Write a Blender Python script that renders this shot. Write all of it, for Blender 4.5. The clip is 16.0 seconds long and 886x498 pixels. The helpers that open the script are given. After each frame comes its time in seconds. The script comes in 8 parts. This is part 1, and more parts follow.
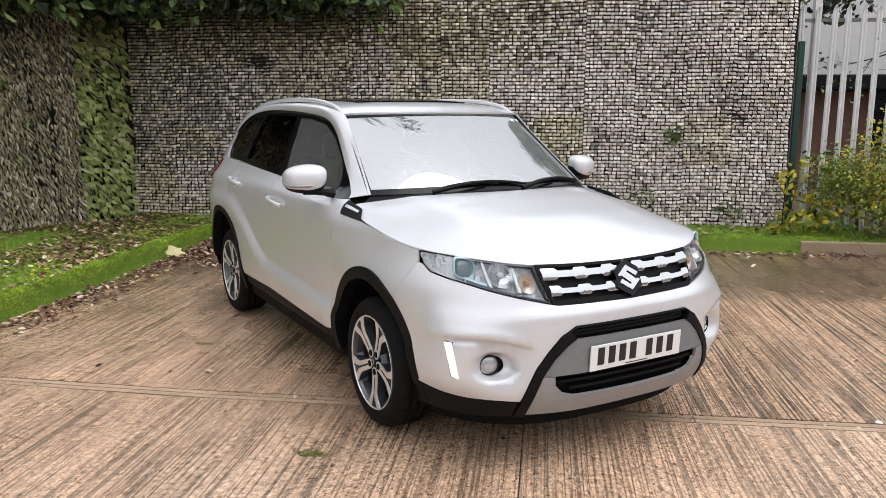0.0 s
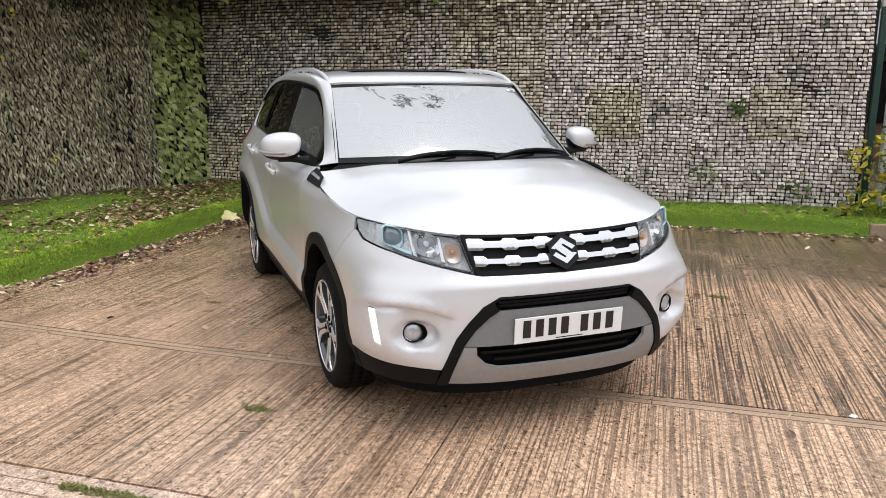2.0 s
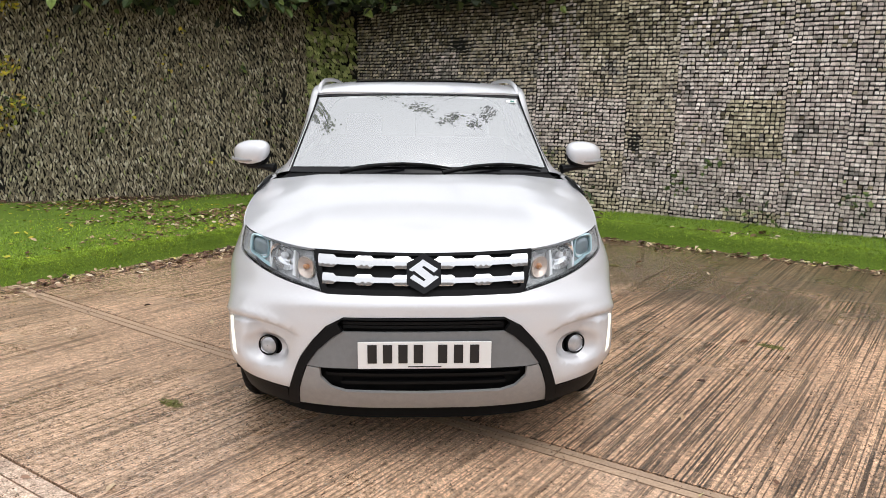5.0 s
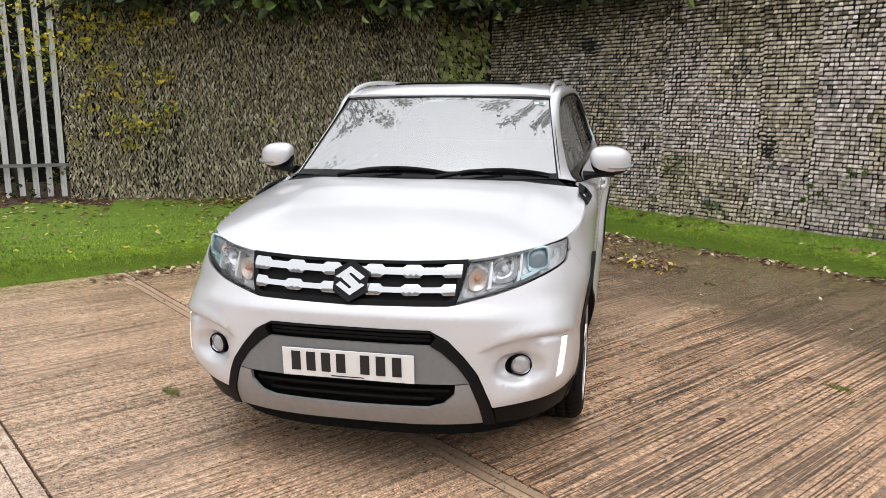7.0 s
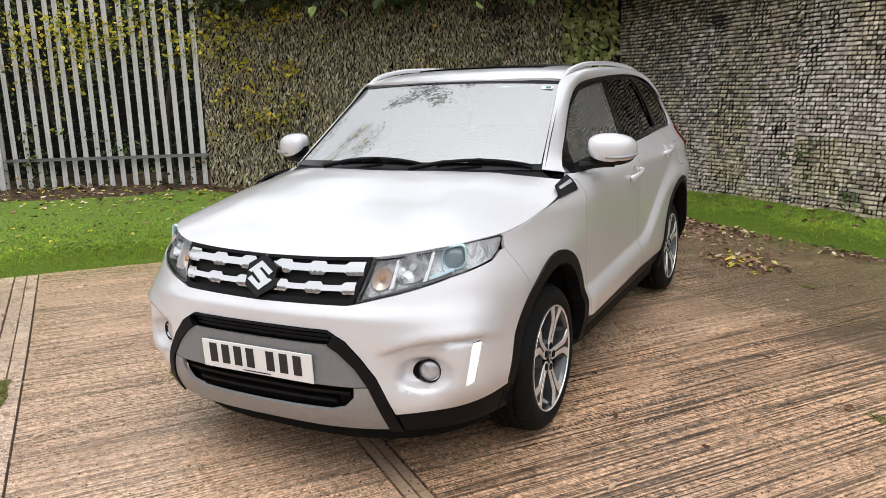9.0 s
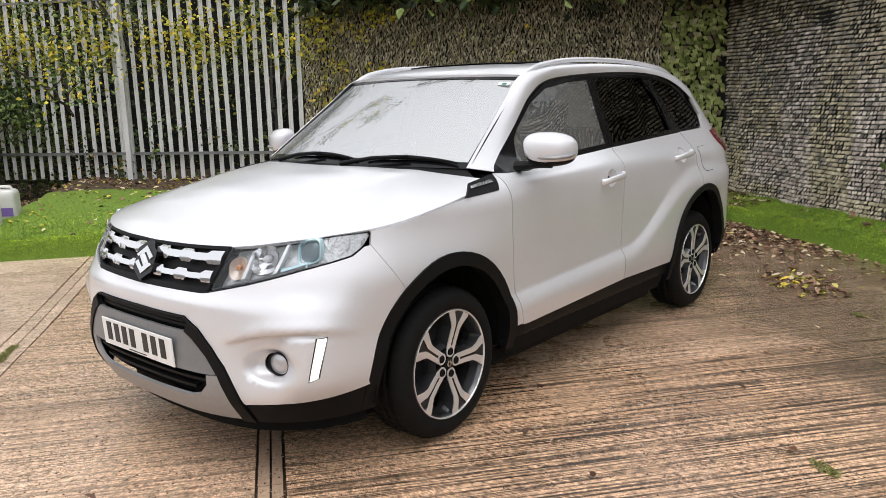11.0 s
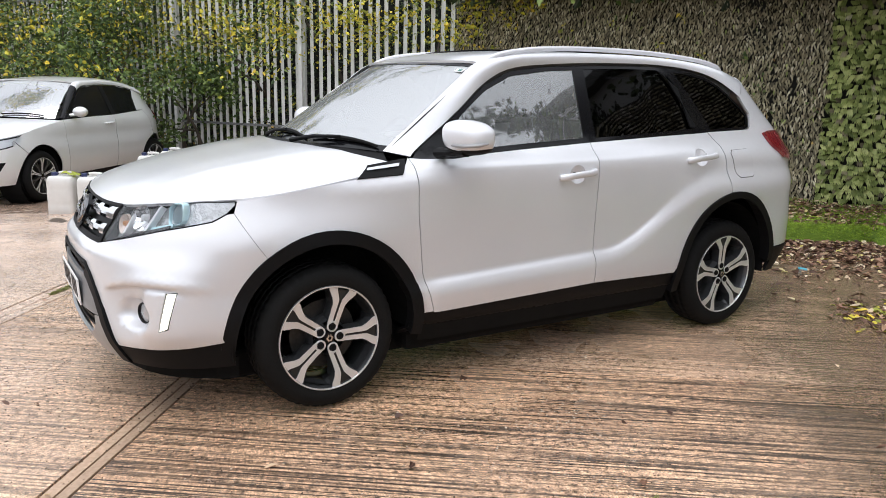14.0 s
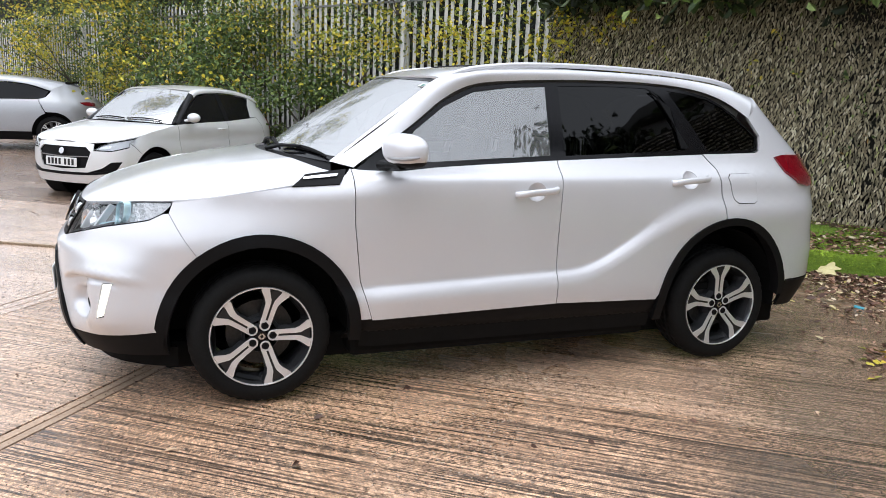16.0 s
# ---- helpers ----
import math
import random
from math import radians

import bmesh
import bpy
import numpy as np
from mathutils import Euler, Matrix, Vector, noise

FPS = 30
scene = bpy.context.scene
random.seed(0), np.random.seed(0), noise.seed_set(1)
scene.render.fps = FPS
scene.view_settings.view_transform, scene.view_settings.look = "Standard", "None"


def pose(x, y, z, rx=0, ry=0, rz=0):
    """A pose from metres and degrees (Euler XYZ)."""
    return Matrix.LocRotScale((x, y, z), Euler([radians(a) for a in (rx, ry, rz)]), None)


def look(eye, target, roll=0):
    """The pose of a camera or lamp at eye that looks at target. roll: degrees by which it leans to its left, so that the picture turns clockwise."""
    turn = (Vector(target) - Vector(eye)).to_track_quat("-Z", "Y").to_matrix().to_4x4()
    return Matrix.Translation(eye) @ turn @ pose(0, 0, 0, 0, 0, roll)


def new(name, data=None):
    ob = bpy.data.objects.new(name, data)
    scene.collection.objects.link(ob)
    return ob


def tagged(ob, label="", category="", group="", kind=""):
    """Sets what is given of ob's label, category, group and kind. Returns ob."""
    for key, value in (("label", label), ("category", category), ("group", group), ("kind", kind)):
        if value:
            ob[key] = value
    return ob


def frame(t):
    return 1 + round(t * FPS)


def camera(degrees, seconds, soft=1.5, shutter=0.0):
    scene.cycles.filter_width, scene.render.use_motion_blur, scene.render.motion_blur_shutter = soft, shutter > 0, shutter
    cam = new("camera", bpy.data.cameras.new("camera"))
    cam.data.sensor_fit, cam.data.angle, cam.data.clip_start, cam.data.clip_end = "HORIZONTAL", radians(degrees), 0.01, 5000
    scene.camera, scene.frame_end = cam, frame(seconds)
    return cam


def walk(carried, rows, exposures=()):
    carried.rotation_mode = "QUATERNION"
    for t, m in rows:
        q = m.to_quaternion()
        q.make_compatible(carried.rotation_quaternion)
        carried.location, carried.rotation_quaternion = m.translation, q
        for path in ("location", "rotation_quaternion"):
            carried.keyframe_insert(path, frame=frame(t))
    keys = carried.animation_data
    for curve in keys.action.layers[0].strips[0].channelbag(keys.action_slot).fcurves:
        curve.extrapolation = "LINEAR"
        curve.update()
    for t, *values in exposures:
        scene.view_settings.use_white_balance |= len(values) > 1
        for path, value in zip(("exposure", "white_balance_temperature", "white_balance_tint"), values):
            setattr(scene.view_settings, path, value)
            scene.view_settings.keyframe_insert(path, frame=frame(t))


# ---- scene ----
cam = camera(59.5, 16.0, soft=0.5)
PATH = [
    (0, (-2.351, -3.264, 1.527), (-1.363, -1.563, 1.171), 0.1),
    (0.5, (-2.267, -3.341, 1.511), (-1.332, -1.613, 1.14), 0.3),
    (1, (-2.141, -3.477, 1.517), (-1.266, -1.722, 1.123), 0.3),
    (1.5, (-1.922, -3.563, 1.512), (-1.117, -1.78, 1.099), 0.3),
    (2, (-1.651, -3.634, 1.512), (-0.939, -1.813, 1.088), 0.2),
    (2.5, (-1.426, -3.74, 1.49), (-0.818, -1.883, 1.066), 0.2),
    (3, (-1.213, -3.808, 1.51), (-0.711, -1.917, 1.096), 0.6),
    (3.2, (-1.112, -3.81, 1.512), (-0.649, -1.907, 1.105), 0.8),
    (5.3, (0.104, -3.776, 1.503), (0.121, -1.816, 1.104), 0.4),
    (5.5, (0.204, -3.79, 1.507), (0.172, -1.832, 1.102), 0.4),
    (6, (0.452, -3.805, 1.511), (0.283, -1.854, 1.102), 0.1),
    (6.5, (0.727, -3.655, 1.494), (0.427, -1.719, 1.095), -0.0),
    (7, (0.966, -3.532, 1.49), (0.537, -1.616, 1.105), -0.1),
    (7.5, (1.218, -3.446, 1.508), (0.663, -1.561, 1.133), -0.5),
    (8, (1.461, -3.245, 1.496), (0.788, -1.399, 1.12), -0.8),
    (8.5, (1.674, -3.09, 1.487), (0.878, -1.297, 1.098), -1.3),
    (9, (1.912, -3.003, 1.478), (1.005, -1.268, 1.067), -1.8),
    (9.2, (1.998, -2.954, 1.482), (1.05, -1.243, 1.065), -2.0),
    (11.3, (2.922, -2.214, 1.4), (1.604, -0.759, 1.019), -0.8),
    (11.5, (3.002, -2.148, 1.415), (1.652, -0.721, 1.036), -0.4),
    (12, (3.193, -2.044, 1.407), (1.775, -0.686, 1.028), 0.4),
    (12.5, (3.353, -1.912, 1.423), (1.879, -0.616, 1.037), 0.9),
    (13, (3.482, -1.662, 1.397), (1.953, -0.436, 1.0), 1.0),
    (13.3, (3.592, -1.526, 1.4), (2.017, -0.358, 1.008), 1.0),
    (13.5, (3.61, -1.442, 1.396), (2.018, -0.303, 0.99), 1.1),
    (14, (3.762, -1.253, 1.383), (2.099, -0.221, 0.97), 1.1),
    (14.5, (3.89, -1.018, 1.393), (2.164, -0.094, 0.984), 1.4),
    (15, (4.008, -0.757, 1.393), (2.233, 0.07, 0.99), 1.6),
    (15.5, (4.142, -0.573, 1.386), (2.331, 0.179, 0.992), 1.9),
    (16, (4.223, -0.417, 1.413), (2.386, 0.27, 1.023), 2.2),
]
walk(cam, [(t, look(eye, target, roll)) for t, eye, target, roll in PATH], [(0, 0.42, 6260, 10), (9, 0.42, 6420, 10), (13, 0.57, 6260, 10), (16, 0.65, 5980, 10)])
# world: soft overcast daylight
world = bpy.data.worlds.new("overcast_sky")
world.use_nodes = True
scene.world = world
wn, wl = world.node_tree.nodes, world.node_tree.links
sky = wn.new("ShaderNodeTexSky")
sky.sky_type = "NISHITA"
sky.sun_disc = False
sky.sun_elevation, sky.sun_rotation = radians(73), radians(150)
sky.air_density, sky.dust_density = 1.0, 4.0
pale = wn.new("ShaderNodeHueSaturation")
pale.inputs["Saturation"].default_value = 0.2
cloud = wn.new("ShaderNodeMix")
cloud.data_type = "RGBA"
cloud.inputs[0].default_value = 0.75
cloud.inputs[7].default_value = (6.3, 6.35, 6.5, 1.0)
wl.new(sky.outputs[0], pale.inputs["Color"])
wl.new(pale.outputs[0], cloud.inputs[6])
wl.new(cloud.outputs[2], wn["Background"].inputs[0])
wn["Background"].inputs[1].default_value = 0.165
sun = new("sun", bpy.data.lights.new("sun", "SUN"))
sun.data.energy, sun.data.angle, sun.data.color = 0.85, radians(44), (1.0, 0.97, 0.93)
sun.matrix_world = look((1.2, -2.1, 8.0), (0, 0, 0))


# ---- materials ----
def ramp(nt, fac, stops):
    r = nt.nodes.new("ShaderNodeValToRGB")
    nt.links.new(fac, r.inputs[0])
    el = r.color_ramp.elements
    while len(el) < len(stops):
        el.new(0.5)
    for e, (p, c) in zip(el, stops):
        e.position = p
        e.color = (*c, 1.0) if len(c) == 3 else c
    return r.outputs[0]


def tex(nt, kind, scale, detail=4.0, rough=0.55, vec=None, stretch=None, turn=0.0, coord="Object"):
    if vec is None:
        tc = nt.nodes.new("ShaderNodeTexCoord")
        vec = tc.outputs[coord]
    if stretch or turn:
        mp = nt.nodes.new("ShaderNodeMapping")
        mp.inputs["Scale"].default_value = stretch or (1, 1, 1)
        mp.inputs["Rotation"].default_value = (0, 0, turn)
        nt.links.new(vec, mp.inputs[0])
        vec = mp.outputs[0]
    n = nt.nodes.new("ShaderNodeTex" + kind)
    n.inputs["Scale"].default_value = scale
    if kind == "Noise":
        n.inputs["Detail"].default_value, n.inputs["Roughness"].default_value = detail, rough
    nt.links.new(vec, n.inputs["Vector"])
    return n.outputs["Fac"] if kind == "Noise" else n.outputs[0]


def mixc(nt, fac, a, b, mode="MIX"):
    m = nt.nodes.new("ShaderNodeMix")
    m.data_type, m.blend_type = "RGBA", mode
    for sock, v in ((m.inputs[0], fac), (m.inputs[6], a), (m.inputs[7], b)):
        if isinstance(v, (int, float)):
            sock.default_value = v
        elif isinstance(v, tuple):
            sock.default_value = (*v, 1.0)
        else:
            nt.links.new(v, sock)
    return m.outputs[2]


def math_node(nt, op, a, b=0.0):
    m = nt.nodes.new("ShaderNodeMath")
    m.operation = op
    for sock, v in ((m.inputs[0], a), (m.inputs[1], b)):
        if isinstance(v, (int, float)):
            sock.default_value = v
        else:
            nt.links.new(v, sock)
    return m.outputs[0]


def bump(nt, height, strength, distance, onto=None):
    b = nt.nodes.new("ShaderNodeBump")
    b.inputs["Strength"].default_value, b.inputs["Distance"].default_value = strength, distance
    nt.links.new(height, b.inputs["Height"])
    if onto:
        nt.links.new(onto, b.inputs["Normal"])
    return b.outputs[0]


def material(name, colour=(0.5, 0.5, 0.5), rough=0.5, metal=0.0, coat=0.0, spec=0.5):
    m = bpy.data.materials.new(name)
    m.use_nodes = True
    b = m.node_tree.nodes["Principled BSDF"]
    b.inputs["Base Color"].default_value = (*colour, 1.0)
    b.inputs["Roughness"].default_value, b.inputs["Metallic"].default_value = rough, metal
    b.inputs["Coat Weight"].default_value, b.inputs["Coat Roughness"].default_value = coat, 0.05
    b.inputs["Specular IOR Level"].default_value = spec
    return m, m.node_tree, b


def speckled(name, dark, light, scale, rough=0.6, relief=0.3, depth=0.002, metal=0.0, coat=0.0, big=None):
    """A surface with grain at a fine and a broad scale, and fine relief."""
    m, nt, b = material(name, light, rough, metal, coat)
    fine, broad = tex(nt, "Noise", scale, 6), tex(nt, "Noise", big or scale * 0.08, 3)
    c = mixc(nt, math_node(nt, "MULTIPLY", fine, 1.0), dark, light)
    c = mixc(nt, math_node(nt, "MULTIPLY", broad, 0.5), c, tuple(0.6 * v for v in dark))
    nt.links.new(c, b.inputs["Base Color"])
    nt.links.new(bump(nt, fine, relief, depth), b.inputs["Normal"])
    return m


def with_random(m, amount=0.25, island=True):
    """Vary a material's base colour from piece to piece."""
    nt, b = m.node_tree, m.node_tree.nodes["Principled BSDF"]
    if island:
        r = nt.nodes.new("ShaderNodeNewGeometry").outputs["Random Per Island"]
    else:
        r = nt.nodes.new("ShaderNodeObjectInfo").outputs["Random"]
    hsv = nt.nodes.new("ShaderNodeHueSaturation")
    v = math_node(nt, "ADD", math_node(nt, "MULTIPLY", r, 2 * amount), 1 - amount)
    nt.links.new(v, hsv.inputs["Value"])
    link = b.inputs["Base Color"].links
    if link:
        nt.links.new(link[0].from_socket, hsv.inputs["Color"])
    else:
        hsv.inputs["Color"].default_value = b.inputs["Base Color"].default_value
    nt.links.new(hsv.outputs[0], b.inputs["Base Color"])
    return m


# the yard's own axes: U runs along the long joint and the pale net, V along the tined grooves
YARD = math.atan2(0.609, 0.793)
U, V = Vector((0.793, -0.609, 0.0)), Vector((0.609, 0.793, 0.0))


def yard(u, v, z=0.0):
    return U * u + V * v + Vector((0, 0, z))


def concrete(name, dark, light, tined=0.93, gloss=(0.20, 0.50), film=0.4):
    """Brushed, damp concrete: tined grooves along V, stains, grit and wet patches."""
    m, nt, b = material(name, light, 0.5)
    tc = nt.nodes.new("ShaderNodeTexCoord").outputs["Object"]
    mp = nt.nodes.new("ShaderNodeMapping")
    mp.inputs["Rotation"].default_value = (0, 0, YARD)
    nt.links.new(tc, mp.inputs[0])
    flat = mp.outputs[0]
    grit = tex(nt, "Noise", 135, 3, 0.8, vec=tc)
    grain = tex(nt, "Noise", 34, 6, 0.72, vec=tc)
    wide = tex(nt, "Noise", 34, 1.0, 0.5, vec=flat, stretch=(1.0, 0.010, 1.0))
    thin = tex(nt, "Noise", 92, 1, 0.5, vec=flat, stretch=(1.0, 0.012, 1.0))
    fade = ramp(nt, tex(nt, "Noise", 4.0, 6, 0.75, vec=flat, stretch=(1.0, 0.25, 1.0)), [(0.36, (0.40, 0.40, 0.40)), (0.52, (1, 1, 1))])
    ragged = math_node(nt, "MULTIPLY", math_node(nt, "SUBTRACT", grain, 0.5), 0.30)
    cut = math_node(nt, "ABSOLUTE", math_node(nt, "SUBTRACT", math_node(nt, "ADD", wide, math_node(nt, "MULTIPLY", ragged, 0.4)), 0.5))
    deep = ramp(nt, cut, [(0.016, (1, 1, 1)), (0.048, (0, 0, 0))])
    slight = ramp(nt, math_node(nt, "ADD", thin, ragged), [(0.36, (0.75, 0.75, 0.75)), (0.46, (0, 0, 0))])
    groove = math_node(nt, "MULTIPLY", math_node(nt, "MAXIMUM", deep, slight), fade)
    c = ramp(nt, grain, [(0.30, tuple(0.45 * v for v in dark)), (0.46, tuple(0.5 * (p + q) for p, q in zip(dark, light))), (0.62, light)])
    c = mixc(nt, math_node(nt, "MULTIPLY", groove, tined), c, tuple(0.07 * v for v in dark))
    stain = tex(nt, "Noise", 0.8, 6, 0.62, vec=tc)
    c = mixc(nt, ramp(nt, stain, [(0.50, (0, 0, 0)), (0.78, (0.5, 0.5, 0.5))]), c, tuple(0.6 * v for v in dark), "MIX")
    parts = nt.nodes.new("ShaderNodeSeparateXYZ")
    nt.links.new(flat, parts.inputs[0])
    # darker brown towards the kerb along V, its edge broken up by noise
    kerb_dark = math_node(nt, "ADD", math_node(nt, "MULTIPLY", parts.outputs[1], 0.16), tex(nt, "Noise", 0.9, 6, 0.68, vec=tc))
    c = mixc(nt, ramp(nt, kerb_dark, [(0.80, (0, 0, 0)), (1.24, (0.66, 0.66, 0.66))]), c, (0.085, 0.058, 0.036))
    streak = tex(nt, "Noise", 1.8, 5, 0.6, vec=flat, stretch=(1.0, 0.5, 1.0))
    c = mixc(nt, 0.8, c, ramp(nt, streak, [(0.3, (0.62, 0.57, 0.53)), (0.5, (1, 0.99, 0.98)), (0.72, (1.25, 1.22, 1.2))]), "MULTIPLY")
    c = mixc(nt, 0.9, c, ramp(nt, grit, [(0.34, (0.22, 0.2, 0.19)), (0.45, (0.85, 0.85, 0.85)), (0.56, (1.1, 1.1, 1.1)), (0.66, (1.9, 1.86, 1.8))]), "MULTIPLY")
    nt.links.new(c, b.inputs["Base Color"])
    wet = tex(nt, "Noise", 0.55, 4, 0.6, vec=tc)
    nt.links.new(ramp(nt, wet, [(0.42, (gloss[0],) * 3), (0.60, (gloss[1],) * 3)]), b.inputs["Roughness"])
    nt.links.new(ramp(nt, wet, [(0.36, (film, film, film)), (0.62, (0.55 * film, 0.55 * film, 0.55 * film))]), b.inputs["Coat Weight"])
    b.inputs["Coat Roughness"].default_value = 0.22
    b.inputs["Coat IOR"].default_value = 1.55
    low = math_node(nt, "SUBTRACT", 1.0, groove)
    nt.links.new(bump(nt, low, 0.40 * tined, 0.004), b.inputs["Coat Normal"])
    n = bump(nt, low, 1.0 * tined, 0.009)
    n = bump(nt, math_node(nt, "ADD", grit, math_node(nt, "MULTIPLY", grain, 2.0)), 0.55, 0.0035, n)
    nt.links.new(n, b.inputs["Normal"])
    return m


M_CONCRETE = with_random(concrete("tined_damp_concrete", (0.26, 0.150, 0.084), (0.87, 0.560, 0.357), film=0.95), 0.05, False)
M_PALE_SLAB = with_random(concrete("pale_damp_concrete", (0.415, 0.252, 0.150), (0.84, 0.575, 0.395), 0.62, (0.12, 0.40), 1.0), 0.05, False)
M_SMOOTH = with_random(concrete("smooth_wet_concrete", (0.48, 0.335, 0.24), (0.84, 0.63, 0.49), 0.22, (0.07, 0.30), 1.0), 0.05, False)
M_JOINT = with_random(speckled("joint_filler", (0.28, 0.18, 0.11), (0.74, 0.53, 0.375), 60, 0.45, 0.6, 0.005, big=5), 0.12, False)
M_EARTH = speckled("damp_earth", (0.045, 0.031, 0.021), (0.14, 0.10, 0.068), 30, 0.8, 0.8, 0.01)
M_TARMAC = concrete("wet_worn_yard", (0.13, 0.085, 0.062), (0.40, 0.29, 0.22), 0.25, (0.08, 0.34))
M_MOSS = speckled("mossy_turf", (0.045, 0.09, 0.008), (0.27, 0.42, 0.028), 55, 0.85, 1.0, 0.012, big=1.6)
M_LITTER_EARTH = speckled("leaf_mould", (0.02, 0.014, 0.008), (0.16, 0.095, 0.045), 38, 0.85, 1.0, 0.02)
M_KERB = speckled("concrete_kerb", (0.24, 0.17, 0.10), (0.50, 0.38, 0.26), 50, 0.8)


def grass():
    m, nt, b = material("grass_blade", (0.20, 0.31, 0.012), 0.6)
    worn = tex(nt, "Noise", 1.6, 5, 0.65)
    fine = tex(nt, "Noise", 14, 3, 0.6)
    c = mixc(nt, ramp(nt, worn, [(0.36, (0, 0, 0)), (0.62, (1, 1, 1))]), (0.16, 0.27, 0.018), (0.37, 0.53, 0.045))
    c = mixc(nt, 0.7, c, ramp(nt, fine, [(0.35, (0.55, 0.5, 0.5)), (0.65, (1.25, 1.2, 1.1))]), "MULTIPLY")
    nt.links.new(c, b.inputs["Base Color"])
    return m


M_GRASS = with_random(grass(), 0.5)
M_MOSS_DULL = with_random(material("dull_moss", (0.17, 0.17, 0.045), 0.8)[0], 0.5)


def leaf_material(name, stops):
    m, nt, b = material(name, (0.2, 0.1, 0.03), 0.55)
    r = nt.nodes.new("ShaderNodeNewGeometry").outputs["Random Per Island"]
    vein = tex(nt, "Noise", 40, 3)
    c = mixc(nt, 0.5, ramp(nt, r, stops), ramp(nt, vein, [(0.3, (0.5, 0.5, 0.5)), (0.7, (1.3, 1.3, 1.3))]), "MULTIPLY")
    nt.links.new(c, b.inputs["Base Color"])
    b.inputs["Subsurface Weight"].default_value = 0.0
    return m


M_LITTER = leaf_material("fallen_leaf", [(0.0, (0.05, 0.022, 0.014)), (0.45, (0.17, 0.080, 0.045)), (0.68, (0.36, 0.21, 0.13)), (0.82, (0.56, 0.42, 0.26)), (0.93, (0.74, 0.64, 0.48)), (1.0, (0.60, 0.52, 0.10))])
M_NET_PALE = leaf_material("weathered_net_leaf", [(0.0, (0.30, 0.25, 0.175)), (0.5, (0.54, 0.47, 0.345)), (0.85, (0.68, 0.60, 0.455)), (1.0, (0.80, 0.73, 0.58))])
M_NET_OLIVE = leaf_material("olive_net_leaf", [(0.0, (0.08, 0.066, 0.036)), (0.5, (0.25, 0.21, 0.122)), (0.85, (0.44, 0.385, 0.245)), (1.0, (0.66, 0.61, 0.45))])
M_NET_GREEN = leaf_material("green_net_leaf", [(0.0, (0.10, 0.13, 0.025)), (0.5, (0.28, 0.33, 0.09)), (1.0, (0.54, 0.57, 0.22))])
M_NET_ROSE = leaf_material("rose_grey_net_leaf", [(0.0, (0.34, 0.285, 0.24)), (0.5, (0.62, 0.545, 0.47)), (0.85, (0.76, 0.685, 0.60)), (1.0, (0.86, 0.80, 0.72))])
M_NET_SAND = leaf_material("sandy_net_leaf", [(0.0, (0.26, 0.225, 0.14)), (0.5, (0.52, 0.46, 0.305)), (0.85, (0.66, 0.59, 0.41)), (1.0, (0.80, 0.74, 0.55))])
# dark leaf for scattered patches, and for shade painted in near the corner
M_NET_SHADE = leaf_material("dark_shade_net_leaf", [(0.0, (0.10, 0.09, 0.075)), (0.5, (0.26, 0.235, 0.195)), (1.0, (0.46, 0.42, 0.36))])
# near-black, for the shade seen through the gaps of the nets
M_BACK = speckled("net_gap_shade", (0.002, 0.002, 0.0015), (0.009, 0.008, 0.006), 25, 0.9)
M_LEAF_GREEN = leaf_material("shrub_leaf", [(0.0, (0.025, 0.05, 0.01)), (0.6, (0.085, 0.14, 0.025)), (1.0, (0.21, 0.27, 0.06))])
M_LEAF_YELLOW = leaf_material("autumn_leaf", [(0.0, (0.20, 0.24, 0.03)), (0.45, (0.40, 0.38, 0.035)), (0.8, (0.66, 0.55, 0.04)), (1.0, (0.78, 0.56, 0.05))])
M_LEAF_RUST = leaf_material("rusty_leaf", [(0.0, (0.16, 0.08, 0.02)), (0.5, (0.34, 0.20, 0.05)), (1.0, (0.52, 0.36, 0.10))])
M_LEAF_FRESH = leaf_material("fresh_shrub_leaf", [(0.0, (0.06, 0.10, 0.012)), (0.6, (0.19, 0.25, 0.03)), (1.0, (0.36, 0.38, 0.06))])
# darker copy of the shrub leaf, with shade put into the colour
M_LEAF_DEEP = leaf_material("shade_toned_leaf", [(0.0, (0.006, 0.012, 0.004)), (0.6, (0.02, 0.035, 0.008)), (1.0, (0.06, 0.085, 0.02))])
M_BARK = speckled("twig_bark", (0.03, 0.022, 0.016), (0.10, 0.08, 0.06), 40, 0.85)
M_GALV = speckled("weathered_galvanised_steel", (0.62, 0.61, 0.60), (0.88, 0.87, 0.86), 22, 0.5, 0.15, 0.001, 0.1)
M_GALV_DIM = speckled("dull_galvanised_steel", (0.12, 0.12, 0.115), (0.30, 0.30, 0.29), 35, 0.6, 0.15, 0.001, 0.2)


# ---- building helpers ----
def finish(name, bm, mat, smooth=False):
    me = bpy.data.meshes.new(name)
    bm.to_mesh(me)
    bm.free()
    for m in (mat if isinstance(mat, (list, tuple)) else [mat]):
        me.materials.append(m)
    if smooth:
        me.polygons.foreach_set("use_smooth", [True] * len(me.polygons))
    return me


def part(name, bm, mat, parent=None, label="", smooth=False):
    """Link a bmesh as one mesh object, under a thing or a part if given."""
    ob = new(name, finish(name, bm, mat, smooth))
    if parent:
        ob.parent = parent
    if label:
        ob["label"] = label
    return ob


def thing(name, m, label, category, group="", kind=""):
    ob = new(name)
    ob.empty_display_size = 0.1
    ob.matrix_basis = m
    return tagged(ob, label, category, group, kind)


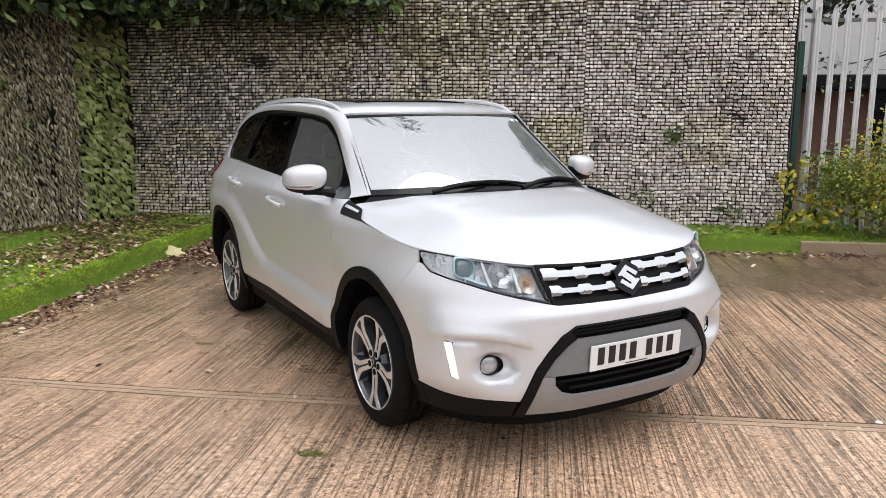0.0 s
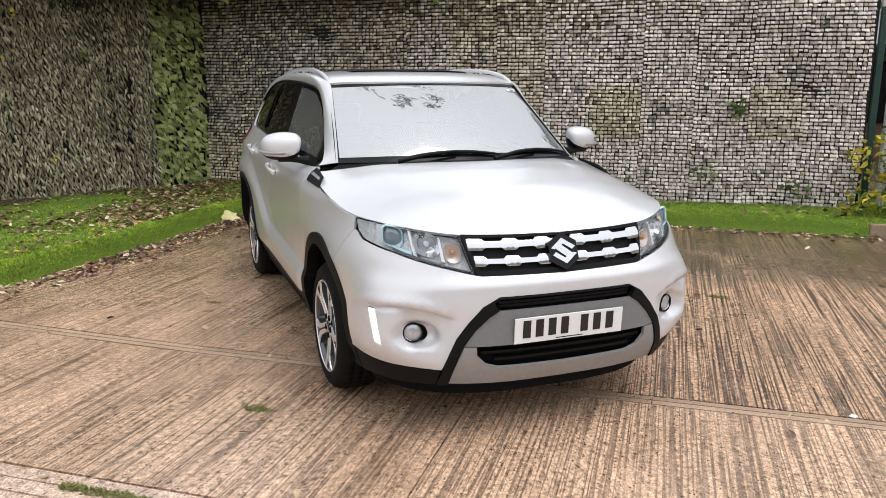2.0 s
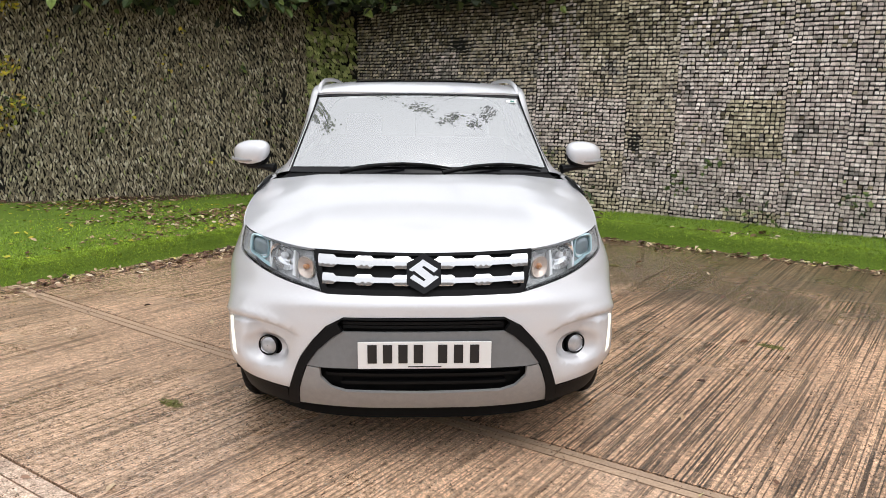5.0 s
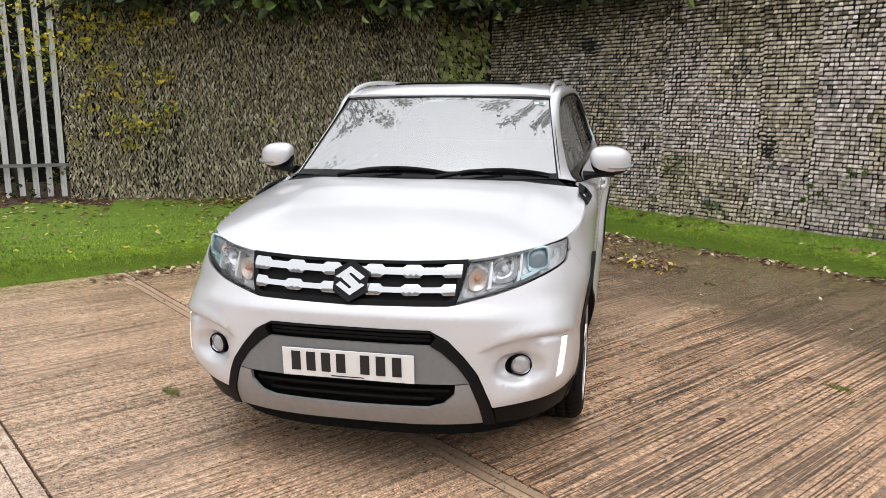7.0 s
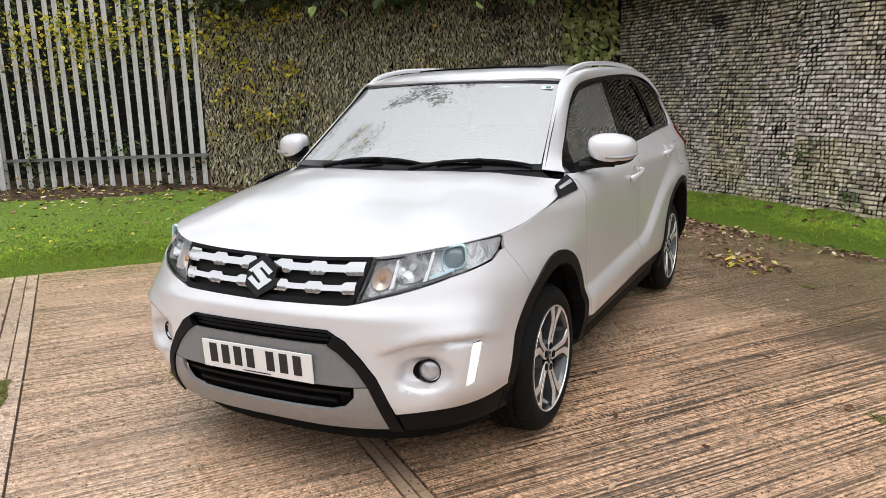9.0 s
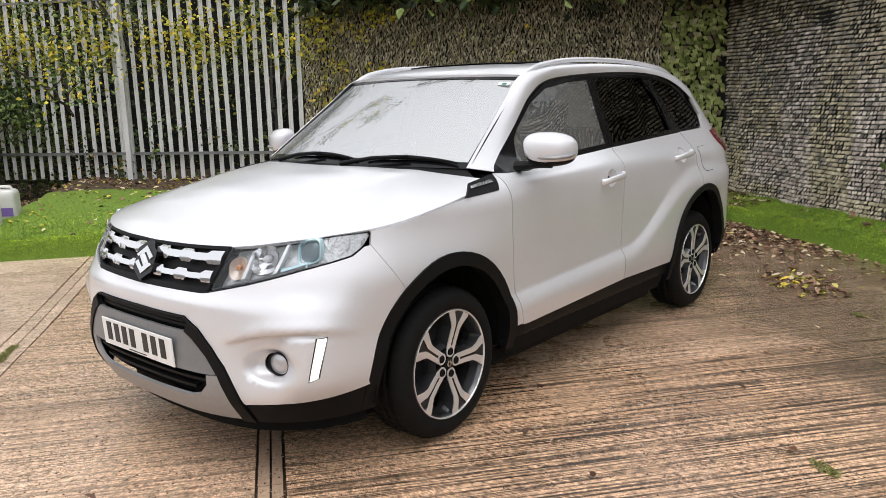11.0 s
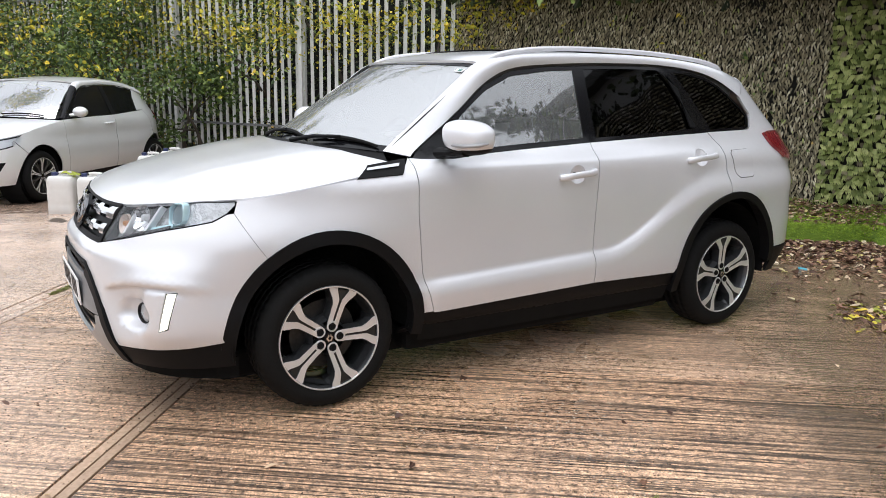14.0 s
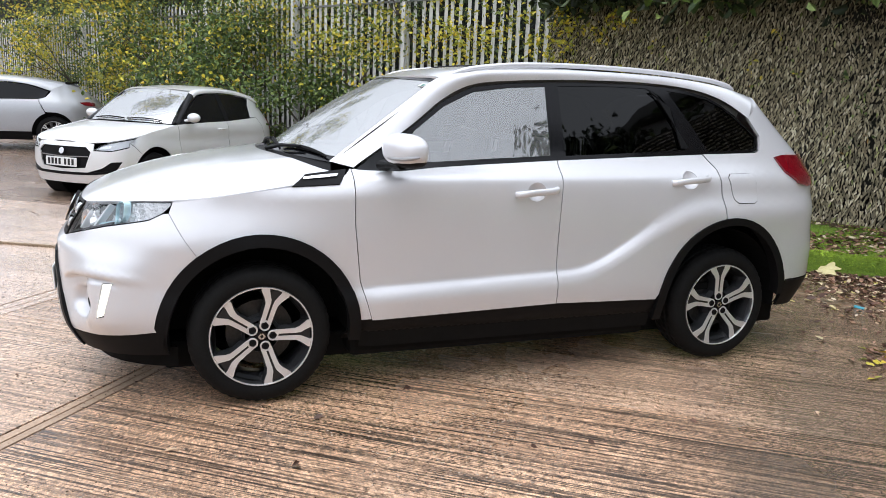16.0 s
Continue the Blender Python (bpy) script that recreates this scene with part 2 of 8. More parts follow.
def box(bm, size, m=None, bevel=0.0):
    """A bevelled box of that size, its middle at the pose m."""
    g = bmesh.ops.create_cube(bm, size=1.0)
    bmesh.ops.scale(bm, vec=size, verts=g["verts"])
    if bevel:
        edges = list({e for v in g["verts"] for e in v.link_edges})
        r = bmesh.ops.bevel(bm, geom=edges, offset=bevel, segments=2, affect="EDGES", profile=0.5)
        vs = list({v for f in r["faces"] for v in f.verts} | {v for v in g["verts"] if v.is_valid})
    else:
        vs = g["verts"]
    if m is not None:
        bmesh.ops.transform(bm, matrix=m, verts=vs)
    return vs


def lathe(bm, profile, steps=48, axis="X", closed=False):
    """Turn a profile of (along, radius) about an axis."""
    rings = []
    for k in range(steps):
        a = 2 * math.pi * k / steps
        c, s = math.cos(a), math.sin(a)
        rings.append([bm.verts.new((d, r * c, r * s) if axis == "X" else (r * c, r * s, d) if axis == "Z" else (r * c, d, r * s)) for d, r in profile])
    n = len(profile)
    for k in range(steps):
        a, b = rings[k], rings[(k + 1) % steps]
        for i in range(n if closed else n - 1):
            j = (i + 1) % n
            try:
                bm.faces.new((a[i], a[j], b[j], b[i]))
            except ValueError:
                pass


def grid_faces(bm, rows):
    for a, b in zip(rows, rows[1:]):
        for i in range(len(a) - 1):
            bm.faces.new((a[i], a[i + 1], b[i + 1], b[i]))


def tube(bm, pts, radii, sides=8):
    """A round bar along points, with a radius at each."""
    rings = []
    for k, p in enumerate(pts):
        p = Vector(p)
        d = Vector(pts[min(k + 1, len(pts) - 1)]) - Vector(pts[max(k - 1, 0)])
        d.normalize()
        side = d.cross(Vector((0.13, 0.21, 1.0)) if abs(d.z) < 0.9 else Vector((1, 0.1, 0))).normalized()
        up = side.cross(d)
        r = radii[k] if isinstance(radii, (list, tuple)) else radii
        rings.append([bm.verts.new(p + r * (math.cos(2 * math.pi * i / sides) * side + math.sin(2 * math.pi * i / sides) * up)) for i in range(sides)])
    for a, b in zip(rings, rings[1:]):
        for i in range(sides):
            bm.faces.new((a[i], a[(i + 1) % sides], b[(i + 1) % sides], b[i]))
    bm.faces.new(rings[0][::-1])
    bm.faces.new(rings[-1])


def prism(bm, outline, depth, m=None):
    """A flat outline in x, y with a depth along z, at the pose m."""
    m = m or Matrix()
    top = [bm.verts.new(m @ Vector((x, y, depth))) for x, y in outline]
    low = [bm.verts.new(m @ Vector((x, y, 0))) for x, y in outline]
    n = len(outline)
    bm.faces.new(top)
    bm.faces.new(low[::-1])
    for i in range(n):
        bm.faces.new((low[i], low[(i + 1) % n], top[(i + 1) % n], top[i]))


def from_lists(name, verts, faces, mats, parent=None, label="", index=None):
    me = bpy.data.meshes.new(name)
    me.from_pydata(verts, [], faces)
    for m in (mats if isinstance(mats, (list, tuple)) else [mats]):
        me.materials.append(m)
    if index:
        me.polygons.foreach_set("material_index", index)
    ob = new(name, me)
    if parent:
        ob.parent = parent
    if label:
        ob["label"] = label
    return ob


# ---- the yard: ground, slabs, kerbs, turf ----
def smooth(a, b, v):
    t = min(1.0, max(0.0, (v - a) / (b - a)))
    return t * t * (3 - 2 * t)


def ground_z(u, v):
    """The yard is level round the car, rises a little to the fence and falls towards the other parked cars."""
    return 0.004 + 0.10 * smooth(-4.2, -9.0, u) * smooth(-4.0, -2.6, v) - 0.11 * smooth(-3.0, -5.0, u) * smooth(-2.6, -4.0, v) * (1 - 0.6 * smooth(-7.5, -9.0, u)) + 0.02 * smooth(3.5, 8, v) + 0.06 * smooth(-1.8, -3.7, u) * smooth(1.5, -1.5, v) * smooth(-4.5, -2.8, v)


KERB_U, KERB_V, TURF_END = -3.72, 4.58, -3.12
CORNER = Vector((-0.77, 7.24, 0))
PALE_END = Vector((5.5, 2.42, 0))
FENCE_START = Vector((-5.5, 4.65, 0))
FENCE_DIR = Vector((-0.877, -0.481, 0)).normalized()


def far_sheet():
    bm = bmesh.new()
    us = [-400, -120, -50, -30, -20, -14, -11] + [-9 + 0.5 * i for i in range(10)] + [-4 + 0.25 * i for i in range(10)] + [0, 3, 6, 10, 20, 60, 400]
    vs = [-400, -120, -40, -20, -12, -8] + [-5 + 0.25 * i for i in range(28)] + [3, 4, 5, 6, 8, 12, 30, 120, 400]
    rows = [[bm.verts.new(yard(u, v, ground_z(u, v) - 0.03)) for v in vs] for u in us]
    grid_faces(bm, rows)
    bmesh.ops.recalc_face_normals(bm, faces=bm.faces)
    return tagged(part("ground", bm, M_TARMAC, smooth=True), "damp worn brown-grey tarmac yard", "ground", kind="structure")


ground = far_sheet()
for p in ground.data.polygons:
    if p.normal.z < 0:
        ground.data.flip_normals()
        break

pavement = tagged(new("pavement"), "brushed damp brown concrete slabs with tined grooves and joints", "pavement", kind="structure")


def slab(u0, u1, v0, v1, mat=None, top=0.0, name="concrete_slab"):
    bm = bmesh.new()
    n, k = max(1, int((u1 - u0) / 0.8)), max(1, int((v1 - v0) / 0.8))
    cols = [[yard(u0 + (u1 - u0) * i / n, v0 + (v1 - v0) * j / k) for j in range(k + 1)] for i in range(n + 1)]
    rows = [[bm.verts.new(p + Vector((0, 0, ground_z(U.dot(p), V.dot(p)) + top))) for p in c] for c in cols]
    grid_faces(bm, rows)
    edge = [e for e in bm.edges if e.is_boundary]
    low = bmesh.ops.extrude_edge_only(bm, edges=edge)
    bmesh.ops.translate(bm, vec=(0, 0, -0.06), verts=[x for x in low["geom"] if isinstance(x, bmesh.types.BMVert)])
    bmesh.ops.recalc_face_normals(bm, faces=bm.faces)
    ob = part(name, bm, mat or M_CONCRETE, pavement)
    return ob


GAP = 0.005
V_ROWS = [(-9.0, -5.4), (-5.4, -1.80), (-1.62, -0.28), (-0.17, KERB_V - 0.01)]
for v0, v1 in V_ROWS:
    for u0, u1 in ((KERB_U if v1 > -1 else -3.72, 0.055), (0.055, 4.6), (4.6, 9.0)):
        slab(u0 + GAP / 2, u1 - GAP / 2, v0 + GAP / 2, v1 - GAP / 2, M_SMOOTH if v1 < -1.7 else M_PALE_SLAB if v1 < 0 or u1 < 0.1 else M_CONCRETE)
for v0, v1 in ((-0.271, -0.229), (-0.220, -0.180), (-1.790, -1.712), (-1.704, -1.630)):
    for u0, u1 in ((-3.72, -1.6), (-1.6, 0.9), (0.9, 3.4), (3.4, 9.0)):
        slab(u0 + GAP / 2, u1 - GAP / 2, v0, v1, M_SMOOTH if v1 < -1 else M_JOINT, -0.001, "joint_strip")

# earth under the joints
bm = bmesh.new()
rows = [[bm.verts.new(yard(u, v, ground_z(u, v) - 0.022)) for v in [-9] + [-5 + 0.25 * i for i in range(28)] + [3, KERB_V]] for u in [-3.72 + 0.24 * i for i in range(9)] + [0, 3, 9.1]]
grid_faces(bm, rows)
bmesh.ops.recalc_face_normals(bm, faces=bm.faces)
tagged(part("joint_bed", bm, M_EARTH), "dark earth bed under the slab joints", "ground", kind="structure")


def turf_z(u, v):
    """Height of the turf: a rounded kerb edge, rising to the nets."""
    edge = min(smooth(KERB_U + 0.0, KERB_U - 0.055, u) if u > KERB_U - 3.2 and v < KERB_V else 1.0, 1.0)
    front = smooth(KERB_V, KERB_V + 0.05, v)
    rim = max(edge if v < KERB_V else 0.0, front)
    back = max(smooth(KERB_U - 0.1, KERB_U - 2.6, u), smooth(KERB_V + 0.1, KERB_V + 0.8, v))
    end = smooth(TURF_END, TURF_END + 0.12, v)
    bumps = 0.025 * noise.noise(Vector((u * 1.3, v * 1.3, 0.3))) + 0.008 * noise.noise(Vector((u * 6, v * 6, 1.3)))
    roll = 0.055 * max(math.exp(-((u - KERB_U + 0.13) / 0.10) ** 2) if v < KERB_V else 0.0, math.exp(-((v - KERB_V - 0.12) / 0.09) ** 2) if u > KERB_U - 0.2 else 0.0)
    return ground_z(u, v) - 0.03 + rim * end * (roll + 0.135 + 0.085 * back + bumps)


def turf():
    bm = bmesh.new()

    def patch(us, vs):
        rows = [[bm.verts.new(yard(u, v, turf_z(u, v))) for v in vs] for u in us]
        grid_faces(bm, rows)
    fine = [KERB_U + 0.01 - 0.02 * i for i in range(8)] + [KERB_U - 0.2 - 0.1 * i for i in range(55)]
    along = [TURF_END - 0.01 + 0.02 * i for i in range(8)] + [TURF_END + 0.2 + 0.1 * i for i in range(int((KERB_V - TURF_END - 0.2) / 0.1) + 1)] + [KERB_V + 0.1 * i for i in range(1, 18)]
    patch(fine, along)
    patch([KERB_U + 0.01 + 0.1 * i for i in range(75)], [KERB_V - 0.01 + 0.02 * i for i in range(7)] + [KERB_V + 0.2 + 0.1 * i for i in range(16)])
    bmesh.ops.remove_doubles(bm, verts=bm.verts, dist=0.002)
    bmesh.ops.recalc_face_normals(bm, faces=bm.faces)
    if sum(f.normal.z for f in bm.faces) < 0:
        bmesh.ops.reverse_faces(bm, faces=bm.faces)
    for f in bm.faces:
        c = f.calc_center_median()
        d = (c - FENCE_START).dot(Vector((0.481, -0.877, 0)))
        wob = 0.35 * noise.noise(c * 1.1) + 0.12 * noise.noise(c * 5.0)
        along = (c - FENCE_START).dot(FENCE_DIR)
        if d < (0.15 if along < -0.5 else 0.55 + 0.32 * max(0.0, along)) + wob and along > -6:
            f.material_index = 1
    return tagged(part("turf", bm, [M_MOSS, M_LITTER_EARTH], smooth=True), "bright green mossy turf bank with fallen leaves", "lawn", kind="structure")


turf()


# ---- net walls ----
# outlines of net leaves: across, down, bow; the second point is the middle of the top, the point half way round the middle of the foot
ROUND_LEAF = ((-1, 0, 0), (0, 0, 1), (1, 0, 0), (1.05, 0.75, 0), (0.45, 1.0, 0.6), (0.0, 0.86, 1), (-0.45, 1.02, 0.6), (-1.05, 0.72, 0))
CROWN_LEAF = ((-0.95, 0, 0), (0, -0.05, 0.6), (0.95, 0, 0), (1.15, 0.42, 0.1), (0.82, 1.0, 0.2), (0.46, 0.60, 0.7), (0.06, 0.96, 1), (-0.40, 0.56, 0.7), (-0.80, 1.04, 0.2), (-1.15, 0.40, 0.1))
POINTED_LEAF = ((-0.8, 0, 0), (0, -0.05, 0.7), (0.8, 0, 0), (1.05, 0.38, 0.2), (0.42, 0.82, 0.7), (0.05, 1.15, 1.0), (-0.42, 0.78, 0.6), (-1.05, 0.36, 0.2))

def net_wall(name, start, stop, height, mats, cell, seed, label, base, droop=0.6, strips=1.0, pick=None, tall=1.0, wild=0.0, wide=(0.40, 0.51), strands=0.0, row=1.0, hollow=1.0, ragged=True, leaf=None, panel=None):
    """A screen of overlapping scalloped leaves in rows, hung before a near-black sheet that holds the shade of its
    gaps.
    """
    rnd = random.Random(seed)
    run = stop - start
    length, d = run.length, run.normalized()
    out = Vector((d.y, -d.x, 0))
    if out.dot(Vector((0, -1, 0))) < 0:
        out = -out
    wall = tagged(new(name), label, "fence screen", kind="structure")
    bm = bmesh.new()
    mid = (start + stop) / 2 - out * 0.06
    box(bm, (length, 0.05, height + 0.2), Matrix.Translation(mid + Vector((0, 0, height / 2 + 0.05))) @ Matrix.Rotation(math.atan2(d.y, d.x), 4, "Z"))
    part("gap_shade_sheet", bm, M_BACK, wall)
    verts, faces, index = [], [], []
    rows, cols = int(height / cell / row), int(length / cell)
    leaf = leaf or ROUND_LEAF
    half = len(leaf) // 2 + 1
    lift = [rnd.uniform(-0.25, 0.25) * cell for _ in range(60)]
    for r in range(rows):
        for c in range(cols):
            u, z = (c + 0.5 + rnd.uniform(-0.12, 0.12) + (0.25 * math.sin(r * 1.7) if ragged else 0.0)) * cell, base + (r + 0.5) * cell * row
            bulge = 0.05 * hollow * noise.noise(Vector((u * 0.9, z * 0.9, seed))) + 0.03 * hollow * noise.noise(Vector((u * 3.1, z * 3.1, seed)))
            wave = 0.6 * cell * noise.noise(Vector((u * 0.8, z * 0.7, seed + 5)))
            gap = noise.noise(Vector((u * 2.2, z * 4.0, seed + 9)))
            if ragged and gap > 0.66 and rnd.random() < 0.5:
                continue
            if strands and noise.noise(Vector((u * 8.0, z * 0.5, seed + 3))) > rnd.uniform(0.2, 0.6) and rnd.random() < strands:
                continue
            seam = abs((u / strips) % 1.0 - 0.5) * 2
            if seam > 0.985:
                bulge -= 0.03
            w = cell * rnd.uniform(*wide)
            h = cell * rnd.uniform(1.05, 1.3) * tall
            tilt = droop * rnd.uniform(0.7, 1.3) + (0.4 if rnd.random() < 0.04 else 0)
            twist = rnd.uniform(-0.35, 0.35) * (1 + 2 * wild)
            u, z = u + wild * cell * rnd.uniform(-0.5, 0.5), z + wild * cell * rnd.uniform(-0.5, 0.5)
            if panel:
                wave += lift[int(u / panel) % 60]
            o = start + d * u + out * (0.01 + bulge) + Vector((0, 0, z + wave))
            across = (d * math.cos(twist) + out * math.sin(twist))
            down = Vector((0, 0, -math.cos(tilt))) + out * math.sin(tilt) + d * rnd.uniform(-0.2, 0.2) * (1 + 3 * wild)
            k = len(verts)
            bow = out * 0.25 * w
            for s, t, q in leaf:
                verts.append(o + across * (s * w) + down * (t * h) + bow * q)
            faces += [(k, *range(k + len(leaf) - 1, k + half - 1, -1), k + 1), (k + 1, *range(k + half, k + 1, -1))]
            i = pick(u, z, rnd) if pick else 0
            index += [i, i]
    leaves = from_lists("net_leaves", verts, faces, mats, wall, "rows of overlapping scalloped plastic leaves", index)
    leaves["kind"] = "stuff"
    return wall


PANEL = 0.56
tone = random.Random(19)
PANEL_TONE = [tone.choice((0, 0, 2, 2, 3)) for _ in range(200)]


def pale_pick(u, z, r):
    """Each square of the screen has weathered to a tone of its own; shade at the top and corner and light at the far
    end are put into the leaf tones.
    """
    # olive leaves at the top paint in the shade there
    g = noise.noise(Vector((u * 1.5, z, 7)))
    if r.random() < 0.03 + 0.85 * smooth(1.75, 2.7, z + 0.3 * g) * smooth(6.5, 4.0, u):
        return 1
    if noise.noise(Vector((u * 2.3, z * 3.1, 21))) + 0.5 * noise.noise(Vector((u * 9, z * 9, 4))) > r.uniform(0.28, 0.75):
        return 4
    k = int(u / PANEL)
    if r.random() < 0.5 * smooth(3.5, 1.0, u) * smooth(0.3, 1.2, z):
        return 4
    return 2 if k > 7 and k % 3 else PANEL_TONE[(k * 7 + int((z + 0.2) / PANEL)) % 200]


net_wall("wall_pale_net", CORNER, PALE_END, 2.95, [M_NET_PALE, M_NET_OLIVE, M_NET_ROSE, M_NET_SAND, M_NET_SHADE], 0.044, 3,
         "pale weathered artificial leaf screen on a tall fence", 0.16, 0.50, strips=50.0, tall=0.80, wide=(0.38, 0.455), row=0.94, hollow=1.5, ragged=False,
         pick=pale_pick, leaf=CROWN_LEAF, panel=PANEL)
GREEN_FROM = CORNER - Vector((0.877, 0.481, 0)).normalized() * 0.75
net_wall("wall_olive_net", FENCE_START, GREEN_FROM, 2.9, [M_NET_OLIVE, M_NET_GREEN], 0.029, 5,
         "dark olive artificial leaf screen with climbing plants", 0.2, 0.45, tall=1.7, wild=0.45, wide=(0.34, 0.48), strands=0.45, hollow=1.4, leaf=POINTED_LEAF, pick=lambda u, z, r: 1 if r.random() < 0.02 else 0)
# olive leaves take over towards the top, putting its shade into the colour
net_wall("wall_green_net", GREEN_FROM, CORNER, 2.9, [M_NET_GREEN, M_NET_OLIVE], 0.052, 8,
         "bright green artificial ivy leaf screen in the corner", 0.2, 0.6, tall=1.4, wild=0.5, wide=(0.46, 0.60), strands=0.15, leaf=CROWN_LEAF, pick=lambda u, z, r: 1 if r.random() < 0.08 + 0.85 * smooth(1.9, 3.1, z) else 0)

# block in the same near-black, added behind the corner to close a bright slit
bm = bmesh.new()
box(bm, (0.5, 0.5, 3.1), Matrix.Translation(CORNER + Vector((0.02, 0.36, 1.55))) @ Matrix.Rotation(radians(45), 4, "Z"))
part("gap_shade_sheet", bm, M_BACK, bpy.data.objects["wall_green_net"])

# plain unseen walls added behind the walk, closing the yard and blocking low sky
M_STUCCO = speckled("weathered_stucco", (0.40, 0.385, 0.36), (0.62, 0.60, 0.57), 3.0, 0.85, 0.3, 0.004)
for name, size, place in (("unseen_wall_south", (44.0, 0.3, 4.0), (-6.0, -15.0, 1.95)), ("unseen_wall_east", (0.3, 17.0, 3.0), (14.5, -6.6, 1.45))):
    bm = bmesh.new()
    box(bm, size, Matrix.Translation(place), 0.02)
    tagged(part(name, bm, M_STUCCO), "plain weathered grey wall, added unseen to close the yard and block low sky", "wall", kind="structure")


# ---- palisade fences ----
def pale_mesh(height, width=0.066):
    """A W-section steel pale with a split, flared head."""
    bm = bmesh.new()
    sec = [(-width / 2, 0.0), (-width / 2 + 0.012, 0.014), (-0.008, 0.012), (0, 0.004), (0.008, 0.012), (width / 2 - 0.012, 0.014), (width / 2, 0.0)]
    levels = [(0, 1.0, 0), (height - 0.12, 1.0, 0), (height - 0.05, 0.75, 0), (height, 0.25, 0.02)]
    rows = [[bm.verts.new((x * k, -y - lean, z)) for x, y in sec] for z, k, lean in levels]
    grid_faces(bm, rows)
    back = bmesh.ops.extrude_face_region(bm, geom=bm.faces[:])
    bmesh.ops.translate(bm, vec=(0, 0.003, 0), verts=[v for v in back["geom"] if isinstance(v, bmesh.types.BMVert)])
    bmesh.ops.recalc_face_normals(bm, faces=bm.faces)
    return bm


def palisade(name, start, d, length, height, base, spacing, rail_z, mat, label, posts, lean=0.0):
    fence = tagged(new(name), label, "fence", kind="structure")
    turn = Matrix.Rotation(math.atan2(d.y, d.x), 4, "Z")
    proto = finish("pale", pale_mesh(height), mat)
    rnd = random.Random(4)
    for i in range(int(length / spacing)):
        p = start + d * (spacing * (i + 0.5))
        ob = new("pale", proto)
        ob.parent = fence
        ob.matrix_basis = Matrix.Translation(p + Vector((0, 0, base + rnd.uniform(-0.015, 0.015)))) @ turn @ pose(0, 0, 0, 0, rnd.uniform(-0.5, 0.5) + lean, 0)
    for z in rail_z:
        bm = bmesh.new()
        side = Vector((-d.y, d.x, 0)) * 0.03
        for off, size in ((0.0, (length, 0.006, 0.034)), (0.020, (length, 0.04, 0.006))):
            box(bm, size, Matrix.Translation(start + d * (length / 2) + side + Vector((0, 0, z - (0.017 if off else 0)))) @ turn @ Matrix.Translation((0, off, 0)))
        part("rail", bm, M_GALV_DIM, fence)
    for s in posts:
        bm = bmesh.new()
        side = Vector((-d.y, d.x, 0)) * 0.09
        for off, size in ((-0.045, (0.075, 0.008, height + 0.25)), (0.0, (0.007, 0.09, height + 0.25)), (0.045, (0.075, 0.008, height + 0.25))):
            box(bm, size, Matrix.Translation(start + d * s + side + Vector((0, 0, base + height / 2))) @ turn @ Matrix.Translation((0, off, 0)))
        part("post", bm, mat, fence)
    return fence


palisade("palisade_fence", FENCE_START, FENCE_DIR, 22.0, 2.75, 0.32, 0.152, (0.70, 2.83), M_GALV,
         "weathered galvanised steel palisade fence overgrown with shrubs", [2.65 + 2.75 * i for i in range(7)])


# ---- the silver car: its skin as one smooth surface round the body ----
class Curve:
    """A soft curve through points (position, value)."""

    def __init__(self, pts, soft=0.03):
        xs, ys = zip(*pts)
        self.x = np.linspace(xs[0], xs[-1], 500)
        y = np.interp(self.x, xs, ys)
        k = max(1, int(soft / (self.x[1] - self.x[0])))
        for _ in range(2):
            p = np.concatenate([2 * y[0] - y[k:0:-1], y, 2 * y[-1] - y[-2:-k - 2:-1]])
            y = np.convolve(p, np.ones(2 * k + 1) / (2 * k + 1), "valid")
        self.y = y

    def __call__(self, v):
        return float(np.interp(v, self.x, self.y))


def soft_step(a, b, v):
    t = min(1.0, max(0.0, (v - a) / (b - a)))
    return t * t * (3 - 2 * t)


FRONT_Y, REAR_Y, TURN_W = -0.05, 2.3, 0.9
W1 = TURN_W * math.pi / 2
W2 = W1 + REAR_Y - FRONT_Y
SIDE = Curve([(0.10, 0.72), (0.20, 0.79), (0.30, 0.825), (0.38, 0.848), (0.46, 0.860), (0.55, 0.862), (0.70, 0.866), (0.82, 0.873), (0.95, 0.877), (1.0, 0.876),
              (1.034, 0.868), (1.08, 0.832), (1.14, 0.800), (1.30, 0.742), (1.50, 0.668), (1.58, 0.62)], 0.012)
NOSE = Curve([(0.10, 0.66), (0.20, 0.73), (0.27, 0.785), (0.34, 0.82), (0.42, 0.832), (0.50, 0.828), (0.62, 0.826), (0.68, 0.815), (0.73, 0.785), (0.78, 0.765),
              (0.88, 0.712), (0.93, 0.68), (1.0, 0.60), (1.6, 0.2)], 0.018)
TAIL = Curve([(0.10, 0.80), (0.25, 0.90), (0.45, 1.0), (0.62, 1.0), (0.75, 0.97), (1.00, 0.95), (1.15, 0.88), (1.30, 0.72), (1.50, 0.52), (1.60, 0.42)], 0.03)


CABIN = Curve([(0.3, 0.045), (0.425, 0.05), (0.57, 0.078), (0.74, 0.088), (0.9, 0.068), (1.05, 0.048), (1.25, 0.03), (1.6, 0.01), (1.9, 0.0)], 0.05)


def crease_z(y):
    """Height of the crease low on the doors, which climbs over the rear wheel."""
    return 0.524 + 0.045 * min(1.0, max(0.0, (y - 0.40) / 1.10)) + 0.36 * soft_step(1.50, 2.35, y)


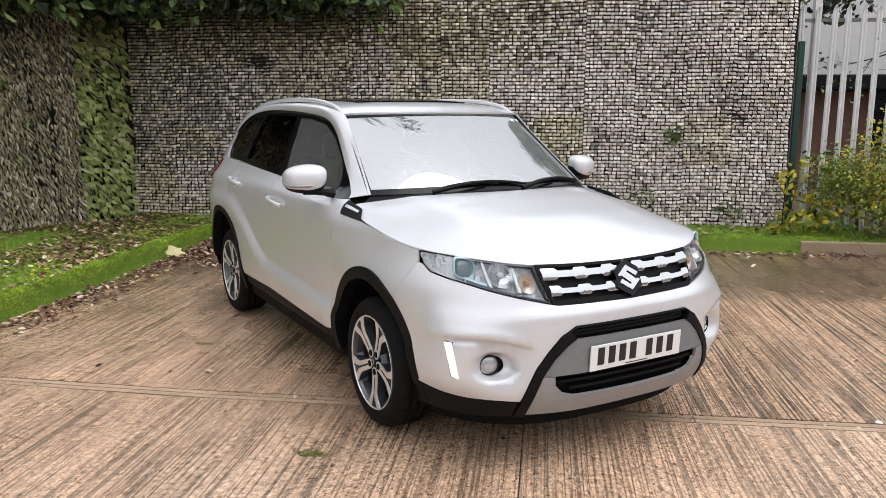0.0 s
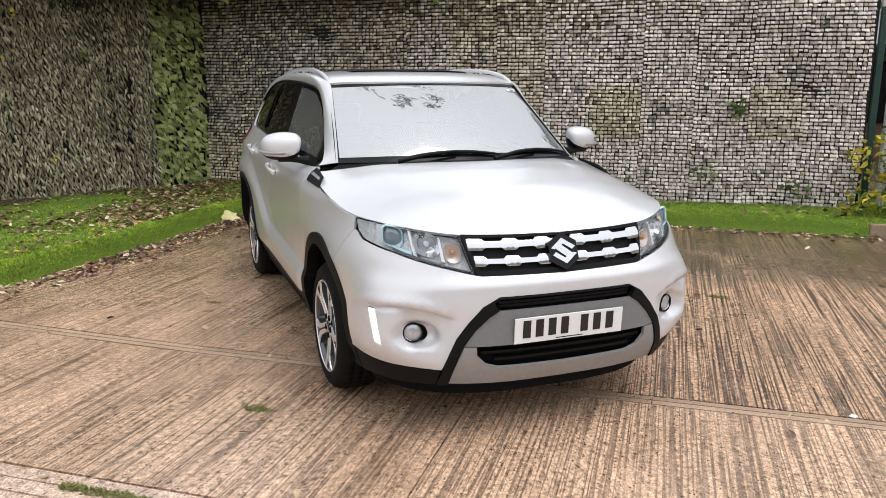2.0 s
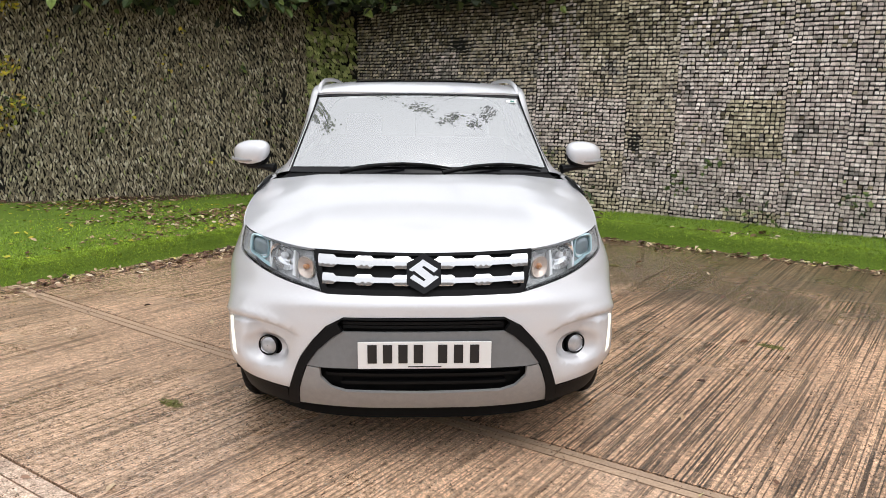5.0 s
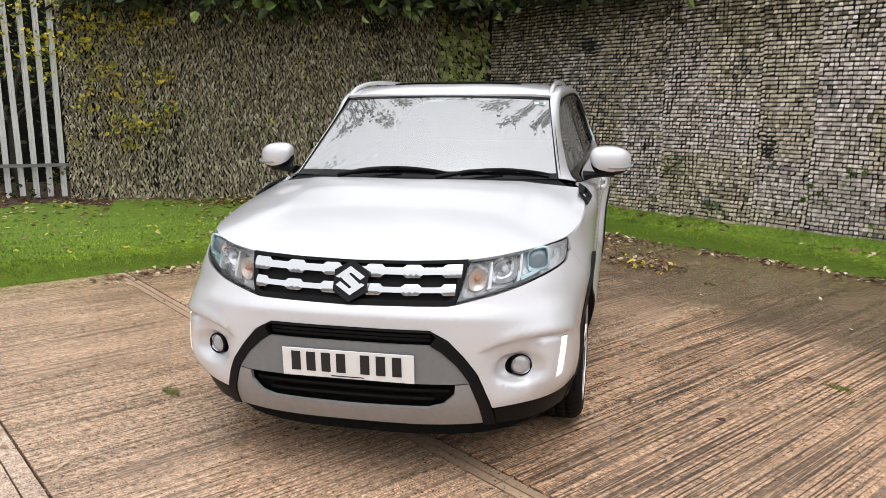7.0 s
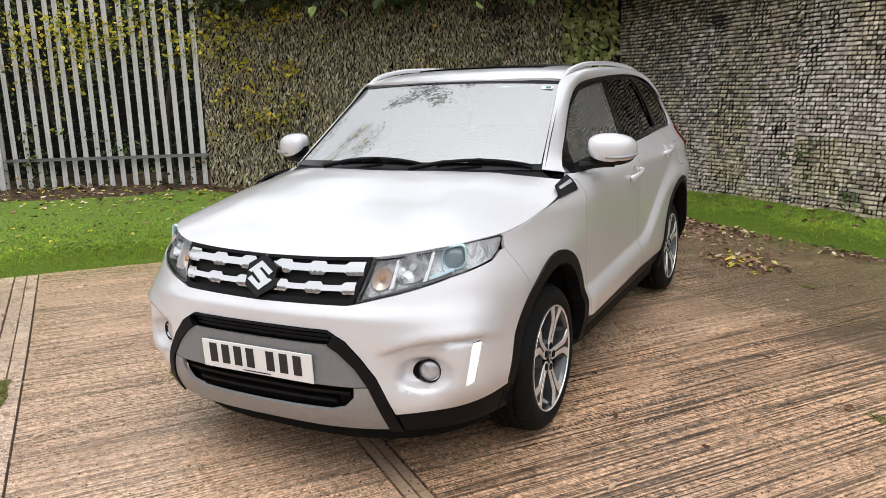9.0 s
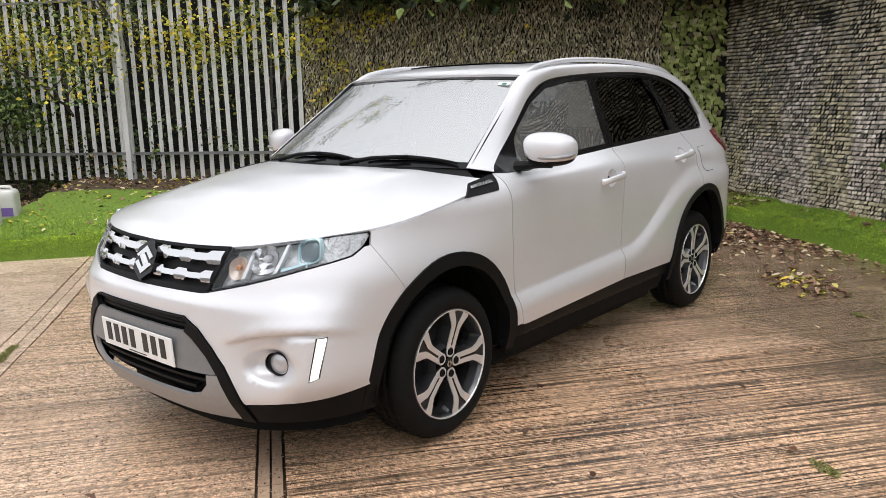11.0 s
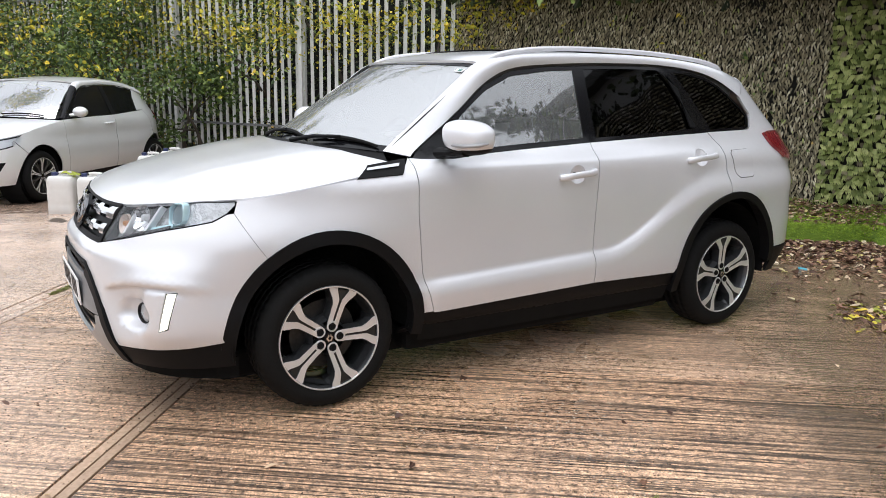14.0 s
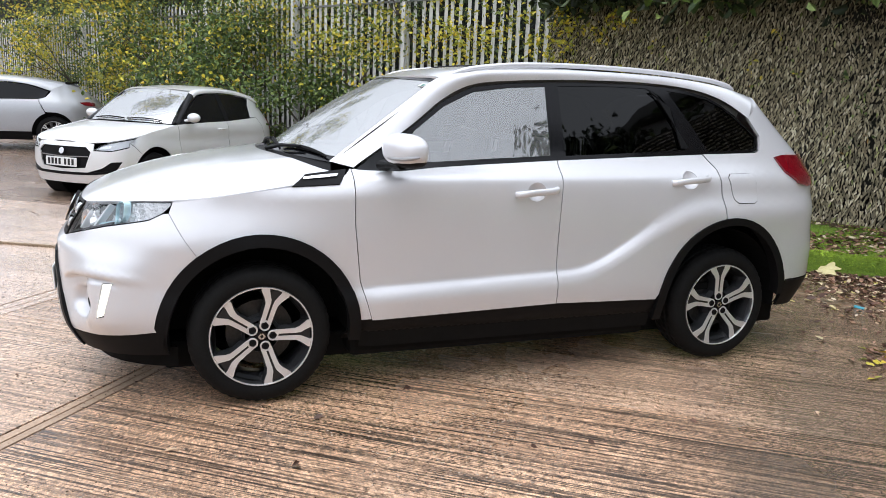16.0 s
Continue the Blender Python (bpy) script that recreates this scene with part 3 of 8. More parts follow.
def side_x(y, z):
    """Half the car's width at a place along it and a height."""
    x = SIDE(z)
    x -= 0.070 * soft_step(0.5, -0.45, y) * soft_step(0.72, 0.96, z)
    x -= 0.050 * soft_step(0.75, 0.2, y) * soft_step(0.95, 1.06, z)
    x -= CABIN(y) * soft_step(1.03, 1.10, z)
    x += 0.014 * math.exp(-((y - 2.5) / 0.42) ** 2 - ((z - 0.84) / 0.10) ** 2)
    x += 0.010 * math.exp(-((y - 0.0) / 0.45) ** 2 - ((z - 0.74) / 0.12) ** 2)
    k = soft_step(1.70, 2.25, y)
    d = min(1.0, max(0.0, (crease_z(y) + 0.03 * k + 0.06 * soft_step(-0.30, -0.52, y) - z) / (0.075 + 0.035 * k + 0.22 * soft_step(-0.30, -0.52, y))))
    x += 0.032 * d * ((2 - d) * (1 - k) + d * (3 - 2 * d) * k) * (0.45 + 0.55 * soft_step(0.40, 0.55, y))
    return x


def skin(w, z):
    """The place on the skin at w round the body (0 at the nose, along the side, to the tail) and height z."""
    s = 1.0 if w >= 0 else -1.0
    w = abs(w)
    if W1 <= w <= W2:
        y = FRONT_Y + w - W1
        return (s * side_x(y, z), y, z)
    y = FRONT_Y if w < W1 else REAR_Y
    for _ in range(4):
        half = side_x(y, z)
        if w < W1:
            a, deep = w / TURN_W, NOSE(z)
            r = ((math.sin(a) / half) ** 3 + (math.cos(a) / deep) ** 3) ** (-1 / 3)
            x, y = r * math.sin(a), FRONT_Y - r * math.cos(a)
        else:
            a, deep = (w - W2) / TURN_W, TAIL(z)
            r = ((abs(math.cos(a)) / half) ** 5 + (math.sin(a) / deep) ** 5) ** (-1 / 5)
            x, y = r * math.cos(a), REAR_Y + r * math.sin(a)
    return (s * x, y, z)


def at_y(y, z):
    """w and z of the skin at a place along the car's side."""
    if y < FRONT_Y:
        d = min(0.999, (FRONT_Y - y) / NOSE(z))
        return (TURN_W * math.atan2(side_x(y, z) * (1 - d ** 3) ** (1 / 3), FRONT_Y - y), z)
    if y > REAR_Y:
        d = min(0.999, (y - REAR_Y) / TAIL(z))
        return (W2 + TURN_W * math.atan2(y - REAR_Y, side_x(y, z) * (1 - d ** 5) ** (1 / 5)), z)
    return (W1 + y - FRONT_Y, z)


def at_x(x, z):
    """w and z of the skin across the car's front."""
    s = 1.0 if x >= 0 else -1.0
    y = FRONT_Y
    for _ in range(4):
        d = min(0.9995, abs(x) / side_x(y, z))
        y = FRONT_Y - NOSE(z) * (1 - d ** 3) ** (1 / 3)
    return (s * TURN_W * math.atan2(abs(x), FRONT_Y - y), z)


from mathutils.geometry import delaunay_2d_cdt


def inside_poly(poly, x, y):
    hit, n = False, len(poly)
    for i in range(n):
        (x0, y0), (x1, y1) = poly[i], poly[i - 1]
        if (y0 > y) != (y1 > y) and x < (x1 - x0) * (y - y0) / (y1 - y0) + x0:
            hit = not hit
    return hit


def dense(poly, step):
    out = []
    for (x0, y0), (x1, y1) in zip(poly, poly[1:] + poly[:1]):
        n = max(1, int(math.hypot(x1 - x0, y1 - y0) / step))
        out += [(x0 + (x1 - x0) * k / n, y0 + (y1 - y0) * k / n) for k in range(n)]
    return out


def mirrored(half):
    """A whole outline across the nose from its half on one side, which runs from the middle to the middle."""
    return half + [(-w, z) for w, z in reversed(half) if abs(w) > 1e-4]


def sheet(outline, holes=(), fn=skin, off=0.0, step=0.04, lip=0.014, shift=None, ridges=()):
    """A panel: an outline in surface coordinates, filled with small facets, laid on the surface fn, with turned-in edges."""
    loops = [dense(list(outline), step * 0.6)] + [dense(list(h), step * 0.6) for h in holes]
    pts, edges = [], []
    for lp in loops:
        k = len(pts)
        pts += lp
        edges += [(k + i, k + (i + 1) % len(lp)) for i in range(len(lp))]
    for line in ridges:
        line = [q for q in line if inside_poly(loops[0], *q) and not any(inside_poly(h, *q) for h in loops[1:]) and min((q[0] - x) ** 2 + (q[1] - y) ** 2 for x, y in pts) > (0.25 * step) ** 2]
        k = len(pts)
        pts += line
        edges += [(k + i, k + i + 1) for i in range(len(line) - 1) if math.dist(line[i], line[i + 1]) < 2.5 * step]
    xs, ys = [p[0] for p in loops[0]], [p[1] for p in loops[0]]
    rim = np.array(pts)
    x = min(xs) + step / 2
    row = 0
    while x < max(xs):
        y = min(ys) + step * (0.5 if row % 2 else 0.9)
        while y < max(ys):
            if inside_poly(loops[0], x, y) and not any(inside_poly(h, x, y) for h in loops[1:]) and np.min((rim[:, 0] - x) ** 2 + (rim[:, 1] - y) ** 2) > (0.45 * step) ** 2:
                pts.append((x, y))
            y += step
        x += step * 0.87
        row += 1
    vs, _, fs, *_ = delaunay_2d_cdt([Vector(p) for p in pts], edges, [], 0, 1e-6)

    def place(a, b):
        p = Vector(fn(a, b))
        du = Vector(fn(a + 0.004, b)) - Vector(fn(a - 0.004, b))
        dv = Vector(fn(a, b + 0.004)) - Vector(fn(a, b - 0.004))
        n = du.cross(dv).normalized()
        k = off + (shift(a, b, p) if shift else 0.0)
        return p + n * k, n
    bm = bmesh.new()
    got = [place(v.x, v.y) for v in vs]
    bv = [bm.verts.new(p) for p, _ in got]
    bm.verts.index_update()
    for f in fs:
        if abs((vs[f[1]] - vs[f[0]]).cross(vs[f[2]] - vs[f[0]])) < 0.012 * step * step:
            continue
        cx, cy = sum(vs[i].x for i in f) / 3, sum(vs[i].y for i in f) / 3
        if inside_poly(loops[0], cx, cy) and not any(inside_poly(h, cx, cy) for h in loops[1:]):
            bm.faces.new([bv[i] for i in f])
    normal = {v: n for v, (_, n) in zip(bv, got)}
    loose = [v for v in bv if not v.link_faces]
    for f in bm.faces:
        f.smooth = True
    bm.normal_update()
    if sum(f.normal.dot(normal[f.verts[0]]) for f in bm.faces) < 0:
        bmesh.ops.reverse_faces(bm, faces=bm.faces)
    if lip:
        rimedges = [e for e in bm.edges if e.is_boundary]
        for e in rimedges:
            e.smooth = False
        from_v = {v for e in rimedges for v in e.verts}
        low = {v: bm.verts.new(v.co - normal[v] * lip) for v in from_v}
        for e in rimedges:
            f = e.link_faces[0]
            a, b = e.verts
            for lp in f.loops:
                if lp.edge == e:
                    a, b = lp.vert, lp.link_loop_next.vert
            bm.faces.new((b, a, low[a], low[b]))
    bmesh.ops.delete(bm, geom=loose, context="VERTS")
    return bm


def arc(cy, cz, ry, rz, a0, a1, n=18):
    """Points on an arch; the angle runs from the front (180) over the top (90) to the back (0)."""
    return [(cy + ry * math.cos(radians(a0 + (a1 - a0) * k / n)), cz + rz * math.sin(radians(a0 + (a1 - a0) * k / n))) for k in range(n + 1)]


def on_side(pts):
    return [at_y(y, z) for y, z in pts]


def on_front(pts):
    return [at_x(x, z) for x, z in pts]


def flip_x(bm):
    for v in bm.verts:
        v.co.x = -v.co.x
    bmesh.ops.reverse_faces(bm, faces=bm.faces)
    return bm


def both(name, make, mat, parent, label=""):
    """A part on the car's left and its mirror image on the right."""
    out = []
    for right in (False, True):
        bm = make()
        if right:
            flip_x(bm)
        out.append(part(name, bm, mat, parent, label))
    return out


# materials of cars
def paint(name, colour, flake):
    m, nt, b = material(name, colour, 0.36, 0.3, 1.0)
    n = tex(nt, "Noise", 900, 2)
    soil = tex(nt, "Noise", 2.4, 5, 0.6)
    c = mixc(nt, flake, colour, ramp(nt, n, [(0.3, tuple(0.75 * v for v in colour)), (0.7, tuple(min(1, 1.15 * v) for v in colour))]))
    c = mixc(nt, ramp(nt, soil, [(0.45, (0, 0, 0)), (0.8, (0.18, 0.18, 0.18))]), c, tuple(0.72 * v for v in colour))
    nt.links.new(c, b.inputs["Base Color"])
    b.inputs["Coat Roughness"].default_value = 0.11
    drops = nt.nodes.new("ShaderNodeTexVoronoi")
    drops.inputs["Scale"].default_value = 170
    nt.links.new(nt.nodes.new("ShaderNodeTexCoord").outputs["Object"], drops.inputs["Vector"])
    nt.links.new(bump(nt, ramp(nt, drops.outputs["Distance"], [(0.0, (1, 1, 1)), (0.22, (0, 0, 0))]), 0.06, 0.001), b.inputs["Coat Normal"])
    return m


M_SILVER = paint("silver_metallic_paint", (0.715, 0.713, 0.735), 0.6)
M_PLASTIC = speckled("black_textured_plastic", (0.003, 0.003, 0.0033), (0.010, 0.010, 0.011), 260, 0.55, 0.25, 0.001)
M_GLOSS = material("gloss_black_trim", (0.005, 0.005, 0.006), 0.14, 0.0, 0.0)[0]
M_VOID = speckled("shadowed_inner_panel", (0.004, 0.004, 0.004), (0.010, 0.010, 0.010), 30, 0.85)
M_GREY = speckled("satin_grey_bumper_paint", (0.17, 0.172, 0.175), (0.24, 0.243, 0.247), 500, 0.42, 0.08, 0.0006)
M_SKID = speckled("satin_silver_skid_paint", (0.30, 0.302, 0.305), (0.40, 0.402, 0.405), 500, 0.4, 0.08, 0.0006, 0.3)
M_CHROME = material("bright_chrome", (0.66, 0.66, 0.67), 0.10, 1.0)[0]
M_RUBBER = speckled("tyre_rubber", (0.004, 0.004, 0.004), (0.014, 0.0135, 0.013), 120, 0.75, 0.3, 0.001)
M_RIM_DARK = material("dark_grey_wheel_paint", (0.062, 0.063, 0.067), 0.30, 0.6, 0.5)[0]
M_BARREL = material("grey_wheel_barrel", (0.11, 0.111, 0.116), 0.28, 0.75, 0.3)[0]
M_RIM_CUT = material("machined_alloy_face", (0.78, 0.78, 0.79), 0.30, 0.65)[0]
M_STEEL = speckled("brake_steel", (0.03, 0.029, 0.028), (0.09, 0.088, 0.085), 80, 0.45, 0.2, 0.001, 0.8)
M_RED_LENS = material("red_tail_lens", (0.17, 0.004, 0.010), 0.10, 0.0, 1.0)[0]
M_LENS_GREY = material("lamp_inner_silver", (0.86, 0.87, 0.88), 0.30, 0.25)[0]
M_AMBER = material("peach_indicator_cup", (0.88, 0.74, 0.64), 0.22, 0.35, 0.6)[0]
M_BULB = material("amber_bulb", (0.62, 0.30, 0.13), 0.2, 0.1, 0.8)[0]
M_WHITE = material("white_plate", (0.80, 0.80, 0.79), 0.35)[0]
M_INK = material("black_ink", (0.010, 0.010, 0.011), 0.45)[0]
M_SEAT = speckled("dark_seat_cloth", (0.012, 0.012, 0.013), (0.035, 0.034, 0.034), 160, 0.85)


M_GLOSS.node_tree.nodes["Principled BSDF"].inputs["Specular IOR Level"].default_value = 0.22
for mat_ in (M_PLASTIC, M_RUBBER, M_VOID):
    mat_.node_tree.nodes["Principled BSDF"].inputs["Specular IOR Level"].default_value = 0.15


def glowing(name, colour, power):
    m, nt, b = material(name, colour, 0.3)
    b.inputs["Emission Color"].default_value = (*colour, 1.0)
    b.inputs["Emission Strength"].default_value = power
    return m


M_DRL = glowing("lit_daytime_lamp", (1.0, 0.965, 0.84), 0.5)


def glass(name, tint, rough=0.0, mist=0.0, ior=1.62, rain=0.12):
    """Car glass: a clear or tinted pane, with mist and drops on it."""
    m, nt, b = material(name, tint, rough)
    out = nt.nodes["Material Output"]
    thin = nt.nodes.new("ShaderNodeBsdfTransparent")
    thin.inputs[0].default_value = (*tint, 1.0)
    gloss = nt.nodes.new("ShaderNodeBsdfGlossy")
    gloss.inputs["Roughness"].default_value = 0.02 + rough
    fres = nt.nodes.new("ShaderNodeFresnel")
    fres.inputs["IOR"].default_value = ior
    drops = nt.nodes.new("ShaderNodeTexVoronoi")
    drops.inputs["Scale"].default_value = 130
    nt.links.new(nt.nodes.new("ShaderNodeTexCoord").outputs["Object"], drops.inputs["Vector"])
    nn = bump(nt, ramp(nt, drops.outputs["Distance"], [(0.0, (1, 1, 1)), (0.25, (0, 0, 0))]), rain, 0.001)
    nt.links.new(nn, gloss.inputs["Normal"])
    mx = nt.nodes.new("ShaderNodeMixShader")
    nt.links.new(fres.outputs[0], mx.inputs[0])
    nt.links.new(thin.outputs[0], mx.inputs[1])
    nt.links.new(gloss.outputs[0], mx.inputs[2])
    last = mx
    if mist:
        fog = nt.nodes.new("ShaderNodeBsdfDiffuse")
        fog.inputs[0].default_value = (0.80, 0.82, 0.82, 1.0)
        patch = ramp(nt, tex(nt, "Noise", 3.5, 5, 0.6), [(0.3, (0.92 * mist,) * 3), (0.7, (1.08 * mist,) * 3)])
        last = nt.nodes.new("ShaderNodeMixShader")
        nt.links.new(patch, last.inputs[0])
        nt.links.new(mx.outputs[0], last.inputs[1])
        nt.links.new(fog.outputs[0], last.inputs[2])
    nt.links.new(last.outputs[0], out.inputs[0])
    return m


M_SCREEN = glass("misted_windscreen", (0.74, 0.82, 0.80), 0.0, 0.13, 9.5)
M_PANE = glass("damp_side_glass", (0.62, 0.67, 0.68), 0.0, 0.09, 3.3)
M_PRIVACY = glass("dark_privacy_glass", (0.012, 0.012, 0.014), 0.0, 0.0, 1.42, 0.02)
M_LENS = glass("clear_lamp_cover", (0.97, 0.98, 0.99), 0.0, 0.0, 1.5)

car = thing("parked_suv", Matrix(), "silver compact SUV with black cladding, wet from rain, lamps lit", "car")

# ---- bonnet, roof, screen ----
BONNET_MID = Curve([(-0.80, 0.855), (-0.76, 0.880), (-0.70, 0.915), (-0.62, 0.948), (-0.5, 0.988), (-0.354, 1.028), (-0.08, 1.080), (0.1, 1.104), (0.45, 1.125)], 0.03)
BONNET_EDGE = Curve([(-0.80, 0.872), (-0.76, 0.878), (-0.70, 0.892), (-0.62, 0.910), (-0.5, 0.924), (-0.365, 0.931), (-0.228, 0.944), (0.13, 0.998), (0.38, 1.052), (0.45, 1.07)], 0.02)


def bonnet(s, t):
    """s from -1 to 1 across, t from 0 at the nose to 1 at the screen."""
    back = 0.085 + 0.27 * s * s
    y = -0.763 + (1 - math.cos(t * math.pi / 2)) ** 0.9 * (back + 0.763)
    ze = BONNET_EDGE(y)
    if y < FRONT_Y:
        d = min(0.9999, (FRONT_Y - y) / (NOSE(ze)))
        xe = side_x(y, ze) * (1 - d ** 3) ** (1 / 3)
    else:
        xe = side_x(y, ze)
    x = s * (xe - 0.004)
    zm = BONNET_MID(y)
    ridge = 0.004 * math.exp(-((abs(x) - 0.50 - 0.1 * y) / 0.06) ** 2) * soft_step(-0.7, -0.3, y)
    return (x, y, zm - (zm - ze) * abs(s) ** 3.2 + ridge * (1 - abs(s) ** 6))


def patch(fn, ns, nt_, s0=-1.0, s1=1.0, t0=0.0, t1=1.0, lip=0.012, up=Vector((0, 0, 1))):
    bm = bmesh.new()
    rows = [[bm.verts.new(fn(s0 + (s1 - s0) * i / ns, t0 + (t1 - t0) * j / nt_)) for i in range(ns + 1)] for j in range(nt_ + 1)]
    grid_faces(bm, rows)
    for f in bm.faces:
        f.smooth = True
    bm.normal_update()
    if sum(f.normal.dot(up) for f in bm.faces) < 0:
        bmesh.ops.reverse_faces(bm, faces=bm.faces)
    if lip:
        edges = [e for e in bm.edges if e.is_boundary]
        for e in edges:
            e.smooth = False
        bm.normal_update()
        ns_ = {v: v.normal.copy() for e in edges for v in e.verts}
        r = bmesh.ops.extrude_edge_only(bm, edges=edges)
        new_v = [v for v in r["geom"] if isinstance(v, bmesh.types.BMVert)]
        for v in new_v:
            near = min(ns_, key=lambda q: (q.co - v.co).length_squared)
            v.co -= ns_[near] * lip
    return bm


body = part("bonnet", patch(bonnet, 40, 30), M_SILVER, car, "silver bonnet beaded with rain")


def screen(s, t):
    low = Vector((0.700 * s, 0.15 + 0.19 * s * s, 1.100 - 0.012 * s * s))
    top = Vector((0.597 * s, 0.80 + 0.10 * s * s, 1.499 - 0.014 * s * s))
    p = low.lerp(top, t)
    p += Vector((0, -0.53, 0.85)) * (0.03 * 4 * t * (1 - t) * (1 - s * s))
    return p


wind = part("windscreen", patch(screen, 24, 16, lip=0.0), M_SCREEN, car, "misted windscreen reflecting the pale sky")


def frit(a, b):
    p, q = screen(a, b), None
    return Vector(p) + Vector((0, -0.53, 0.85)) * 0.003


for s0, s1, t0, t1 in ((-1, -0.972, 0, 1), (0.972, 1, 0, 1), (-1, 1, 0.965, 1.0), (-1, 1, 0.0, 0.06)):
    part("screen_border", patch(frit, 30 if s1 - s0 > 1 else 2, 16 if t1 - t0 > 0.5 else 2, s0, s1, t0, t1, lip=0.004), M_GLOSS, wind)

for w, h, up, mat in ((0.060, 0.026, 0.003, M_WHITE), (0.026, 0.016, 0.0036, material("sticker_green", (0.03, 0.16, 0.12), 0.4)[0])):
    c = Vector(screen(0.89, 0.905))
    bm = bmesh.new()
    g = [bm.verts.new(c + Vector((0.006 if w < 0.05 else 0, 0, 0)) + Vector((-0.985, -0.17, 0.03)) * (a * w / 2) + Vector((0.02, 0.85, 0.53)) * (b * h / 2) + Vector((0.05, -0.53, 0.85)) * (0.002 + up)) for a, b in ((1, -1), (-1, -1), (-1, 1), (1, 1))]
    bm.faces.new(g)
    part("sticker", bm, mat, wind, "small white and green screen sticker")

EDGE_E = [(0.700, 0.332, 1.090), (0.659, 0.547, 1.247), (0.621, 0.747, 1.391), (0.596, 0.892, 1.496), (0.592, 1.05, 1.528), (0.585, 1.25, 1.546), (0.578, 1.6, 1.556),
          (0.570, 2.0, 1.549), (0.560, 2.35, 1.533), (0.55, 2.62, 1.508), (0.53, 2.80, 1.472)]
EDGE_V = [(0.425, 1.074), (0.57, 1.162), (0.74, 1.276), (0.895, 1.396), (1.045, 1.467), (1.25, 1.494), (1.6, 1.512), (2.0, 1.515), (2.30, 1.492), (2.50, 1.440), (2.66, 1.350)]


def spline(pts, t):
    """A smooth curve through points, t from 0 to 1."""
    n = len(pts) - 1
    k = min(n - 1, int(t * n))
    u = t * n - k
    p = [Vector(pts[max(0, min(n, k + i))]) for i in (-1, 0, 1, 2)]
    return 0.5 * ((2 * p[1]) + (p[2] - p[0]) * u + (2 * p[0] - 5 * p[1] + 4 * p[2] - p[3]) * u * u + (3 * p[1] - p[0] - 3 * p[2] + p[3]) * u ** 3)


def pillar(s, t):
    """The roof pillar and cant rail, from the window (s 0) to the screen and roof edge (s 1), t from front to back."""
    e = spline(EDGE_E, t)
    v = spline([(y, z, 0) for y, z in EDGE_V], t)
    q = Vector((side_x(v.x, v.y) + 0.002, v.x, v.y))
    e = e + Vector((-0.010, -0.003, 0.005)) * (1 - soft_step(0.24, 0.34, t))
    p = q.lerp(e, s)
    out = Vector((0.75, -0.25 * (1 - soft_step(0.3, 0.4, t)), 0.6)).normalized()
    return p + out * (0.035 * 4 * s * (1 - s)) * soft_step(0.06, 0.42, t)


both("roof_pillar", lambda: patch(pillar, 8, 60, 0.0, 1.0, lip=0.003, up=Vector((1, 0, 0.5))), M_SILVER, car)



def lining(s, t):
    return pillar(s, t) - Vector((0.75, 0, 0.66)) * 0.030


M_LINING = speckled("grey_roof_lining", (0.06, 0.058, 0.055), (0.11, 0.105, 0.10), 120, 0.9)
both("pillar_lining", lambda: patch(lining, 6, 40, -0.18, 0.85, 0.04, 0.96, lip=0.003, up=Vector((1, 0, 0.5))), M_LINING, car, "grey cloth pillar lining")

ROOF_MID = Curve([(0.75, 1.496), (0.84, 1.508), (0.95, 1.540), (1.1, 1.564), (1.3, 1.578), (1.6, 1.585), (2.2, 1.572), (2.6, 1.540), (2.95, 1.488)], 0.04)


def roof(s, t):
    e = spline(EDGE_E[3:], t)
    y = e.y - 0.10 * (1 - s * s) * (1 - soft_step(0.0, 0.4, t)) + 0.13 * (1 - s * s) * soft_step(0.7, 1.0, t)
    zm = ROOF_MID(y)
    return (e.x * s, y, zm - (zm - e.z) * abs(s) ** 3)


roof_ob = part("roof", patch(roof, 24, 36), M_SILVER, car, "silver roof with a dark glass sunroof")


def sunroof(s, t):
    x, y, z = roof(0.66 * s, 0.25 + 0.34 * t)
    return (x, y, z + 0.008)


part("sunroof", patch(sunroof, 14, 12), M_GLOSS, roof_ob, "dark glass sunroof")


def rail_bm():
    bm = bmesh.new()
    pts = [(0.585, 0.905, 1.488), (0.588, 0.96, 1.515), (0.590, 1.07, 1.547), (0.590, 1.32, 1.575), (0.584, 1.7, 1.584), (0.576, 2.1, 1.577), (0.566, 2.45, 1.553), (0.556, 2.62, 1.526), (0.552, 2.68, 1.502)]
    n = 40
    tube(bm, [spline(pts, k / n) for k in range(n + 1)], [0.008 + 0.005 * min(1, k / 5, (n - k) / 5) for k in range(n + 1)], 10)
    for f in bm.faces:
        f.smooth = True
    return bm


both("roof_rail", rail_bm, M_SILVER, car, "satin silver roof rail")

# ---- side panels ----
F_OUT, F_IN = (0.0, 0.325, 0.452, 0.468), (0.0, 0.325, 0.398, 0.412)
R_OUT, R_IN = (2.485, 0.325, 0.432, 0.500), (2.485, 0.325, 0.384, 0.462)


def fender():
    pts = [(-0.3745, 0.880), (-0.358, 0.924), (-0.228, 0.938), (0.13, 0.992), (0.38, 1.046), (0.408, 1.070), (0.411, 0.825), (0.440, 0.563), (0.496, 0.382), (0.446, 0.378)]
    pts += arc(*F_OUT, 7, 126.3, 18)
    return sheet(on_side(pts), step=0.035)


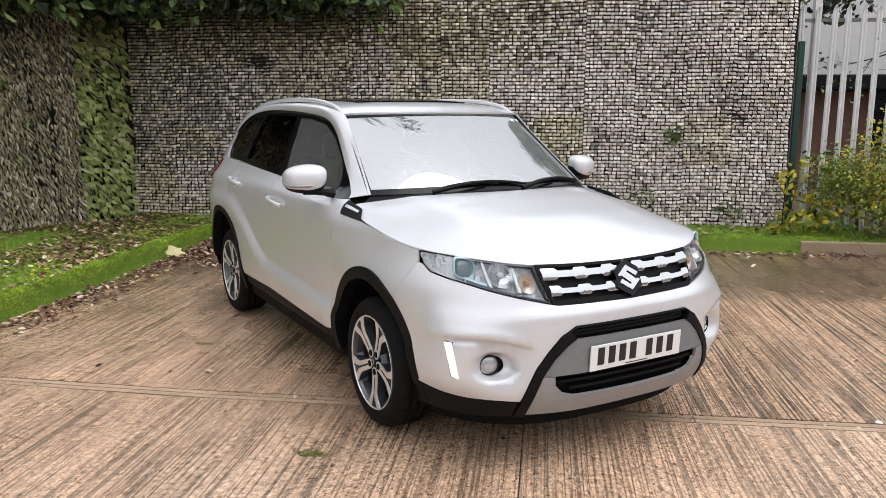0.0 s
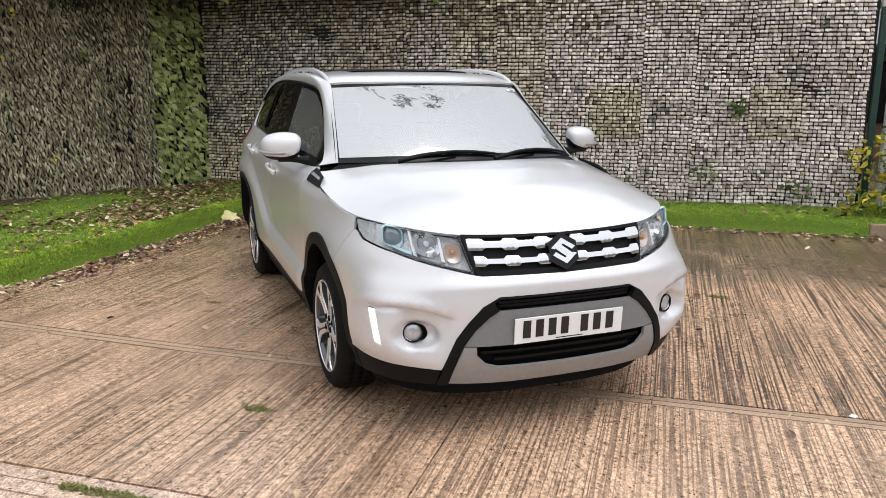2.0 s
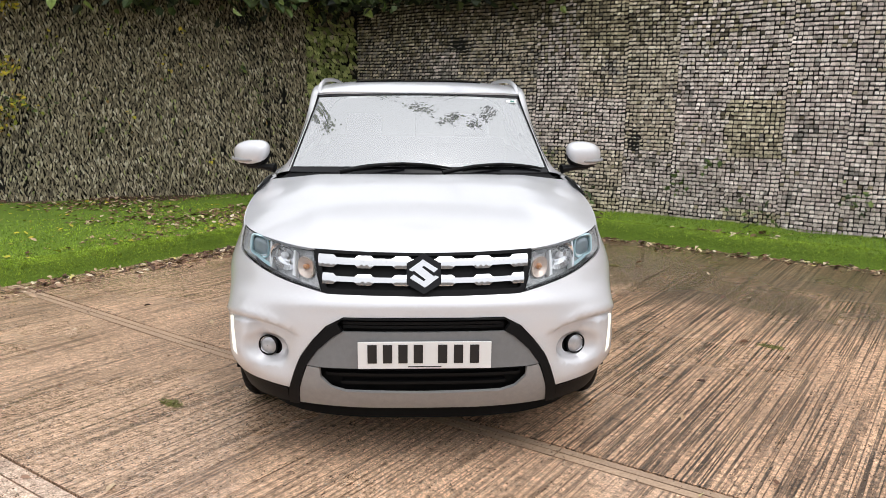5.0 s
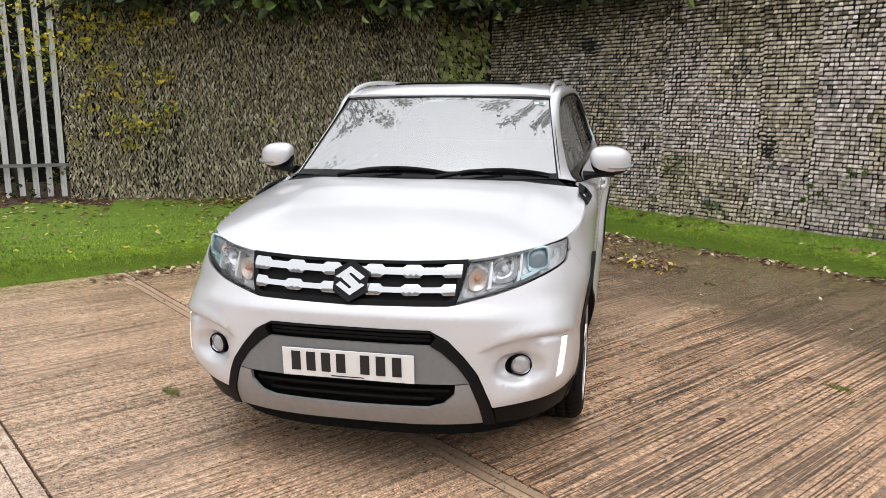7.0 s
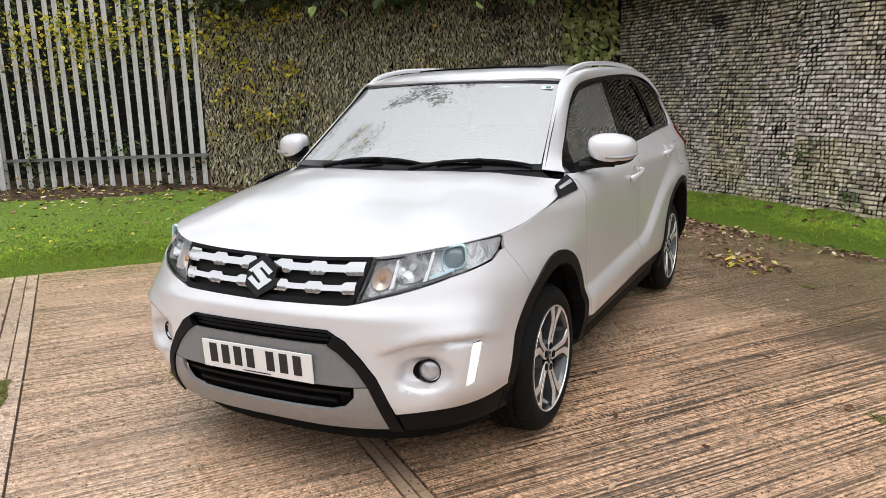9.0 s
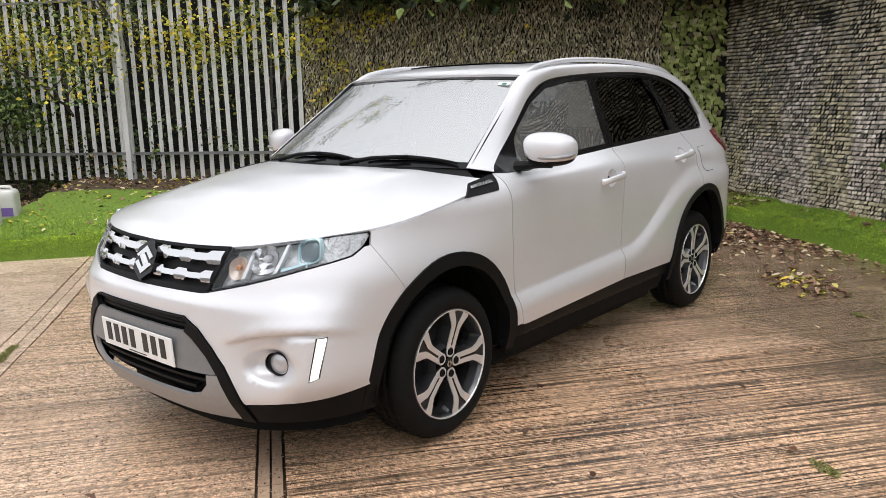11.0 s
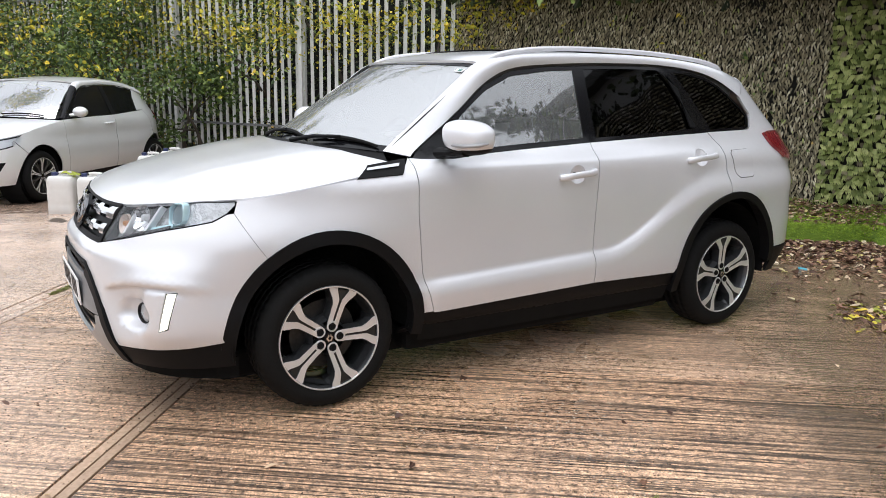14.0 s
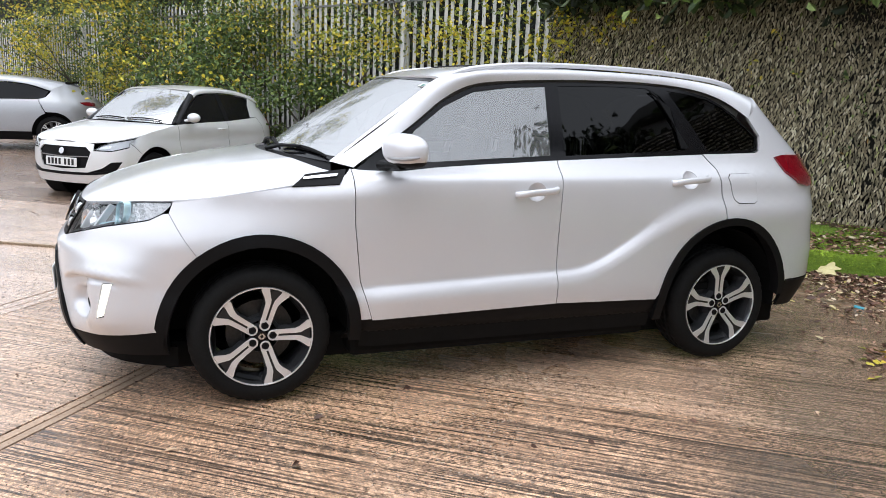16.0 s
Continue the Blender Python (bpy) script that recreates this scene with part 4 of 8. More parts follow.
def side_lines(y0, y1):
    """The crease and the shoulder line between two places along the car, for panels to follow."""
    n = int((y1 - y0) / 0.02)
    ys = [y0 + (y1 - y0) * k / n for k in range(n + 1)]
    return [on_side([(y, f(y)) for y in ys]) for f in [lambda y, k=k: crease_z(y) + k for k in (0.016, 0.004, 0.0, -0.006, -0.016, -0.030, -0.044, -0.062, -0.082)] + [lambda y, k=k: k for k in (1.004, 1.020, 1.034, 1.048, 1.064)]]


CUPS = ((1.310, 0.968), (2.205, 1.022))


def cup_ring(y, z):
    return [(y + 0.050 * math.cos(a * math.pi / 12), z + 0.046 * math.sin(a * math.pi / 12)) for a in range(24)]


def door_front():
    pts = [(0.412, 1.068), (0.415, 0.825), (0.444, 0.563), (0.500, 0.376), (1.4495, 0.404), (1.4455, 0.8), (1.4505, 1.114), (1.1, 1.093), (0.83, 1.076), (0.632, 1.060), (0.47, 1.063)]
    return sheet(on_side(pts), [on_side(cup_ring(*CUPS[0]))], step=0.026, ridges=side_lines(0.44, 1.435))


def door_rear():
    pts = [(1.455, 1.114), (1.450, 0.8), (1.454, 0.404), (2.046, 0.392), (2.054, 0.41)]
    pts += arc(*R_OUT, 170, 98, 12) + [(2.416, 0.86), (2.388, 1.078), (2.318, 1.151), (1.9, 1.135)]
    return sheet(on_side(pts), [on_side(cup_ring(*CUPS[1]))], step=0.026, ridges=side_lines(1.47, 2.00))


REAR_W = W2 + TURN_W * math.pi / 2 - 0.002


def quarter():
    pts = [(2.326, 1.154), (2.396, 1.078), (2.424, 0.86)] + arc(*R_OUT, 97, 12, 12)
    pts = on_side(pts) + on_side([(2.92, 0.46)]) + [(REAR_W, 0.46), (REAR_W, 1.475), at_y(2.80, 1.462)]
    pts += on_side([(2.665, 1.352), (2.73, 1.255), (2.712, 1.178), (2.68, 1.163), (2.43, 1.156)])
    return sheet(pts)


def arch_flare(o, i, a0, a1):
    def make():
        pts = arc(*o, a0, a1, 26) + arc(*i, a1, a0, 26)
        return sheet(on_side(pts), off=0.010, step=0.03, lip=0.06, shift=lambda w, z, p: -0.006 * soft_step(-0.15, -0.42, p.y))
    return make


both("front_wing", fender, M_SILVER, car)
both("front_door", door_front, M_SILVER, car)
both("rear_door", door_rear, M_SILVER, car)
both("rear_quarter", quarter, M_SILVER, car)


def roof_corner(s, t):
    """The panel between the end of the cant rail and the top of the rear quarter."""
    (w0, z0), (w1, z1) = at_y(2.665, 1.352), at_y(2.80, 1.462)
    return Vector(pillar(s, 1.0)).lerp(Vector(skin(w0 + (w1 - w0) * s, z0 + (z1 - z0) * s)), t)


both("roof_corner", lambda: patch(roof_corner, 8, 6, 0.0, 1.0, lip=0.003, up=Vector((1, 0, 0.5))), M_SILVER, car)
both("wheel_arch_flare", arch_flare(F_OUT, F_IN, 188, -6), M_PLASTIC, car, "black plastic wheel arch trim")
both("wheel_arch_flare", arch_flare(R_OUT, R_IN, 186, 6), M_PLASTIC, car, "black plastic wheel arch trim")
both("sill", lambda: sheet(on_side([(0.39, 0.300), (0.408, 0.358), (0.51, 0.380), (1.45, 0.409), (2.05, 0.398), (2.075, 0.32), (2.085, 0.235), (1.2, 0.215), (0.385, 0.225)]), off=-0.012, shift=lambda w, z, p: -0.075 * soft_step(0.32, 0.23, z)), M_PLASTIC, car, "black plastic sill")
both("rear_bumper_corner", lambda: sheet(on_side([(2.90, 0.30), (2.915, 0.452)]) + [(REAR_W, 0.452), (REAR_W, 0.25)], off=0.004), M_PLASTIC, car)

# dark inner shell behind the gaps
both("inner_shell", lambda: sheet([(0.02, 0.30), (0.02, 0.88)] + on_side([(-0.38, 0.88), (0.4, 1.0), (2.3, 1.06), (2.75, 1.08)]) + [(REAR_W, 1.08), (REAR_W, 0.3)]
     + on_side([(2.90, 0.30)] + arc(*R_OUT, 0, 180, 16) + [(2.05, 0.22), (0.45, 0.22)] + arc(*F_OUT, 0, 180, 16)), off=-0.022, step=0.07, lip=0.0, shift=lambda w, z, p: -0.05 * (1 - soft_step(-0.5, -0.3, p.y))), M_VOID, car)


def liner(cy, r):
    def make():
        bm = bmesh.new()
        rows = []
        for x in (0.835, 0.70, 0.50):
            rows.append([bm.verts.new((x, cy + r * math.cos(radians(a)), 0.325 + (r + 0.03) * math.sin(radians(a)))) for a in range(-4, 187, 10)])
        grid_faces(bm, rows)
        bm.faces.new([v for v in rows[-1]])
        return bm
    return make


both("wheel_liner", liner(0.0, 0.412), M_VOID, car)
both("wheel_liner", liner(2.485, 0.40), M_VOID, car)
# floor boxes lowered and widened, nose tray added, to deepen the shade beneath
bm = bmesh.new()
box(bm, (1.26, 3.50, 0.13), Matrix.Translation((0, 1.34, 0.195)), 0.02)
box(bm, (1.50, 1.66, 0.11), Matrix.Translation((0, 1.25, 0.215)), 0.03)
ahead = [skin(TURN_W * a / 10, 0.27) for a in range(-11, 12)]
prism(bm, [(0.90 * x, y + 0.10) for x, y, _ in ahead] + [(0.60, -0.40), (-0.60, -0.40)], 0.09, Matrix.Translation((0, 0, 0.170)))
box(bm, (0.98, 1.0, 0.55), Matrix.Translation((0, -0.1, 0.55)), 0.05)
box(bm, (0.90, 0.9, 0.5), Matrix.Translation((0, 2.6, 0.5)), 0.05)
part("underbody_shade_block", bm, M_VOID, car)
bm = bmesh.new()
box(bm, (1.5, 0.04, 0.62), Matrix.Translation((0, 0.42, 0.75)))
box(bm, (1.56, 2.2, 0.04), Matrix.Translation((0, 1.5, 0.42)))
part("cabin_floor", bm, M_VOID, car)

# ---- windows ----
DLO = [(0.432, 1.070), (0.57, 1.152), (0.74, 1.264), (0.895, 1.384), (1.045, 1.456), (1.25, 1.483), (1.6, 1.501), (2.0, 1.505), (2.17, 1.496), (2.30, 1.480), (2.41, 1.456), (2.50, 1.415), (2.573, 1.368), (2.66, 1.300),
       (2.716, 1.248), (2.700, 1.180), (2.66, 1.168), (2.43, 1.160), (2.0, 1.143), (1.5, 1.120), (1.1, 1.098), (0.83, 1.081), (0.632, 1.066)]
PANE_F = [(0.672, 1.096), (0.70, 1.200), (0.75, 1.248), (0.90, 1.364), (1.05, 1.436), (1.25, 1.465), (1.435, 1.476), (1.428, 1.140), (1.1, 1.122), (0.85, 1.104)]
PANE_R = [(1.505, 1.140), (1.505, 1.482), (1.80, 1.491), (2.02, 1.490), (2.10, 1.455), (2.165, 1.38), (2.205, 1.175), (1.85, 1.156)]
PANE_Q = [(2.150, 1.482), (2.30, 1.464), (2.41, 1.441), (2.50, 1.400), (2.565, 1.357), (2.65, 1.292), (2.702, 1.245), (2.690, 1.194), (2.65, 1.182), (2.37, 1.170)]
both("window_surround", lambda: sheet(on_side(DLO), [on_side(PANE_F), on_side(PANE_R), on_side(PANE_Q)], off=-0.010, lip=0.02), M_GLOSS, car, "gloss black window surround")
for pane, mat, lab in ((PANE_F, M_PANE, "rain-spotted clear side glass"), (PANE_R, M_PRIVACY, "dark tinted privacy glass"), (PANE_Q, M_PRIVACY, "dark tinted privacy glass")):
    both("side_window", lambda pane=pane: sheet(on_side(pane), off=-0.014, lip=0.0, step=0.05), mat, car, lab)


def divider():
    bm = sheet(on_side([(2.035, 1.470), (2.06, 1.470), (2.235, 1.19), (2.225, 1.180), (2.19, 1.185), (2.15, 1.39)]), off=0.002, lip=0.01, step=0.06)
    return bm


both("window_divider", divider, M_PLASTIC, car)
# ---- front end ----
BROW = Curve([(0.45, 0.552), (0.50, 0.564), (0.627, 0.599), (0.74, 0.609), (0.80, 0.592), (0.9, 0.53)], 0.03)


def corner_shape(w, z, p=None):
    """The fullness of the bumper's corner."""
    return 0.041 * math.exp(-((abs(w) - 0.825) / 0.15) ** 2) * soft_step(0.30, 0.43, z) * (1 - soft_step(0.61, 0.76, z))


def bumper_shape(w, z, p):
    """How far the bumper stands proud of the plain skin: full corners, a hollow under the brow, a dish for each fog lamp."""
    x = abs(p.x)
    b = BROW(x)
    d = corner_shape(w, z)
    d -= 0.034 * soft_step(b + 0.001, b - 0.010, z) * soft_step(0.47, 0.60, x) * soft_step(0.34, 0.47, z) * (1 - soft_step(0.665, 0.712, x))
    d += 0.008 * math.exp(-((z - b - 0.016) / 0.016) ** 2) * soft_step(0.5, 0.6, x) * (1 - soft_step(0.80, 0.84, x))
    d -= 0.017 * soft_step(b + 0.001, b - 0.005, z) * (1 - soft_step(b - 0.006, b - 0.022, z)) * soft_step(0.66, 0.70, x) * (1 - soft_step(0.765, 0.800, x))
    r = math.hypot((x - 0.653) / (1.0 if x > 0.653 else 1.5), z - 0.479)
    d -= 0.038 * (1 - soft_step(0.042, 0.070, r))
    d += 0.012 * math.exp(-((z - 0.69) / 0.022) ** 2) * (1 - soft_step(0.3, 0.7, x))
    return d


def ring2(cx, cz, r, n=20):
    return [(cx + r * math.cos(2 * math.pi * k / n), cz + r * math.sin(2 * math.pi * k / n)) for k in range(n)]


FRAME_OUT = [(0.0, 0.640), (0.313, 0.640), (0.381, 0.603), (0.439, 0.540), (0.487, 0.474), (0.522, 0.384), (0.540, 0.318), (0.545, 0.255)]
FRAME_IN = [(0.0, 0.634), (0.322, 0.634), (0.338, 0.618), (0.318, 0.588), (0.359, 0.563), (0.417, 0.509), (0.464, 0.441), (0.486, 0.376), (0.503, 0.258)]
GRILLE = [(0.0, 0.876), (0.22, 0.880), (0.432, 0.887), (0.418, 0.82), (0.396, 0.735), (0.38, 0.729), (0.0, 0.722)]
LAMP = [at_x(0.438, 0.887), at_x(0.56, 0.903), at_x(0.66, 0.916), at_x(0.74, 0.925), at_y(-0.362, 0.926), at_y(-0.362, 0.915), at_y(-0.40, 0.880), at_y(-0.455, 0.852), at_x(0.694, 0.815), at_x(0.55, 0.770), at_x(0.402, 0.734)]


def drl_hole(inset=0.0):
    """The outline of the daytime lamp on the corner of the bumper."""
    def row(t):
        return 0.796 + 0.031 * t + inset, 0.830 + 0.037 * t - inset, 0.432 + inset + (0.155 - 2 * inset) * t
    return [(row(t)[0], row(t)[2]) for t in (0.0, 0.25, 0.5, 0.75, 1.0)] + [(row(t)[1], row(t)[2]) for t in (1.0, 0.75, 0.5, 0.25, 0.07)]


def bumper():
    half = on_front([(0.0, 0.719), (0.37, 0.726), (0.40, 0.730), (0.55, 0.765), (0.694, 0.810)]) + on_side([(-0.455, 0.847), (-0.40, 0.875), (-0.376, 0.878)])
    half += on_side(arc(*F_OUT, 126.5, 172, 10)) + on_side([(-0.44, 0.372)])
    half += on_front([(0.76, 0.357), (0.709, 0.347), (0.60, 0.336), (0.545, 0.331), (0.541, 0.334), (0.525, 0.387), (0.490, 0.477), (0.442, 0.543), (0.384, 0.606), (0.315, 0.643), (0.0, 0.643)])
    holes = [on_front(ring2(s * 0.653, 0.479, 0.041)) for s in (1, -1)] + [[(s * w, z) for w, z in drl_hole()] for s in (1, -1)]
    brow = [[(k * w, z) for w, z in on_front([(0.47 + 0.012 * i, BROW(0.47 + 0.012 * i) + up) for i in range(26)])] for up in (0.003, -0.004, -0.012, -0.021) for k in (1, -1)]
    return sheet(mirrored(half), holes, step=0.020, shift=bumper_shape, ridges=brow + [on_front([(k * (0.653 + (x if x > 0 else 1.5 * x)), 0.479 + z) for x, z in ring2(0, 0, r, 30)]) for k in (1, -1) for r in (0.050, 0.059, 0.070)])


bump_ob = part("front_bumper", bumper(), M_SILVER, car, "silver painted front bumper")
frame_half = on_front(FRAME_OUT) + on_front(FRAME_IN)[::-1]
part("bumper_frame", sheet(mirrored(frame_half), off=0.010, step=0.025, lip=0.025), M_PLASTIC, bump_ob, "black plastic bumper surround")
part("plate_carrier", sheet(mirrored(on_front([(0.0, 0.586), (0.318, 0.586), (0.359, 0.561), (0.417, 0.507), (0.462, 0.443), (0.41, 0.438), (0.0, 0.440)])), off=0.004, step=0.035), M_GREY, bump_ob, "satin grey bumper centre")
part("skid_plate", sheet(mirrored(on_front([(0.0, 0.332), (0.310, 0.338), (0.367, 0.356), (0.408, 0.397), (0.411, 0.434), (0.461, 0.439), (0.484, 0.376), (0.502, 0.262), (0.25, 0.255), (0.0, 0.254)])), off=0.004, step=0.03), M_SKID, bump_ob, "satin silver skid plate")
for z0, z1, xs in ((0.588, 0.634, 0.33), (0.334, 0.440, 0.415)):
    hole = part("intake", sheet(mirrored(on_front([(0.0, z0 - 0.03), (xs + 0.04, z0 - 0.03), (xs + 0.04, z1 + 0.03), (0.0, z1 + 0.03)])), off=-0.040, step=0.05, lip=0.0), M_VOID, bump_ob)
    n = 2
    for k in range(n):
        z = z0 + (z1 - z0) * (k + 1) / (n + 1)
        w = (xs - 0.012) if z0 > 0.5 else (0.39 if k else 0.33)
        part("slat", sheet(mirrored(on_front([(0.0, z - 0.006), (w, z - 0.006), (w, z + 0.006), (0.0, z + 0.006)])), off=-0.014, step=0.04, lip=0.03), M_PLASTIC, hole)
both("bumper_lip", lambda: sheet(on_front([(0.548, 0.325), (0.60, 0.331), (0.709, 0.342), (0.76, 0.352)]) + on_side([(-0.445, 0.367), (-0.405, 0.34), (-0.39, 0.258)]) + on_front([(0.70, 0.250), (0.55, 0.252)]), off=0.002, step=0.035), M_PLASTIC, bump_ob, "black plastic lower lip")

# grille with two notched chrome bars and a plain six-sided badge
grille = part("grille", sheet(mirrored(on_front(GRILLE)), off=-0.022, step=0.04, lip=-0.024), M_PLASTIC, car, "black grille with chrome bars")


def bar(z_end, z_mid, h, end):
    """A chrome bar across the grille, notched above and below."""
    half_top, half_low = [], []
    n = 90
    for k in range(n + 1):
        x = end * k / n
        ph = ((x - 0.086) / 0.148) % 1.0
        cut = soft_step(0.16, 0.27, ph) * (1 - soft_step(0.73, 0.84, ph)) * (x < end - 0.03)
        zc = z_mid + (z_end - z_mid) * (x / end) ** 2
        half_top.append((x, zc + h / 2 - 0.011 * cut))
        half_low.append((x, zc - h / 2 + 0.010 * cut))
    return mirrored(on_front(half_top) + on_front(half_low)[::-1])


for z_end, z_mid, h, end in ((0.849, 0.843, 0.046, 0.417), (0.784, 0.778, 0.040, 0.398)):
    part("chrome_bar", sheet(bar(z_end, z_mid, h, end), off=0.000, step=0.014, lip=0.02, shift=lambda w, z, p: 0.008 - 14 * (z - z_mid - (z_end - z_mid) * (p.x / end) ** 2) ** 2), M_CHROME, grille, "notched chrome grille bar")
part("grille_rim", sheet(mirrored(on_front([(0.0, 0.878), (0.22, 0.882), (0.436, 0.889), (0.422, 0.82), (0.398, 0.732), (0.38, 0.726), (0.0, 0.719)])), [mirrored(on_front([(0.0, 0.868), (0.22, 0.871), (0.420, 0.877), (0.404, 0.82), (0.384, 0.752), (0.37, 0.747), (0.0, 0.742)]))], off=0.001, step=0.025), M_PLASTIC, grille)
p0 = Vector(skin(0, 0.802))
tilt = pose(p0.x, p0.y - 0.004, p0.z, 90 - 24, 0, 0)
bm = bmesh.new()
prism(bm, [(0.078 * math.cos(radians(a)), 0.082 * math.sin(radians(a))) for a in range(30, 390, 60)], 0.014, tilt)
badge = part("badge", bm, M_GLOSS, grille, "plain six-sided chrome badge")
bm = bmesh.new()
for k in (1, -1):
    prism(bm, [(k * x, k * y) for x, y in ((-0.060, 0.014), (-0.004, 0.056), (0.056, 0.018), (0.040, 0.004), (0.000, 0.031), (-0.016, 0.020), (0.016, -0.012), (0.000, 0.0), (-0.030, 0.022), (-0.044, 0.008))], 0.006, tilt @ Matrix.Translation((0, 0, 0.013)))
box(bm, (0.030, 0.078, 0.0055), tilt @ Matrix.Translation((0.0, 0.0, 0.0155)) @ Matrix.Rotation(radians(52), 4, "Z"))
part("badge_bar", bm, M_CHROME, badge)

# headlamps
M_LAMP_BOWL = speckled("lamp_bowl_silver", (0.72, 0.725, 0.73), (0.92, 0.925, 0.93), 26, 0.22, 1.0, 0.02, 0.6)
M_BLUE_RIM = material("bluish_projector_rim", (0.58, 0.80, 0.86), 0.12, 0.2, 0.6)[0]
M_MIRROR_CUP = material("reflector_cup", (0.80, 0.80, 0.81), 0.12, 0.9)[0]


def lamp_bowl():
    return sheet(LAMP, off=-0.050, step=0.04, lip=0.0, shift=lambda w, z, p: 0.042 * soft_step(-0.62, -0.50, p.y))


bowls = both("headlamp", lamp_bowl, M_LAMP_BOWL, car, "clear headlamp with a bluish projector and an amber bulb")


def lamp_unit(rings, x, z, back, power, wide=1.0):
    """A squarish stepped cup in the lamp: rings of (depth inwards, radius), set back behind the cover."""
    def make():
        bm = bmesh.new()
        p = Vector(skin(*at_x(x, z)))
        n = Vector((0.42, -1, 0.12)).normalized()
        a = n.cross(Vector((0, 0, -1))).normalized()
        up = n.cross(a)
        if up.z < 0:
            up = -up
        rows = []
        for d, r in rings:
            row = []
            for k in range(32):
                c, q = math.cos(k * math.pi / 16), math.sin(k * math.pi / 16)
                f = (abs(c) ** power + abs(q) ** power) ** (-1 / power)
                row.append(bm.verts.new(p - n * (back + d) + (a * (c * f * r * wide) + up * (q * f * r + 0.22 * c * f * r * wide))))
            rows.append(row + row[:1])
        grid_faces(bm, rows)
        bm.faces.new(rows[-1][:-1])
        bmesh.ops.recalc_face_normals(bm, faces=bm.faces)
        return bm
    return make


def in_bowl(name, make, mat, label=""):
    for k, ob in enumerate(both(name, make, mat, bowls[0], label)):
        ob.parent = bowls[k]


in_bowl("projector_rim", lamp_unit([(0.030, 0.047), (0.004, 0.046), (0.000, 0.043), (0.004, 0.039), (0.030, 0.037)], 0.690, 0.872, 0.016, 4.0), M_BLUE_RIM, "bluish square projector rim")
in_bowl("projector_lens", lamp_unit([(0.012, 0.0375), (0.006, 0.030), (0.003, 0.018), (0.002, 0.004)], 0.690, 0.872, 0.020, 2.6), material("projector_glass", (0.30, 0.36, 0.39), 0.06, 0.3, 0.8)[0], "clear projector lens")
in_bowl("projector_flare", lambda: sheet([at_x(0.634, 0.826), at_x(0.700, 0.846), at_x(0.706, 0.830), at_x(0.640, 0.810)], off=-0.020, step=0.03, lip=0.02), M_BLUE_RIM)
in_bowl("reflector", lamp_unit([(0.000, 0.050), (0.006, 0.046), (0.022, 0.034), (0.030, 0.020), (0.032, 0.014)], 0.575, 0.848, 0.014, 2.6, 1.15), M_MIRROR_CUP, "mirrored main beam cup")
in_bowl("bulb_shield", lamp_unit([(0.028, 0.013), (0.008, 0.013), (0.003, 0.010), (0.002, 0.003)], 0.575, 0.852, 0.012, 2.0), M_LENS_GREY)
in_bowl("indicator", lamp_unit([(0.014, 0.042), (0.006, 0.040), (0.012, 0.030), (0.024, 0.010)], 0.482, 0.815, 0.018, 2.4, 0.9), M_AMBER, "peach indicator cup")
in_bowl("indicator_bulb", lamp_unit([(0.024, 0.011), (0.010, 0.011), (0.004, 0.008), (0.003, 0.002)], 0.482, 0.818, 0.016, 2.0), M_BULB, "amber bulb")
in_bowl("lamp_fin", lambda: sheet([at_x(0.520, 0.880), at_x(0.528, 0.882), at_x(0.528, 0.790), at_x(0.514, 0.785)], off=-0.012, step=0.03, lip=0.03), M_LENS_GREY)
in_bowl("lamp_fin", lambda: sheet([at_x(0.626, 0.902), at_x(0.634, 0.904), at_x(0.630, 0.812), at_x(0.618, 0.806)], off=-0.010, step=0.03, lip=0.03), M_LENS_GREY)
in_bowl("lamp_sill", lambda: sheet([at_x(0.415, 0.748), at_x(0.52, 0.776), at_x(0.62, 0.806), at_x(0.70, 0.836), at_x(0.70, 0.824), at_x(0.62, 0.795), at_x(0.52, 0.764), at_x(0.412, 0.740)], off=-0.010, step=0.03, lip=0.02), M_RIM_DARK)
for ob in both("lamp_cover", lambda: sheet(LAMP, off=-0.002, step=0.04, lip=0.0), M_LENS, car, "clear lamp cover"):
    ob.visible_shadow = False
both("lamp_edge", lambda: sheet(LAMP, [[(w0 + (cw - w0) * 0.022, z0 + (cz - z0) * 0.07) for (w0, z0) in LAMP for cw, cz in ((sum(p[0] for p in LAMP) / len(LAMP), sum(p[1] for p in LAMP) / len(LAMP)),)]], off=-0.006, step=0.03, lip=0.01), M_GLOSS, car)


# fog lamps and daytime lamps
def fog_turned(profile):
    """A round piece of the fog lamp, its axis along the bumper's normal, depth counted inwards from the dish."""
    def make():
        bm = bmesh.new()
        lathe(bm, profile, 32, "Y")
        w, z = at_x(0.653, 0.479)
        p = Vector(skin(w, z))
        n = (Vector(skin(w + 0.01, z)) - Vector(skin(w - 0.01, z))).cross(Vector((0, 0, 1))).normalized()
        n = (n + Vector((0, -0.9, 0))).normalized()
        p -= n * 0.040
        bmesh.ops.transform(bm, matrix=Matrix.Translation(p) @ Matrix.Rotation(math.atan2(n.x, -n.y), 4, "Z"), verts=bm.verts)
        bmesh.ops.recalc_face_normals(bm, faces=bm.faces)
        for f in bm.faces:
            f.smooth = True
        return bm
    return make


